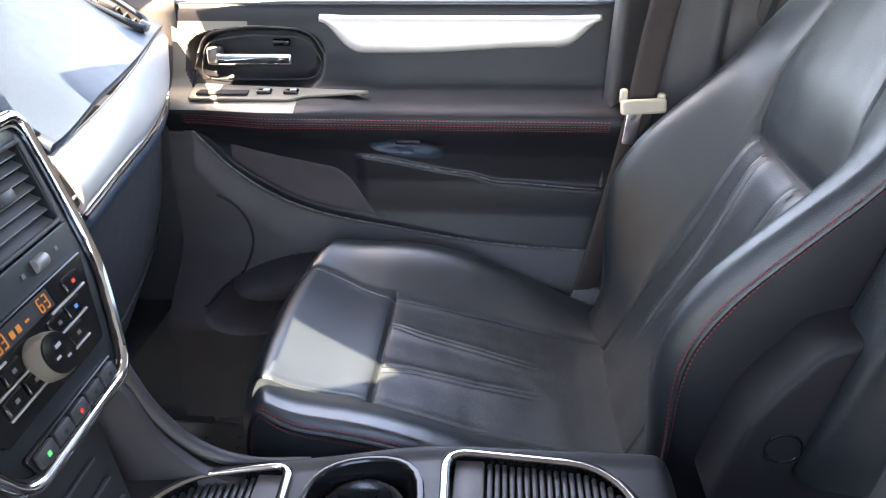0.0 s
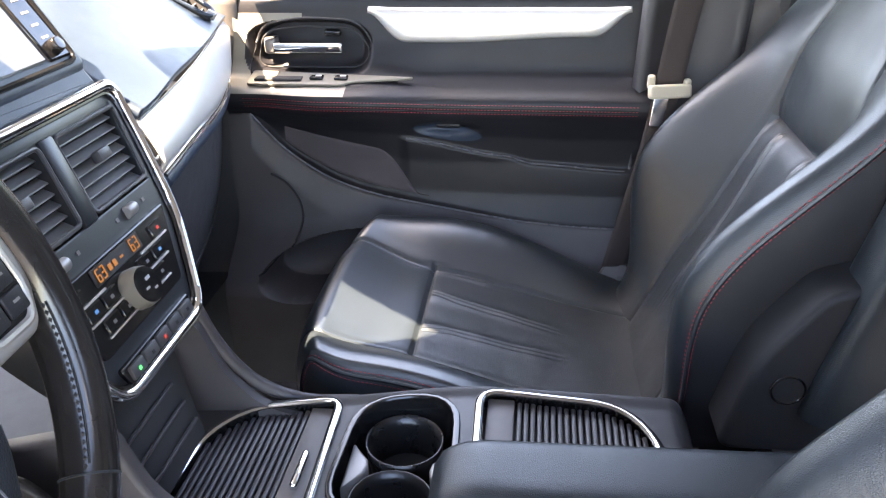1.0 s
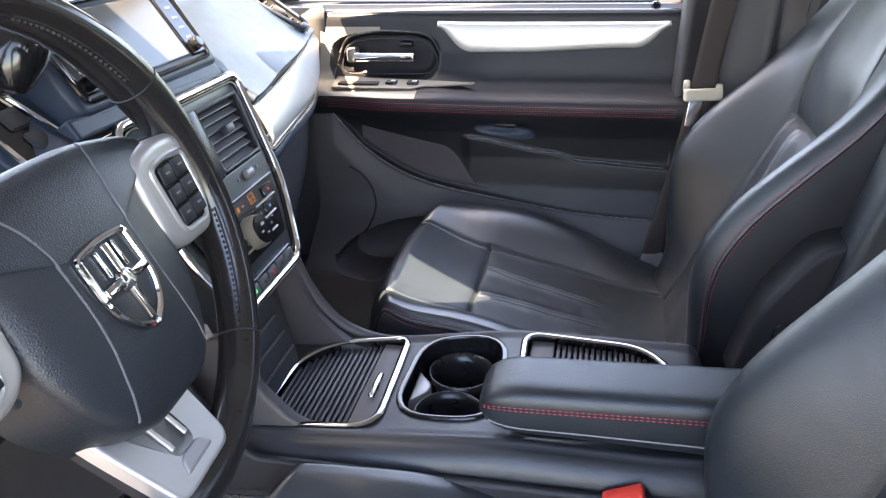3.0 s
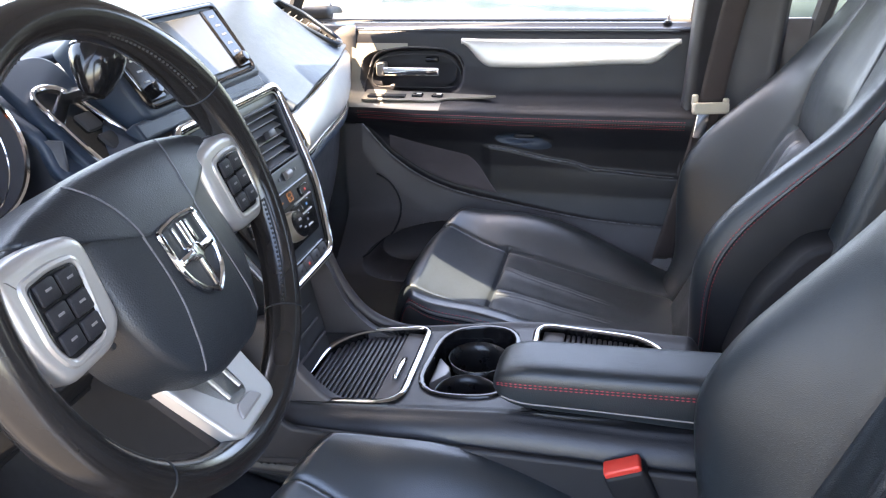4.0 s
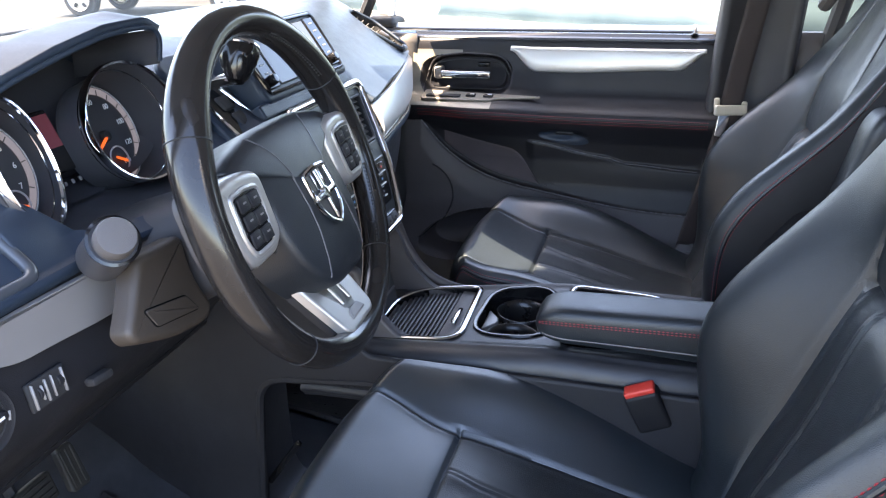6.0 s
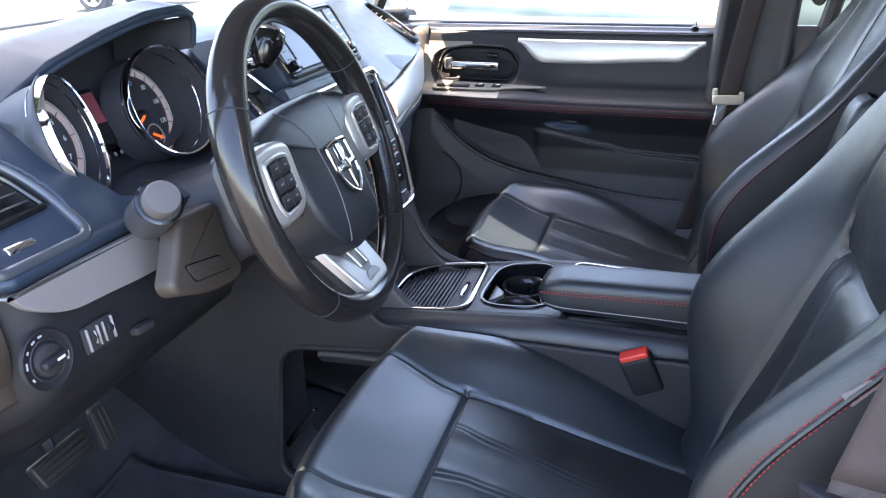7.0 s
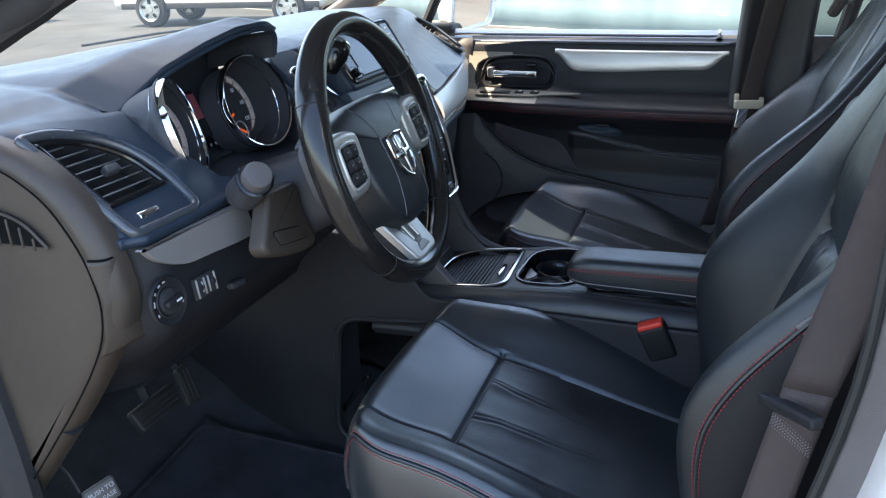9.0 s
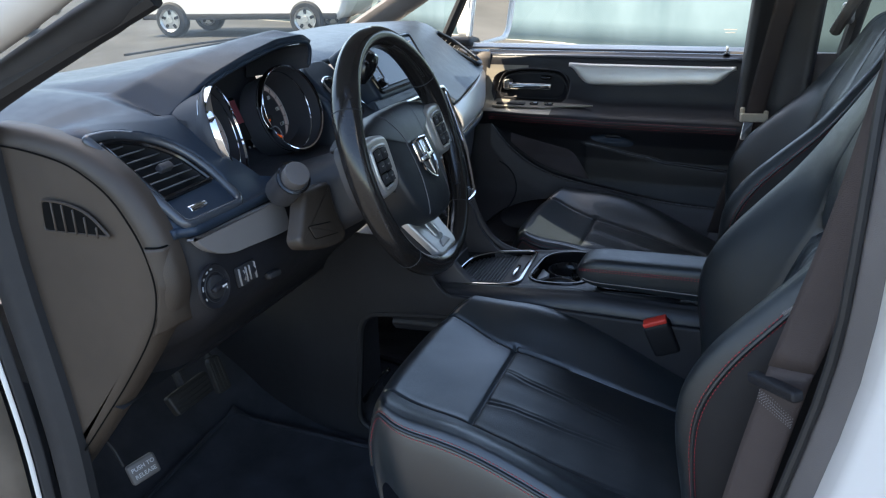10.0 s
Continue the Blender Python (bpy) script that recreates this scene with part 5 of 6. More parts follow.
for i in range(5):
    x = -0.484 + 0.0175 * i
    part("grille_rib", box(0.0026, 0.004, 0.041 - 0.0016 * i * i, 0.001, 1, (x, -0.7605, 0.7425 - 0.0009 * i * i)), CAPP, cap)
part("grille_rim", tube([(p[0], -0.7595, p[1]) for p in CG], 0.002, 6, True), CAPP, cap)


# knee panel: wraps round from the end cap to the column
def knee_pt(u, v):
    y = -0.752 + 0.60 * u
    z = 0.716 - 0.271 * v
    x = -0.316 - 0.14 * smooth(0.32, 1.0, v) - 0.060 * smooth(0.115, 0.02, u) + 0.016 * math.sin(v * 3)
    x -= 0.09 * smooth(0.40, 1.0, v) * smooth(0.25, 0.05, u)
    return Vector((x, y, z))


part("knee_panel", grid(knee_pt, lin(0, 1, 60), lin(0, 1, 50)), DARKP, dash, thick=0.01)


def strip_pt(u, v):
    """The end cap's neighbour: a strip that rolls from the cap's seam to the knee panel."""
    z = 0.712 - 0.112 * v - 0.012 * smooth(0.55, 0.0, u) * smooth(0.6, 1.0, v)
    a = Vector((interp(-z, [-0.718, -0.66, -0.612, -0.58], [-0.347, -0.335, -0.345, -0.362]), -0.7545, z))
    b = Vector((-0.325, interp(-z, [-0.742, -0.708, -0.657, -0.608, -0.595], [-0.743, -0.727, -0.711, -0.699, -0.694]), z))
    return a.lerp(b, u) + Vector((0.007, -0.004, 0)) * math.sin(math.pi * min(1.0, u * 1.1))


part("wrap_strip", grid(strip_pt, lin(0, 1, 14), lin(0, 1, 24)), CAPP, cap, "charcoal strip beside the end cap", thick=0.004)
part("strip_seam", tube([strip_pt(u, 0.0) + Vector((0.0015, -0.001, 0.001)) for u in lin(0, 1, 12)], 0.0016, 6), HOLE, cap)

# the knee panel's upper face: trim, light switch and dimmers share one plane
FM = axes((-0.298, -0.62, 0.70), (0, 1, 0), (-0.15, 0, 1))
BEZ = rounded([(-0.096, 0.0175), (-0.099, 0.0150), (-0.011, 0.0155), (0.103, 0.0125), (0.110, -0.002), (0.1155, -0.038), (0.071, -0.0365), (0.014, -0.0305), (-0.030, -0.0270), (-0.060, -0.0165), (-0.083, -0.001)], [0.0012, 0.0012, 0.05, 0.004, 0.01, 0.003, 0.02, 0.02, 0.03, 0.02, 0.02])
part("silver_bezel", plate(BEZ, 0.012, 0.0010, 2), SILVERD, dash, "dark satin silver knee trim", m=FM @ Matrix.Translation((0, 0, -0.009)))
lm = FM @ Matrix.Translation((-0.0790, -0.0560, -0.0035))
ls = part("light_switch", turned([(0.0, 0.0), (0.0305, 0.0), (0.0305, 0.0035), (0.0295, 0.0045), (0.0270, 0.0030), (0.0, 0.0030)], 44), DARKP, dash, "round black light switch", m=lm)
part("switch_well", turned([(0.0195, 0.0034), (0.0205, 0.0044), (0.0215, 0.0034)], 40), MATTE, ls, m=lm)
part("switch_knob", turned([(0.0, 0.003), (0.0165, 0.003), (0.0155, 0.007), (0.0130, 0.008), (0.0, 0.008)], 32), MATTE, ls, m=lm)
part("knob_grip", box(0.030, 0.0085, 0.010, 0.003, 3, (0, 0, 0.011)), DARKP, ls, m=lm @ Matrix.Rotation(radians(2), 4, "Z"))
part("knob_mark", box(0.0095, 0.0024, 0.001, at=(0.004, 0, 0.0160)), WHITE, ls, m=lm @ Matrix.Rotation(radians(2), 4, "Z"))
for a, w in ((205, 0.0035), (168, 0.0070), (138, 0.0035), (112, 0.0045), (90, 0.0045), (-14, 0.0050), (-22, 0.0050)):
    part("switch_mark", box(w, 0.0020, 0.0006, at=(0, 0.0245, 0.0034)), DIALGREY, ls, m=lm @ Matrix.Rotation(radians(a - 90), 4, "Z"))
# dimmer wheels
dm = FM @ Matrix.Translation((-0.0105, -0.0640, -0.001)) @ Matrix.Rotation(radians(-2), 4, "Z")
dw = part("dimmer_panel", box(0.046, 0.029, 0.005, 0.002, 2), MATTE, dash, m=dm)
for i, (xx, hh) in enumerate(((-0.0185, 0.025), (-0.0085, 0.015), (-0.0035, 0.022), (0.0045, 0.022), (0.0175, 0.025))):
    part("dimmer_bar", box(0.0018 if i % 2 else 0.0024, hh, 0.004, 0.0008, 1, (xx, 0, 0.003)), SILVERD, dw, m=dm)
for xx in (-0.0125, 0.0110):
    part("dimmer_wheel", rod(0.008, 0.008, 0.007, 20, 0.001), DARKP, dw, m=dm @ Matrix.Translation((xx, 0, -0.003)) @ Matrix.Rotation(radians(90), 4, "Y"))
part("release_lever", box(0.030, 0.010, 0.014, 0.004, 2), MATTE, dash, m=FM @ Matrix.Translation((0.052, -0.090, -0.004)) @ Matrix.Rotation(radians(-6), 4, "Z"))

# ---- instrument pod ----
PODP = surface("charcoal pod plastic", (0.040, 0.042, 0.050), 0.5, grain=0.25, grain_scale=600, kind="pores")
pod = part("gauge_pod", grid(lambda u, v: (-0.412 - 0.08 * v, -0.404 + (0.160 + 0.004 * v) * math.copysign(abs(math.cos(u)) ** 0.6, math.cos(u)), 0.822 + 0.085 * math.copysign(abs(math.sin(u)) ** 0.7, math.sin(u)) + 0.012 * v), lin(math.pi * 0.98, 2.02 * math.pi, 40), lin(0.0, 1, 8)), PODP, dash)
cm = axes((-0.420, -0.434, 0.808), (0.0, 1, 0), (-0.40, 0, 0.92))
part("pod_face", plate(rounded([(-0.14, -0.10), (0.20, -0.10), (0.20, 0.106), (-0.10, 0.106)], 0.03), 0.004), PODP, pod, m=cm @ Matrix.Translation((0, 0, -0.075)))


MOUTH = spline(list(zip(MOUTH_X, MOUTH_Y, MOUTH_Z)) + [(-0.376, -0.270, 0.878)], 70)


part("pod_floor", grid(lambda u, v: (interp(v, [0, 1], [-0.445, pod_rear(u) + 0.002]), u, interp(v, [0, 0.4, 1], [0.735, 0.728, dash_pt(u, interp(pod_rear(u), PXX, PX)).z - 0.003])), lin(-0.560, -0.244, 40), lin(0, 1, 10)), PODP, dash, "charcoal floor of the gauge pod")
part("pod_side", grid(lambda u, v: (u, -0.236, v), lin(-0.47, -0.34, 6), lin(0.66, 0.80, 5)), PODP, dash, thick=0.004)
part("pod_edge", tube([dash_pt(y, interp(pod_rear(y), PXX, PX)) + Vector((0, 0, -0.003)) for y in lin(-0.560, -0.250, 40)], 0.0035, 8), DASH, dash)
part("pad_lip", tube([dash_pt(-0.564, t) + Vector((0, 0.004, -0.002)) for t in lin(interp(-0.456, PXX, PX), interp(-0.345, PXX, PX), 20)], 0.0055, 8), DASH, dash)
part("hood_lip", tube(MOUTH, 0.0035, 10), DASH, dash, "rounded lip of the hood over the gauges")
part("hood_lining", grid(lambda u, v: MOUTH[int(u)] + Vector((-0.135 * v, 0.0, -0.004 - 0.022 * v)), range(70), lin(0, 1, 6)), PODP, dash)


def gauge(ring, r_ring, yaw_ring, dial, needle, first, sweep_deg, small, label, ticks, step):
    """A chrome ring, a dark tube that narrows to the dial, and the dial with band, figures and needle."""
    def turn(o, yaw):
        return axes(o, (-math.sin(radians(yaw)), math.cos(radians(yaw)), 0), (-0.29, 0, 0.92))
    rim, m, r, q = turn(ring, yaw_ring), turn(dial, 4), 0.075, r_ring
    g = part("gauge", turned([(q + 0.001, 0.002), (q + 0.001, 0.010), (q - 0.0005, 0.0125), (q - 0.0028, 0.0115), (q - 0.0036, 0.0085)], 64), CHROME, dash, label, m=rim)
    part("gauge_tube", grid(lambda u, v: (rim @ Vector(((q - 0.0034) * math.cos(u), (q - 0.0034) * math.sin(u), 0.009))).lerp(m @ Vector((0.069 * math.cos(u), 0.069 * math.sin(u), 0.0)), v), lin(0, 2 * math.pi, 49)[:-1], lin(0, 1, 6), True), PODP, g)
    part("tube_ring", tube([(rim @ Vector(((q - 0.0034) * math.cos(u), (q - 0.0034) * math.sin(u), 0.009))).lerp(m @ Vector((0.069 * math.cos(u), 0.069 * math.sin(u), 0.0)), 0.30) for u in lin(0, 2 * math.pi, 49)[:-1]], 0.0012, 6, True), DCHROME, g)
    part("gauge_face", turned([(0.0, 0.0), (0.069, 0.0), (0.069, -0.004)], 48), PODP, g, m=m)
    arc = [((r - 0.016) * math.cos(a), (r - 0.016) * math.sin(a), 0.0015) for a in lin(radians(first + 4), radians(-76), 50)]
    part("dial_band", tube(arc, 0.0052, 6, flat=0.15, up=(0, 0, 1)), DIALGLOW, g, m=m)
    part("band_edge", tube([(p[0] * 1.105, p[1] * 1.105, 0.002) for p in arc], 0.0008, 5), DIALGREY, g, m=m)
    for i in range(ticks):
        a = radians(first - sweep_deg * i / (ticks - 1))
        part("tick", box(0.007, 0.0011, 0.0008), MATTE, g, m=m @ Matrix.Translation(((r - 0.018) * math.cos(a), (r - 0.018) * math.sin(a), 0.0026)) @ Matrix.Rotation(a, 4, "Z"))
        if step == 1 or i % 2 == 0:
            lettering(str(i * step), 0.0095, m @ Matrix.Translation(((r - 0.031) * math.cos(a), (r - 0.031) * math.sin(a), 0.0015)), WHITE, g)
    part("needle", box(0.040, 0.0042, 0.002, 0.0008, 1, (0.021, 0, 0.008)), NEEDLE, g, m=m @ Matrix.Rotation(radians(needle), 4, "Z"))
    part("needle_hub", rod(0.008, 0.007, 0.008, 20, 0.002, (0, 0, 0.001)), MATTE, g, m=m)
    sm = m @ Matrix.Translation((small[0], small[1], 0.002))
    part("sub_dial", tube([(0.0165 * math.cos(t), 0.0165 * math.sin(t), 0) for t in lin(0, 6.28, 30)[:-1]], 0.0012, 6, True), DIALGREY, g, m=sm)
    part("sub_needle", box(0.015, 0.003, 0.0015, 0, 1, (0.004, 0, 0.002)), NEEDLE, g, m=sm @ Matrix.Rotation(radians(-28), 4, "Z"))
    part("sub_needle", box(0.010, 0.003, 0.0015, 0, 1, (0.003, 0, 0.002)), NEEDLE, g, m=sm @ Matrix.Rotation(radians(150), 4, "Z"))
    return g


def cheek(u, v):
    """Dark inner wall between the pad's edge and the rev gauge."""
    a = spline([(-0.345, -0.558, 0.744), (-0.40, -0.558, 0.772), (-0.452, -0.556, 0.806), (-0.442, -0.513, 0.836), (-0.432, -0.468, 0.862)], 21)[int(u)]
    th = radians(240 - 150 * u / 20)
    m = axes((-0.401, -0.498, 0.804), (-math.sin(radians(27)), math.cos(radians(27)), 0), (-0.29, 0, 0.92))
    b = m @ Vector((0.0735 * math.cos(th), 0.0735 * math.sin(th), 0.003))
    return a.lerp(b, v) + Vector((-0.010 * math.sin(math.pi * v), 0, -0.004 * math.sin(math.pi * v)))


part("pod_wall", grid(cheek, range(21), lin(0, 1, 8)), PODP, pod, thick=0.002)
gauge((-0.391, -0.322, 0.810), 0.074, -7, (-0.4392, -0.322, 0.789), 207, 194.7, 253.4, (0.0105, -0.0325), "chrome-ringed round speed gauge", 15, 10)
gauge((-0.401, -0.498, 0.804), 0.072, 27, (-0.4392, -0.506, 0.789), 187, 187, 213.5, (0.0225, -0.0375), "chrome-ringed round rev gauge", 8, 1)
sc = part("info_screen", box(0.040, 0.075, 0.004, 0.002, 1), GLOSS, pod, m=cm @ Matrix.Translation((0.025, 0.005, -0.022)))
part("lit_patch", box(0.034, 0.040, 0.001, at=(0, 0.012, 0.0025)), surface("dull red display", (0.20, 0.05, 0.06), 0.25), sc, m=cm @ Matrix.Translation((0.025, 0.005, -0.022)))
for i in range(4):
    part("gear_mark", box(0.004, 0.005, 0.0008), GREYTHREAD, pod, m=cm @ Matrix.Translation((0.006 + 0.012 * i, -0.045, -0.022)))

# ---- gear selector ----
gm = axes((-0.335, -0.172, 0.782), (0, 1, 0), (-0.72, 0, 0.69))
GATE = rounded([(-0.034, 0.085), (0.012, 0.085), (0.038, -0.01), (0.030, -0.085), (-0.020, -0.085), (-0.034, -0.02)], 0.022)
sh = part("selector_panel", plate(rounded([(-0.046, 0.13), (0.05, 0.13), (0.055, -0.12), (-0.046, -0.12)], 0.03), 0.010, 0.004), DASH, dash, m=gm @ Matrix.Translation((0, 0, -0.012)))
part("gate_rim", tube([(p[0], p[1], 0.002) for p in GATE], 0.0032, 8, True), CHROME, sh, m=gm)
part("gate_plate", plate(GATE, 0.002), GLOSS, sh, m=gm @ Matrix.Translation((0, 0, -0.002)))
for i in range(4):
    part("gate_step", box(0.026 - 0.003 * i, 0.024, 0.010, 0.004, 2, (0.004 + 0.003 * i, 0.030 - 0.030 * i, 0.0)), MATTE, sh, m=gm)
sl = part("selector_lever", tube([(-0.398, -0.156, 0.824), (-0.358, -0.180, 0.834), (-0.306, -0.214, 0.850)], lambda k: 0.006 + 0.004 * k, 12), CHROME, dash)
km = axes((-0.306, -0.200, 0.872), (1, 0.1, 0.05), (-0.1, 0.83, -0.55))
part("selector_knob", turned([(0.0, -0.034), (0.010, -0.034), (0.016, -0.026), (0.024, -0.008), (0.027, 0.006), (0.026, 0.012)], 32), GLOSS, sl, m=km)
part("knob_ring", turned([(0.026, 0.011), (0.0275, 0.013), (0.0265, 0.016), (0.024, 0.016)], 32), CHROME, sl, m=km)
part("knob_cap", turned([(0.025, 0.014), (0.022, 0.020), (0.012, 0.024), (0.0, 0.025)], 32), PLASTIC, sl, m=km)

# ---- screen ----
tm = axes((-0.345, 0.008, 0.850), (0, 1, 0), (-0.55, 0, 0.835))
su = part("screen_unit", plate(rounded([(-0.132, -0.066), (0.160, -0.066), (0.165, 0.060), (-0.137, 0.060)], 0.014), 0.05, 0.008), DASH, dash, "touch screen unit with side buttons", m=tm @ Matrix.Translation((0, 0, -0.05)))
part("screen_rim", tube([(p[0], p[1], 0.001) for p in rounded([(-0.118, -0.054), (0.146, -0.054), (0.150, 0.050), (-0.122, 0.050)], 0.012)], 0.003, 8, True), GLOSS, su, m=tm)
part("screen_glass", box(0.178, 0.088, 0.004, 0.002, 1, (0.0135, -0.002, 0.001)), surface("screen", (0.10, 0.105, 0.105), 0.16, vary=0.03, rough_var=0.03), su, m=tm)
for bx in (-0.097, 0.124):
    part("button_strip", box(0.034, 0.092, 0.005, 0.002, 1, (bx, -0.002, 0.001)), GLOSS, su, m=tm)
    for i in range(5):
        part("button_mark", box(0.010, 0.0022, 0.0008, at=(bx, 0.032 - 0.014 * i, 0.0040)), DIALGREY, su, m=tm)
    part("tuner_knob", rod(0.0085, 0.008, 0.010, 20, 0.002, (bx, -0.036, 0.003)), GLOSS, su, m=tm)
part("pod_cheek", plate(rounded([(-0.155, -0.012), (0.155, -0.012), (0.155, 0.012), (-0.155, 0.012)], 0.005), 0.03, 0.004), DASH, su, m=tm @ Matrix.Translation((0, -0.072, -0.035)))

# ---- centre stack ----
sk_ = axes((-0.2967, 0.036, 0.7691), (0, 1, 0), (-0.4386, 0, 0.901))
sm_ = sk_ @ Matrix(((0.90, 0.166, 0, 0), (0, 1, 0, 0), (0, 0, 1, 0), (0, 0, 0, 1)))     # the stack leans towards the driver at its foot
STK = rounded([(-0.157, 0.006), (0.157, 0.006), (0.154, -0.056), (0.146, -0.143), (0.118, -0.195), (0.092, -0.238), (-0.092, -0.238), (-0.118, -0.195), (-0.146, -0.143), (-0.154, -0.056)], [0.020, 0.020, 0.05, 0.05, 0.03, 0.022, 0.022, 0.03, 0.05, 0.05])
LOWER = rounded([(-0.150, -0.098), (0.150, -0.098), (0.146, -0.143), (0.118, -0.195), (0.092, -0.238), (-0.092, -0.238), (-0.118, -0.195), (-0.146, -0.143)], [0.004, 0.004, 0.05, 0.03, 0.022, 0.022, 0.03, 0.05])
st = part("centre_panel", plate(LOWER, 0.05, 0.002), STACKP, dash, "black centre panel ringed in chrome", m=sm_ @ Matrix.Translation((0, 0, -0.050)))
part("panel_back", plate(STK, 0.006), MATTE, st, m=sm_ @ Matrix.Translation((0, 0, -0.050)))
part("panel_rail", box(0.290, 0.022, 0.045, 0.003, 2, (0, -0.006, -0.0225)), STACKP, st, m=sm_)
for side in (-1, 1):
    part("panel_cheek", plate([(side * 0.134, -0.010), (side * 0.157, -0.006), (side * 0.154, -0.060), (side * 0.149, -0.102), (side * 0.128, -0.098)], 0.045, 0.002), STACKP, st, m=sm_ @ Matrix.Translation((0, 0, -0.045)))
part("chrome_surround", tube([(p[0], p[1], 0.002) for p in STK], 0.0060, 10, True), CHROME, st, m=sm_)
part("inner_line", tube([(p[0] * 0.945, -0.125 + (p[1] + 0.125) * 0.945, 0.001) for p in STK], 0.0022, 6, True), GLOSS, st, m=sm_)
for side in (-1, 1):
    out = rounded([(side * 0.014, -0.016), (side * 0.138, -0.016), (side * 0.130, -0.094), (side * 0.014, -0.094)], 0.008)
    v = vent(st, sm_ @ Matrix.Translation((0, 0, -0.001)), out, 7, -0.14, 0.14, -0.094, -0.016, (side * 0.075, -0.052), 0.03, 0.0, 0.0025, PLASTIC, 44, 0.013)
    part("thumb_wheel", rod(0.0065, 0.0065, 0.020, 20, 0.0015), SILVERD, st, m=sm_ @ Matrix.Translation((side * 0.070 - 0.012, -0.112, 0.001)) @ Matrix.Rotation(radians(90), 4, "Y"))
    for xx in (-0.030, 0.030):
        part("vent_mark", box(0.005, 0.004, 0.0008, at=(side * 0.070 + xx, -0.112, 0.0008)), GREYTHREAD, st, m=sm_)
part("vent_bar", box(0.026, 0.088, 0.045, 0.004, 2, (0, -0.056, -0.018)), STACKP, st, m=sm_)
cl = part("climate_panel", plate(rounded([(-0.124, -0.126), (0.124, -0.126), (0.086, -0.200), (-0.086, -0.200)], 0.006), 0.005, 0.002), GLOSS, st, m=sm_)
dsp = part("climate_display", box(0.098, 0.017, 0.002, 0.001, 1, (0, -0.138, 0.006)), MATTE, cl, "dark display with amber digits", m=sm_)
SEG = {"6": "acdefg", "3": "abcdg"}


def digit(ch, x, y, h, m):
    w, t = h * 0.5, h * 0.13
    spots = {"a": (0, h / 2, w, t), "g": (0, 0, w, t), "d": (0, -h / 2, w, t), "f": (-w / 2, h / 4, t, h / 2), "b": (w / 2, h / 4, t, h / 2), "e": (-w / 2, -h / 4, t, h / 2), "c": (w / 2, -h / 4, t, h / 2)}
    bm = bmesh.new()
    for s in SEG[ch]:
        a, b, sx, sy = spots[s]
        both(bm, box(sx, sy, 0.0006, 0, 1, (x + a, y + b, 0.0076)))
    part("digit", bm, LED_AMBER, dsp, m=m)


for x0 in (-0.040, 0.030):
    digit("6", x0, -0.138, 0.011, sm_)
    digit("3", x0 + 0.009, -0.138, 0.011, sm_)
for x in (-0.018, -0.008, 0.006):
    part("display_mark", box(0.006, 0.006 if x < 0 else 0.002, 0.0006, at=(x, -0.139, 0.0075)), LED_AMBER, dsp, m=sm_)
kn_ = sk_ @ Matrix.Translation((-0.172 * 0.166, -0.172, 0))
kn = part("climate_knob", turned([(0.0, 0.005), (0.021, 0.005), (0.021, 0.014), (0.019, 0.022), (0.016, 0.022), (0.015, 0.018), (0.0, 0.018)], 36), SWITCHP, cl, m=kn_)
part("knob_pad", turned([(0.0, 0.021), (0.0185, 0.021), (0.0180, 0.0235), (0.0, 0.0245)], 28), GLOSS, kn, m=kn_)
part("knob_mark", box(0.008, 0.003, 0.0008, at=(0, -0.166, 0.0250)), DIALGREY, kn, m=sm_)
part("knob_mark", box(0.006, 0.002, 0.0008, at=(-0.007, -0.174, 0.0250)), DIALGREY, kn, m=sm_)
part("knob_mark", box(0.005, 0.002, 0.0008, at=(0.006, -0.179, 0.0250)), DIALGREY, kn, m=sm_)
for side in (-1, 1):
    for i, b in enumerate((-0.142, -0.160, -0.178)):
        w = 0.104 - 0.016 * i
        for j in range(2):
            x = side * (w - 0.018 - 0.031 * j)
            if i == 0 and j == 1:
                continue
            part("climate_button", box(0.029, 0.0140, 0.004, 0.0015, 1, (x, b, 0.006)), GLOSS, cl, m=sm_)
            part("button_mark", box(0.005, 0.0032, 0.0008, at=(x, b, 0.0083)), LED_RED if (i, j) == (0, 0) else LED_BLUE if (i, j) == (1, 0) else GREYTHREAD, cl, m=sm_)
        part("silver_line", box(0.062, 0.0022, 0.003, 0.0008, 1, (side * (w - 0.034), b - 0.0088, 0.0062)), SILVER, cl, m=sm_)
lw = part("switch_panel", plate(rounded([(-0.080, -0.214), (0.080, -0.214), (0.072, -0.234), (-0.072, -0.234)], 0.006), 0.005, 0.002), GLOSS, st, m=sm_)
for i in range(5):
    x = -0.058 + 0.029 * i
    part("rocker_switch", box(0.026, 0.013, 0.006, 0.002, 2, (x, -0.224, 0.006)), PLASTIC, lw, m=sm_)
    part("switch_mark", box(0.004, 0.0035, 0.001, at=(x, -0.225, 0.0092)), LED_GREEN if i == 0 else LED_RED if i == 2 else MATTE, lw, m=sm_)

# passenger outer vent
pvn = vent(dash, PVM, PV, 1, -0.10, 0.10, -0.03, 0.042, (0.02, 0.0), 0.028, 0.0, 0.003, DASH)
for i in range(9):
    part("vane", box(0.0018, 0.050, 0.010, 0, 1, (-0.056 + 0.014 * i, 0.004, -0.012)), SLAT, pvn, m=PVM)
part("thumb_wheel", rod(0.007, 0.007, 0.014, 16, 0.002), SILVERD, pvn, m=PVM @ Matrix.Translation((0.068, 0.0, 0.0)) @ Matrix.Rotation(radians(90), 4, "Y"))


# ---- steering column and wheel ----
WC, WT, WR = Vector((-0.133, -0.398, 0.769)), radians(18.2), 0.1800
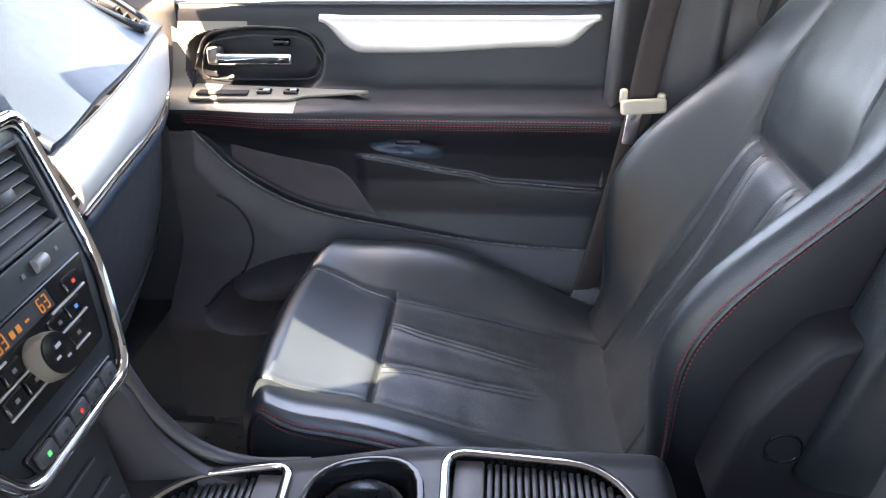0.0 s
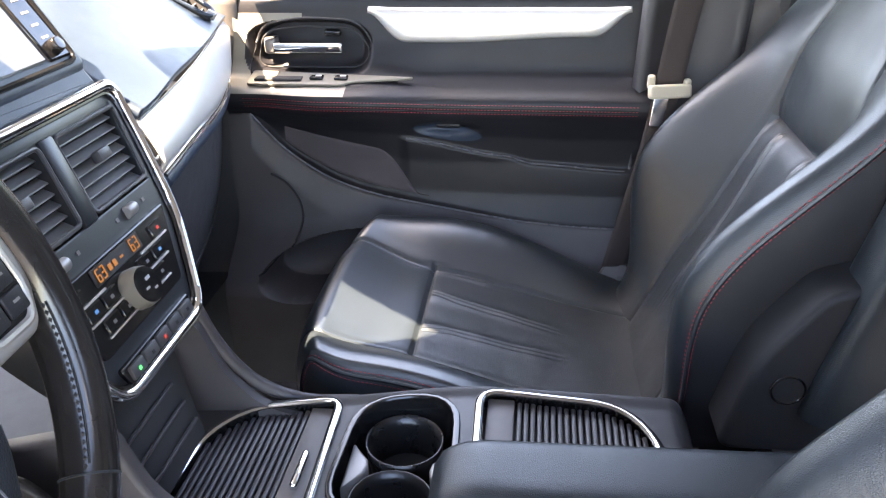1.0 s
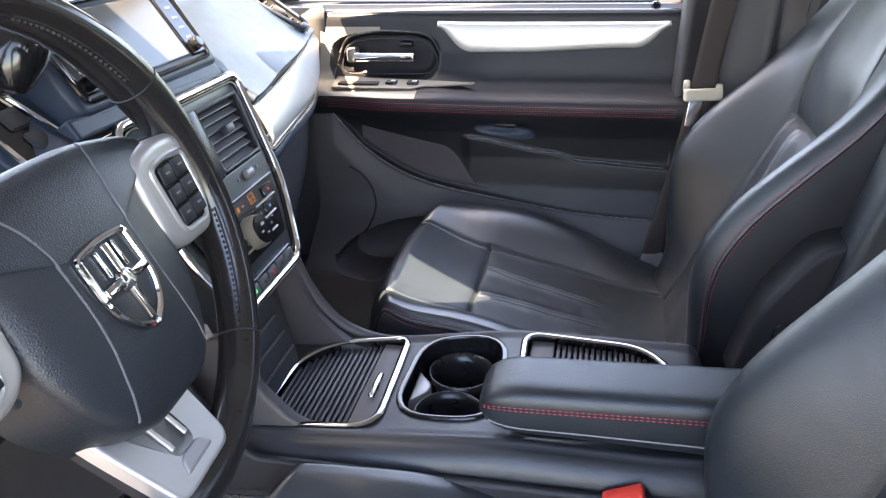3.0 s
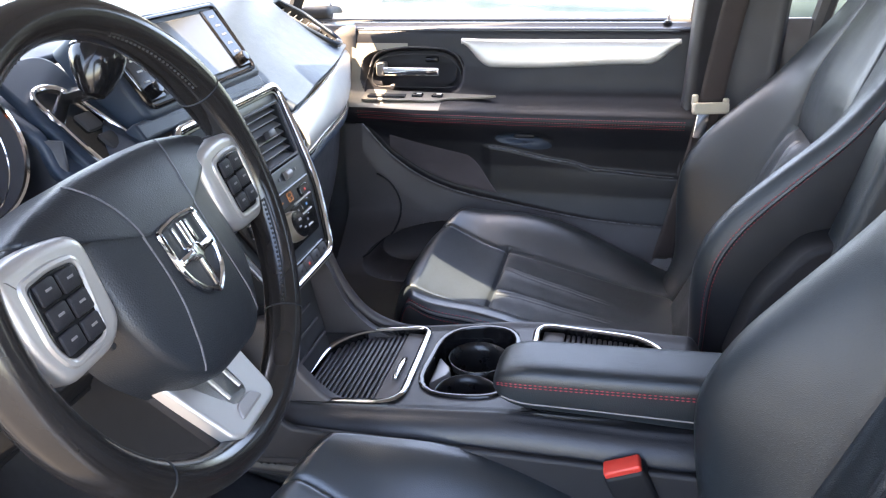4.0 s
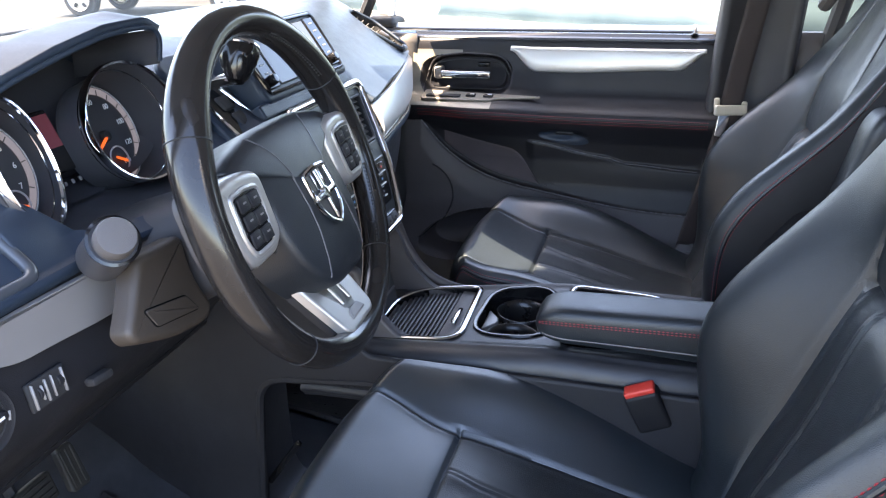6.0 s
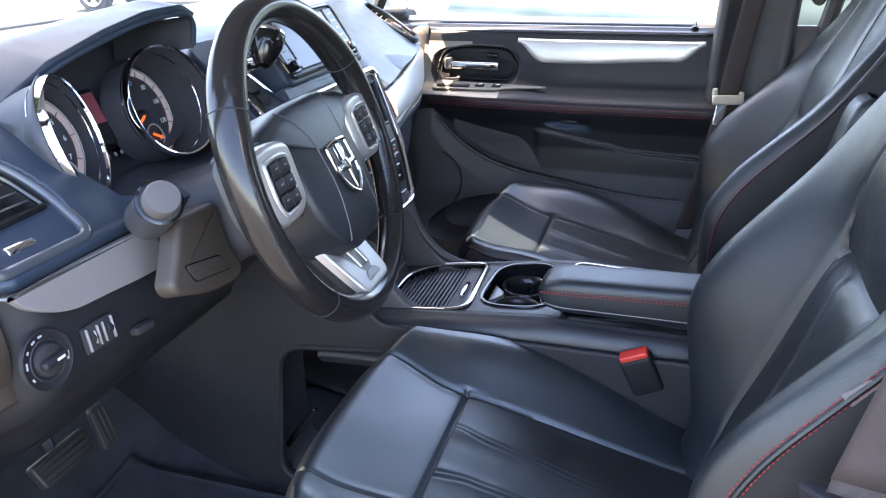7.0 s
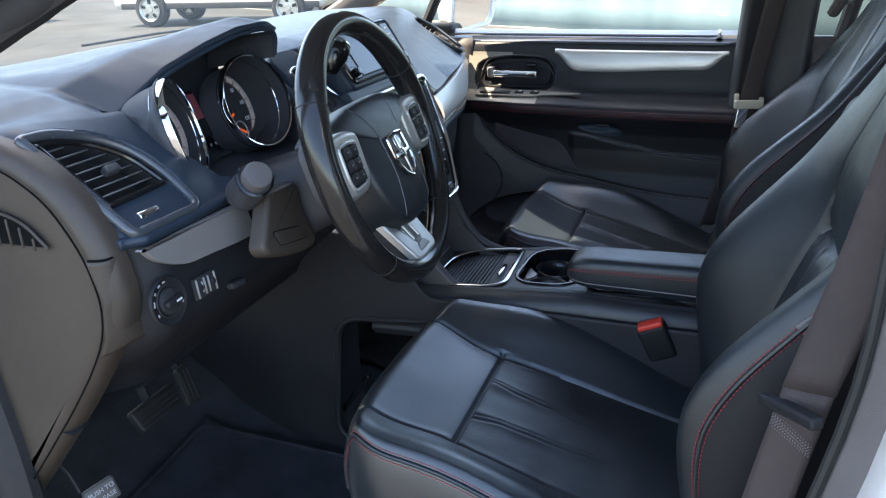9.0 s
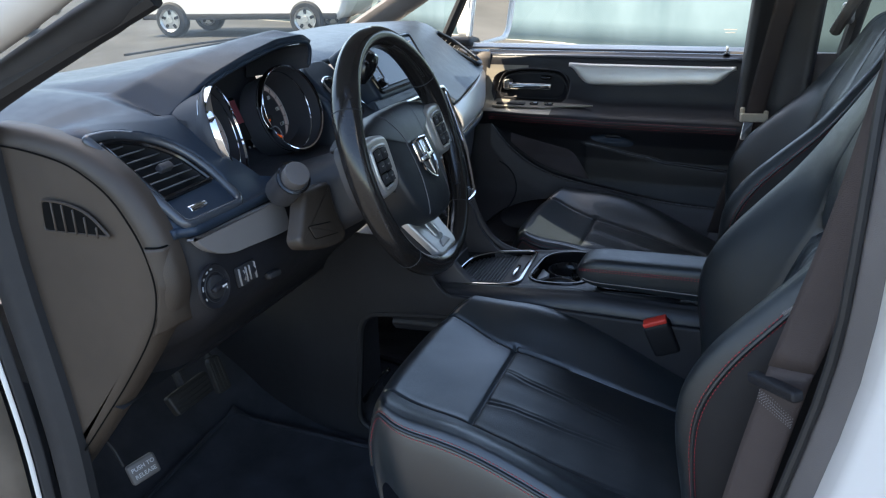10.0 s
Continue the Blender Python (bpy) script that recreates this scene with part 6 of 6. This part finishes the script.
rm = axes(WC, (-0.056, 1, 0), (-math.sin(WT), 0, math.cos(WT)))
wm = rm @ Matrix.Translation((0.004, -0.006, 0.0))
colm = thing("steering_column", (-0.25, -0.40, 0.70), "dark plastic steering column shroud with ignition switch", "steering column")


def shroud(s, t):
    a = 2 * math.pi * s
    w, h = 0.060 + 0.022 * t, 0.052 + 0.020 * t
    c, d = math.cos(a), math.sin(a)
    return wm @ Vector((w * math.copysign(abs(c) ** 0.6, c), -0.014 - 0.02 * t + h * math.copysign(abs(d) ** 0.6, d), -0.055 - 0.19 * t))


part("shroud", grid(shroud, lin(0, 1, 49)[:-1], lin(0, 1, 16), True), PLASTIC, colm)
lowm = axes((-0.225, -0.520, 0.690), (0, 1, 0), (-0.25, 0, 0.97))
COVER = rounded([(-0.0233, 0.049), (0.048, 0.046), (0.042, 0.0), (0.0555, -0.039), (0.041, -0.051), (-0.010, -0.045), (-0.066, -0.024), (-0.072, -0.010), (-0.0535, 0.010)], [0.01, 0.01, 0.02, 0.01, 0.01, 0.03, 0.01, 0.008, 0.02])
cover = part("lower_cover", plate(COVER, 0.024, 0.008, 4), CAPP, colm, "warm charcoal lower cover of the column", m=lowm @ Matrix.Translation((0, 0, -0.022)))
LID = rounded([(-0.0437, 0.0002), (0.0165, -0.0116), (0.0287, -0.032), (-0.0356, -0.0208)], 0.004)
part("cover_lid", plate(LID, 0.004, 0.001), CAPP, cover, m=lowm)
part("lid_seam", tube([(p[0], p[1], 0.0022) for p in LID], 0.0012, 6, True), HOLE, cover, m=lowm)
im = axes((-0.238, -0.570, 0.762), (0.55, 0.83, 0), (-0.45, 0.2, 0.75))
ig = part("ignition_switch", turned([(0.0, -0.05), (0.024, -0.05), (0.0225, 0.0), (0.0215, 0.006), (0.0, 0.006)], 32), PLASTIC, colm, m=im)
part("ignition_knob", turned([(0.0, 0.006), (0.0185, 0.006), (0.0185, 0.022), (0.017, 0.025), (0.0, 0.026)], 32), GREYP, ig, m=im)
part("ignition_ring", turned([(0.024, 0.004), (0.0245, 0.008), (0.0215, 0.009)], 32), GLOSS, ig, m=im)

PADSKIN = surface("airbag pad vinyl", (0.015, 0.018, 0.022), 0.38, spec=0.5, grain=0.35, grain_scale=480, kind="pores", vary=0.12)
WHEELSKIN = surface("worn wheel leather", (0.015, 0.0135, 0.013), 0.17, grain=0.03, grain_scale=500, kind="pores", vary=0.25, blot=14, rough_var=0.07)
whl = thing("steering_wheel", WC, "black leather steering wheel with silver spokes and a chrome badge", "steering wheel")


def rim_pt(s, t):
    """s round the grip, t round the wheel."""
    a, b = 2 * math.pi * s, 2 * math.pi * t
    fat = 0.0172 + 0.0026 * (bell((t * 4) % 4 - 0.36, 0, 0.22) + bell((t * 4) % 4 - 1.64, 0, 0.22)) - 0.0006 * bell((t * 4) % 4 - 3.0, 0, 0.5)
    rr = WR + fat * 0.95 * math.cos(a)
    return rm @ Vector((rr * math.cos(b), rr * math.sin(b), fat * 1.08 * math.sin(a)))


rimo = part("rim", grid(rim_pt, lin(0, 1, 33)[:-1], lin(0, 1, 161), True), WHEELSKIN, whl, "black leather wheel rim, polished by use")
for deg in (31, 150, 227, 315):
    t = deg / 360
    part("rim_seam", tube([rim_pt(s, t) for s in lin(0, 1, 33)[:-1]], 0.0008, 6, True), PADSKIN, rimo)
for d0, d1 in ((36, 72), (108, 144), (-8, -43), (188, 223)):
    part("rim_lacing", stitches([rim_pt(0.42, (d0 + (d1 - d0) * k) / 360) for k in lin(0, 1, 30)], 0.0017, 0.8, 0.0048, lift=tuple(rm.col[2].xyz)), RUBBER, rimo)
    part("rim_lacing", tube([rim_pt(0.40, (d0 + (d1 - d0) * k) / 360) for k in lin(0, 1, 30)], 0.0009, 5), RUBBER, rimo)
# hub pad: broad shoulders over the spokes, tapering to its foot, leaning back at the top
hm = rm @ Matrix.Translation((0.009, -0.002, 0.0)) @ Matrix.Rotation(radians(-8.5), 4, "X")
HALF = [(0.0, 0.079), (0.055, 0.078), (0.108, 0.068), (0.134, 0.058), (0.122, 0.048), (0.094, 0.044), (0.088, 0.010), (0.090, -0.030), (0.082, -0.062), (0.058, -0.096), (0.034, -0.110)]
HUB = rounded(HALF + [(-x, y) for x, y in HALF[::-1][:-1]], [0.05, 0.04, 0.03, 0.008, 0.02, 0.02, 0.04, 0.03, 0.03, 0.03, 0.03] + [0.03, 0.03, 0.03, 0.03, 0.04, 0.02, 0.02, 0.008, 0.03, 0.04])
PAD_RINGS = ((1.0, -0.055), (1.0, -0.012), (0.992, -0.004), (0.972, 0.0015), (0.93, 0.005), (0.80, 0.010), (0.60, 0.0145), (0.35, 0.0175), (0.12, 0.0185))


def pad_part(outline, z0, z1, dome):
    bm = bmesh.new()
    n = len(outline)
    rings = []
    for k, (sc, z) in enumerate(((1.0, z0), (1.0, z1 - 0.010), (0.985, z1 - 0.004), (0.94, z1), (0.75, z1 + dome * 0.45), (0.45, z1 + dome * 0.85), (0.15, z1 + dome))):
        rings.append([bm.verts.new((p[0] * sc, p[1] * sc, z)) for p in outline])
    for a, b in zip(rings, rings[1:]):
        for i in range(n):
            bm.faces.new((a[i], a[(i + 1) % n], b[(i + 1) % n], b[i]))
    bm.faces.new(rings[-1])
    bm.faces.new(rings[0][::-1])
    return bm


def hub_share(x, y):
    """How far out on the pad a point lies: 0 at its middle, 1 on its outline."""
    lo, hi = 0.0, 3.0
    for _ in range(24):
        k = (lo + hi) / 2
        if inside((x * k, y * k), HUB):
            lo = k
        else:
            hi = k
    return 1 / max(lo, 1e-3)


def hub_pt(x, y, lift=0.0):
    z = interp(hub_share(x, y), [k for k, _ in PAD_RINGS[::-1]], [v for _, v in PAD_RINGS[::-1]])
    return hm @ Vector((x, y, z + lift))


pb = bmesh.new()
prings = [[pb.verts.new((p[0] * sc, p[1] * sc, z)) for p in HUB] for sc, z in PAD_RINGS]
for a, b in zip(prings, prings[1:]):
    for i in range(len(HUB)):
        pb.faces.new((a[i], a[(i + 1) % len(HUB)], b[(i + 1) % len(HUB)], b[i]))
pb.faces.new(prings[-1])
bmesh.ops.recalc_face_normals(pb, faces=pb.faces)
hub = part("hub_pad", pb, PADSKIN, whl, "grained black airbag pad", m=hm.copy(), sharp=60)
for side in (-1, 1):
    line = spline([(side * 0.062, 0.074, 0), (side * 0.048, 0.050, 0), (side * 0.040, 0.020, 0), (side * 0.040, -0.030, 0), (side * 0.046, -0.070, 0), (side * 0.050, -0.094, 0)], 40)
    part("pad_crease", tube([hub_pt(p.x, p.y, -0.0002) for p in line], 0.0011, 6), LIP, hub)
# badge: shield outline with a plain cross
bmx = hm @ Matrix.Translation((-0.002, -0.018, 0.0205))
SHD = rounded([(-0.027, 0.030), (0.0, 0.033), (0.027, 0.030), (0.027, -0.008), (0.016, -0.025), (0.0, -0.034), (-0.016, -0.025), (-0.027, -0.008)], [0.004, 0.01, 0.004, 0.01, 0.008, 0.004, 0.008, 0.01])
bg = part("badge", tube([(p[0], p[1], 0.0) for p in SHD], 0.0026, 8, True), CHROME, whl, "chrome shield badge with a plain cross", m=bmx)
part("badge_field", plate([(p[0], p[1]) for p in SHD], 0.005), PADSKIN, bg, m=bmx @ Matrix.Translation((0, 0, -0.006)))
cross = box(0.0075, 0.058, 0.0045, 0.0020, 2, (0, 0.0, 0.001))
both(cross, box(0.050, 0.0075, 0.005, 0.0020, 2, (0, 0.002, 0.0012)))
both(cross, rod(0.0085, 0.0070, 0.0050, 16, 0.001, (0, 0.002, -0.001)))
part("badge_cross", cross, CHROME, bg, m=bmx)
for x in (-0.010, 0.010):
    part("badge_bar", box(0.0030, 0.020, 0.003, 0.001, 1, (x, 0.018, 0.0005)), CHROME, bg, m=bmx)
# side spokes: a silver casing that slopes up to a raised frame round the buttons
for side in (-1, 1):
    sm = rm @ Matrix.Translation((0.004, 0.004, 0.0))
    arm = rounded([(side * 0.076, 0.044), (side * 0.128, 0.050), (side * 0.170, 0.046), (side * 0.172, -0.014), (side * 0.158, -0.044), (side * 0.100, -0.044), (side * 0.078, -0.030)], 0.016)
    part("spoke_core", plate(arm, 0.030, 0.006), PLASTIC, whl, m=sm @ Matrix.Translation((0, 0, -0.036)))
    tri = rounded([(side * 0.083, 0.040), (side * 0.125, 0.048), (side * 0.166, 0.044), (side * 0.168, -0.008), (side * 0.152, -0.040), (side * 0.104, -0.039), (side * 0.086, -0.026)], [0.016, 0.02, 0.008, 0.016, 0.010, 0.020, 0.016])
    sp = part("silver_spoke", plate(tri, 0.020, 0.008, 4), WHEELSILV, whl, "satin silver spoke trim", m=sm @ Matrix.Translation((0, 0, -0.010)))
    frm = rounded([(side * 0.101, 0.028), (side * 0.125, 0.032), (side * 0.152, 0.030), (side * 0.154, -0.012), (side * 0.146, -0.029), (side * 0.108, -0.028)], [0.008, 0.01, 0.006, 0.01, 0.006, 0.010])
    part("spoke_bevel", tube([(p[0], p[1], 0.0095) for p in frm], 0.0030, 8, True), WHEELSILV, sp, m=sm)
    kp = rounded([(side * 0.104, 0.026), (side * 0.126, 0.029), (side * 0.149, 0.027), (side * 0.151, -0.012), (side * 0.144, -0.026), (side * 0.110, -0.025)], 0.006)
    part("button_well", plate(kp, 0.0020, 0.0005), GLOSS, sp, m=sm @ Matrix.Translation((0, 0, 0.0095)))
    for i in range(3):
        for j in range(2):
            q = (side * (0.1165 + 0.0205 * j + 0.0008 * i), 0.0185 - 0.0170 * i + 0.001 * j)
            part("button", box(0.0180, 0.0148, 0.0035, 0.0018, 2, (q[0], q[1], 0.0125)), DARKP, sp, m=sm)
            part("button_mark", box(0.0055, 0.0016, 0.0005, at=(q[0], q[1] + 0.001, 0.0145)), GREYTHREAD, sp, m=sm)
    part("screw_cap", rod(0.0035, 0.003, 0.003, 12, 0.0008, (side * 0.096, -0.041, -0.004)), MATTE, whl, m=sm.copy())
# lower spoke: a silver fork that rises from behind the pad up on to the rim
fm = rm @ Matrix.Translation((0.0, -0.094, -0.021)) @ Matrix.Rotation(radians(-26), 4, "X")
fork = rounded([(-0.052, 0.022), (-0.014, 0.022), (-0.0095, -0.054), (0.0095, -0.054), (0.014, 0.022), (0.052, 0.022), (0.050, -0.010), (0.040, -0.072), (0.032, -0.080), (-0.032, -0.080), (-0.040, -0.072), (-0.050, -0.010)], [0.003, 0.004, 0.006, 0.006, 0.004, 0.003, 0.03, 0.008, 0.008, 0.008, 0.008, 0.03])
fk = part("lower_spoke", plate(fork, 0.012, 0.004, 3), WHEELSILV, whl, "satin silver lower spoke with a slot", m=fm @ Matrix.Translation((0, 0, -0.012)))
part("spoke_core", plate(rounded([(-0.050, 0.03), (0.050, 0.03), (0.038, -0.078), (-0.038, -0.078)], 0.01), 0.010, 0.003), DARKP, fk, m=fm @ Matrix.Translation((0, 0, -0.024)))
for side in (-1, 1):
    part("spoke_ridge", tube([(side * 0.0105, 0.015, 0.0), (side * 0.0098, -0.050, 0.0)], 0.0022, 8), WHEELSILV, fk, m=fm)
part("spoke_dish", plate(rounded([(-0.012, -0.058), (0.012, -0.058), (0.020, -0.070), (-0.020, -0.070)], 0.005), 0.003, 0.0015), SILVERD, fk, m=fm @ Matrix.Translation((0, 0, -0.001)))

# ---- pedals ----
pd = thing("brake_pedal", (-0.66, -0.39, 0.2), "wide ribbed rubber brake pedal on its arm", "pedal", "pedals")
pmx = axes((-0.612, -0.432, 0.258), (0.02, 1, 0.0), (-0.45, 0.08, 0.9))
part("pedal_pad", plate(rounded([(-0.052, -0.022), (0.050, -0.022), (0.056, 0.022), (-0.058, 0.022)], 0.008), 0.014, 0.004), PEDAL, pd, m=pmx)
for i in range(4):
    part("rib", box(0.092, 0.003, 0.003, 0.001, 1, (0.0, -0.014 + 0.0095 * i, 0.0145)), PEDAL, pd, m=pmx)
part("pedal_arm", tube([pmx @ Vector((0.0, 0.02, -0.005)), (-0.67, -0.42, 0.36), (-0.70, -0.42, 0.48)], 0.009, 8), MATTE, pd)
pa = thing("accelerator_pedal", (-0.66, -0.30, 0.2), "narrow ribbed accelerator pedal", "pedal", "pedals")
pax = axes((-0.640, -0.312, 0.232), (0.10, 1, 0.0), (-0.30, -0.10, 0.9))
part("pedal_pad", plate(rounded([(-0.019, -0.040), (0.019, -0.040), (0.016, 0.040), (-0.016, 0.040)], 0.010), 0.012, 0.003), PEDAL, pa, m=pax)
for i in range(3):
    part("rib", box(0.004, 0.066, 0.004, 0.001, 1, (-0.010 + 0.010 * i, 0, 0.012)), PEDAL, pa, m=pax)
part("pedal_arm", tube([pax @ Vector((0.0, 0.04, -0.005)), (-0.72, -0.30, 0.36), (-0.74, -0.30, 0.48)], 0.008, 8), MATTE, pa)

# parking brake release tag
tg_ = thing("release_tag", (-0.53, -0.63, 0.25), "grey plastic release handle lettered push to release", "handle")
tgm = axes((-0.522, -0.660, 0.266), (0.32, 0.90, 0.10), (-0.35, 0.05, 0.9))
part("tag_plate", box(0.050, 0.036, 0.014, 0.005, 3), GREYP, tg_, m=tgm)
part("tag_cable", tube(spline([tgm @ Vector((-0.025, 0.02, 0)), (-0.565, -0.680, 0.32), (-0.60, -0.69, 0.345)], 12), 0.0028, 8), RUBBER, tg_)
for k, word in enumerate(("PUSH TO", "RELEASE")):
    lettering(word, 0.0100, tgm @ Matrix.Translation((0, 0.0065 - 0.013 * k, 0.0073)), DIALGREY, tg_)

# ---- mirror outside the passenger door ----
mr = thing("wing_mirror", (-0.50, 0.98, 0.80), "white wing mirror housing outside the passenger window", "mirror")
mm = axes((-0.440, 0.985, 0.880), (0.30, 0.95, 0), (0.10, 0, 1))
MO = rounded([(-0.115, -0.085), (0.10, -0.080), (0.115, 0.07), (-0.10, 0.085)], 0.045)
part("housing", pad_part([(p[0] * 1.1, p[1] * 1.12) for p in MO], 0.0, 0.05, 0.05), BODY, mr, m=mm @ Matrix.Rotation(math.pi, 4, "Y") @ Matrix.Translation((0, 0, 0.004)))
part("mirror_glass", plate(MO, 0.004, 0.001), MIRROR, mr, m=mm @ Matrix.Rotation(radians(3), 4, "Y"))
part("mirror_seal", tube([(p[0] * 1.05, p[1] * 1.06, 0.0) for p in MO], 0.008, 8, True), BODY, mr, m=mm)
part("mirror_foot", box(0.08, 0.12, 0.035, 0.015, 3, (-0.50, 0.90, 0.80)), RUBBER, mr)

# ---- outside ----
GZ = -0.42
tagged(part("ground", grid(lambda u, v: (u, v, GZ), [-400, -60, -20, -8, 0, 8, 20, 60, 400], [-400, -60, -20, -8, 0, 8, 20, 60, 400]), ASPHALT), "dark grey asphalt of a parking lot", "ground", kind="structure")


def wall_paint():
    m, n, l, b = nodes_of("painted block wall")
    pos = n.new("ShaderNodeTexCoord")
    mp = n.new("ShaderNodeMapping")
    mp.inputs["Scale"].default_value = (1.0, 1.0, 0.55)
    l.new(pos.outputs["Object"], mp.inputs["Vector"])
    a = n.new("ShaderNodeTexNoise")
    a.inputs["Scale"].default_value, a.inputs["Detail"].default_value = 1.1, 10
    l.new(mp.outputs[0], a.inputs["Vector"])
    r = n.new("ShaderNodeValToRGB")
    r.color_ramp.elements[0].position, r.color_ramp.elements[0].color = 0.36, (0.105, 0.160, 0.182, 1)
    r.color_ramp.elements[1].position, r.color_ramp.elements[1].color = 0.62, (0.165, 0.232, 0.255, 1)
    l.new(a.outputs["Fac"], r.inputs["Fac"])
    l.new(r.outputs[0], b.inputs["Base Color"])
    b.inputs["Roughness"].default_value = 0.8
    return m


wl = part("boundary_wall", grid(lambda u, v: (u, 11.25 - 0.49 * u + 0.02 * math.sin(u * 2), GZ + v), lin(-14, 9, 60), lin(-0.1, 3.4, 8)), wall_paint(), None, thick=-0.2)
tagged(wl, "weathered pale blue-white painted wall beyond the window", "wall", kind="structure")
tagged(part("wall_rubble", grid(lambda u, v: (u, 11.22 - 0.49 * u - 0.28 * v, GZ + 0.10 * (1 - v) ** 2 * (0.5 + noise.noise((u * 3, 0, v)) ) + 0.004), lin(-13, 9, 120), lin(0, 1, 5)), surface("crumbled concrete", (0.30, 0.28, 0.25), 0.9, grain=1, grain_scale=40, vary=0.4, blot=4)), "crumbled pale strip along the foot of the wall", "rubble", kind="stuff")


def parked_van(x, y, turn, label, mat):
    ob = thing("parked_van", (x, y, GZ), label, "van", "parked vehicles")
    m = Matrix.Translation((x, y, GZ)) @ Matrix.Rotation(turn, 4, "Z")
    prof = rounded([(-2.4, 0.35), (2.3, 0.35), (2.45, 0.75), (2.3, 1.05), (1.3, 1.2), (0.75, 1.85), (-2.2, 1.95), (-2.45, 1.6)], 0.15)
    part("body", plate(prof, 1.8, 0.12, 4), mat, ob, m=m @ Matrix.Translation((0, 0.9, 0)) @ Matrix.Rotation(radians(90), 4, "X"))
    for sx in (-1.5, 1.55):
        for sy in (-0.86, 0.68):
            w = part("wheel", turned([(0.0, 0.0), (0.22, 0.0), (0.33, 0.0), (0.36, 0.04), (0.36, 0.17), (0.32, 0.21), (0.24, 0.21), (0.0, 0.20)], 32), TYRE, ob, m=m @ Matrix.Translation((sx, sy + 0.10, 0.36)) @ Matrix.Rotation(radians(90), 4, "X"))
            part("wheel_rim", turned([(0.0, 0.02), (0.06, 0.02), (0.07, 0.0), (0.20, -0.004), (0.235, 0.03)], 24), ALLOY, w, m=m @ Matrix.Translation((sx, sy + 0.10 - 0.212, 0.36)) @ Matrix.Rotation(radians(90), 4, "X"))
            for k in range(5):
                part("rim_hole", box(0.06, 0.09, 0.01, 0.02, 2, (0, 0.15, 0)), MATTE, w, m=m @ Matrix.Translation((sx, sy - 0.112, 0.36)) @ Matrix.Rotation(radians(90), 4, "X") @ Matrix.Rotation(k * 1.2566, 4, "Z"))
    for x0, x1 in ((-2.1, -1.0), (-0.9, 0.2), (0.28, 0.95)):
        part("side_window", plate(rounded([(x0, 1.2), (x1 + (0.15 if x1 > 0.5 else 0), 1.2), (x1 - 0.05 - (0.25 if x1 > 0.5 else 0), 1.72), (x0 + 0.05, 1.76)], 0.06), 0.03, 0.01), GLOSS, ob, m=m @ Matrix.Translation((0, -0.885, 0)) @ Matrix.Rotation(radians(90), 4, "X"))
    part("side_trim", box(4.4, 0.04, 0.12, 0.02, 2, (0, -0.90, 0.42)), MATTE, ob, m=m)
    return ob


parked_van(-9.75, 13.3, radians(8), "white parked van on the lot beyond the windscreen", BODY)
parked_van(-17.5, 12.0, radians(12), "dark grey parked car farther off on the lot", surface("dark car paint", (0.05, 0.05, 0.055), 0.2, vary=0.05, coat=0.5))


# unseen tree added ahead of the car, shading the driver's half of the screen
def leaf_mat():
    m = surface("leaf", (0.055, 0.085, 0.025), 0.6, vary=0.3, blot=30)
    return m


shade_tree = thing("tree", (-2.6, -2.7, GZ), "unseen leafy tree added ahead of the car for shade", "tree")
part("trunk", tube(spline([(-2.6, -2.7, GZ), (-2.6, -2.7, 1.0), (-2.4, -2.45, 2.2), (-2.1, -2.05, 3.0)], 20), lambda k: 0.13 - 0.07 * k, 12), surface("bark", (0.16, 0.13, 0.10), 0.9, grain=1, grain_scale=40, vary=0.3), shade_tree)
rng = random.Random(5)
TOP = Vector((-1.45, -1.58, 3.15))
lim = bmesh.new()
for i in range(9):
    e = TOP + Vector((rng.uniform(-0.7, 0.7), rng.uniform(-0.6, 0.6), rng.uniform(-0.1, 0.4)))
    both(lim, tube(spline([(-2.2, -2.2, 2.85), Vector((-1.9, -1.9, 3.1)).lerp(e, 0.3), e], 8), lambda k: 0.03 * (1 - k) + 0.006, 6))
part("limbs", lim, surface("twig", (0.15, 0.12, 0.09), 0.9), shade_tree)
lv = bmesh.new()
for i in range(14000):
    while True:
        p = Vector((rng.uniform(-1, 1), rng.uniform(-1, 1), rng.uniform(-1, 1)))
        if p.length < 1:
            break
    c = TOP + Vector((p.x * 1.10, p.y * 0.78, p.z * 0.38))
    q = Euler((rng.uniform(-1, 1), rng.uniform(-1, 1), rng.uniform(0, 6.3))).to_matrix()
    L = rng.uniform(0.035, 0.06)
    lv.faces.new([lv.verts.new(c + q @ Vector(w)) for w in ((-L, 0, 0), (0, -L * 0.45, 0.006), (L, 0, 0), (0, L * 0.45, 0.006))])
tagged(part("crown", lv, leaf_mat(), shade_tree), kind="stuff")
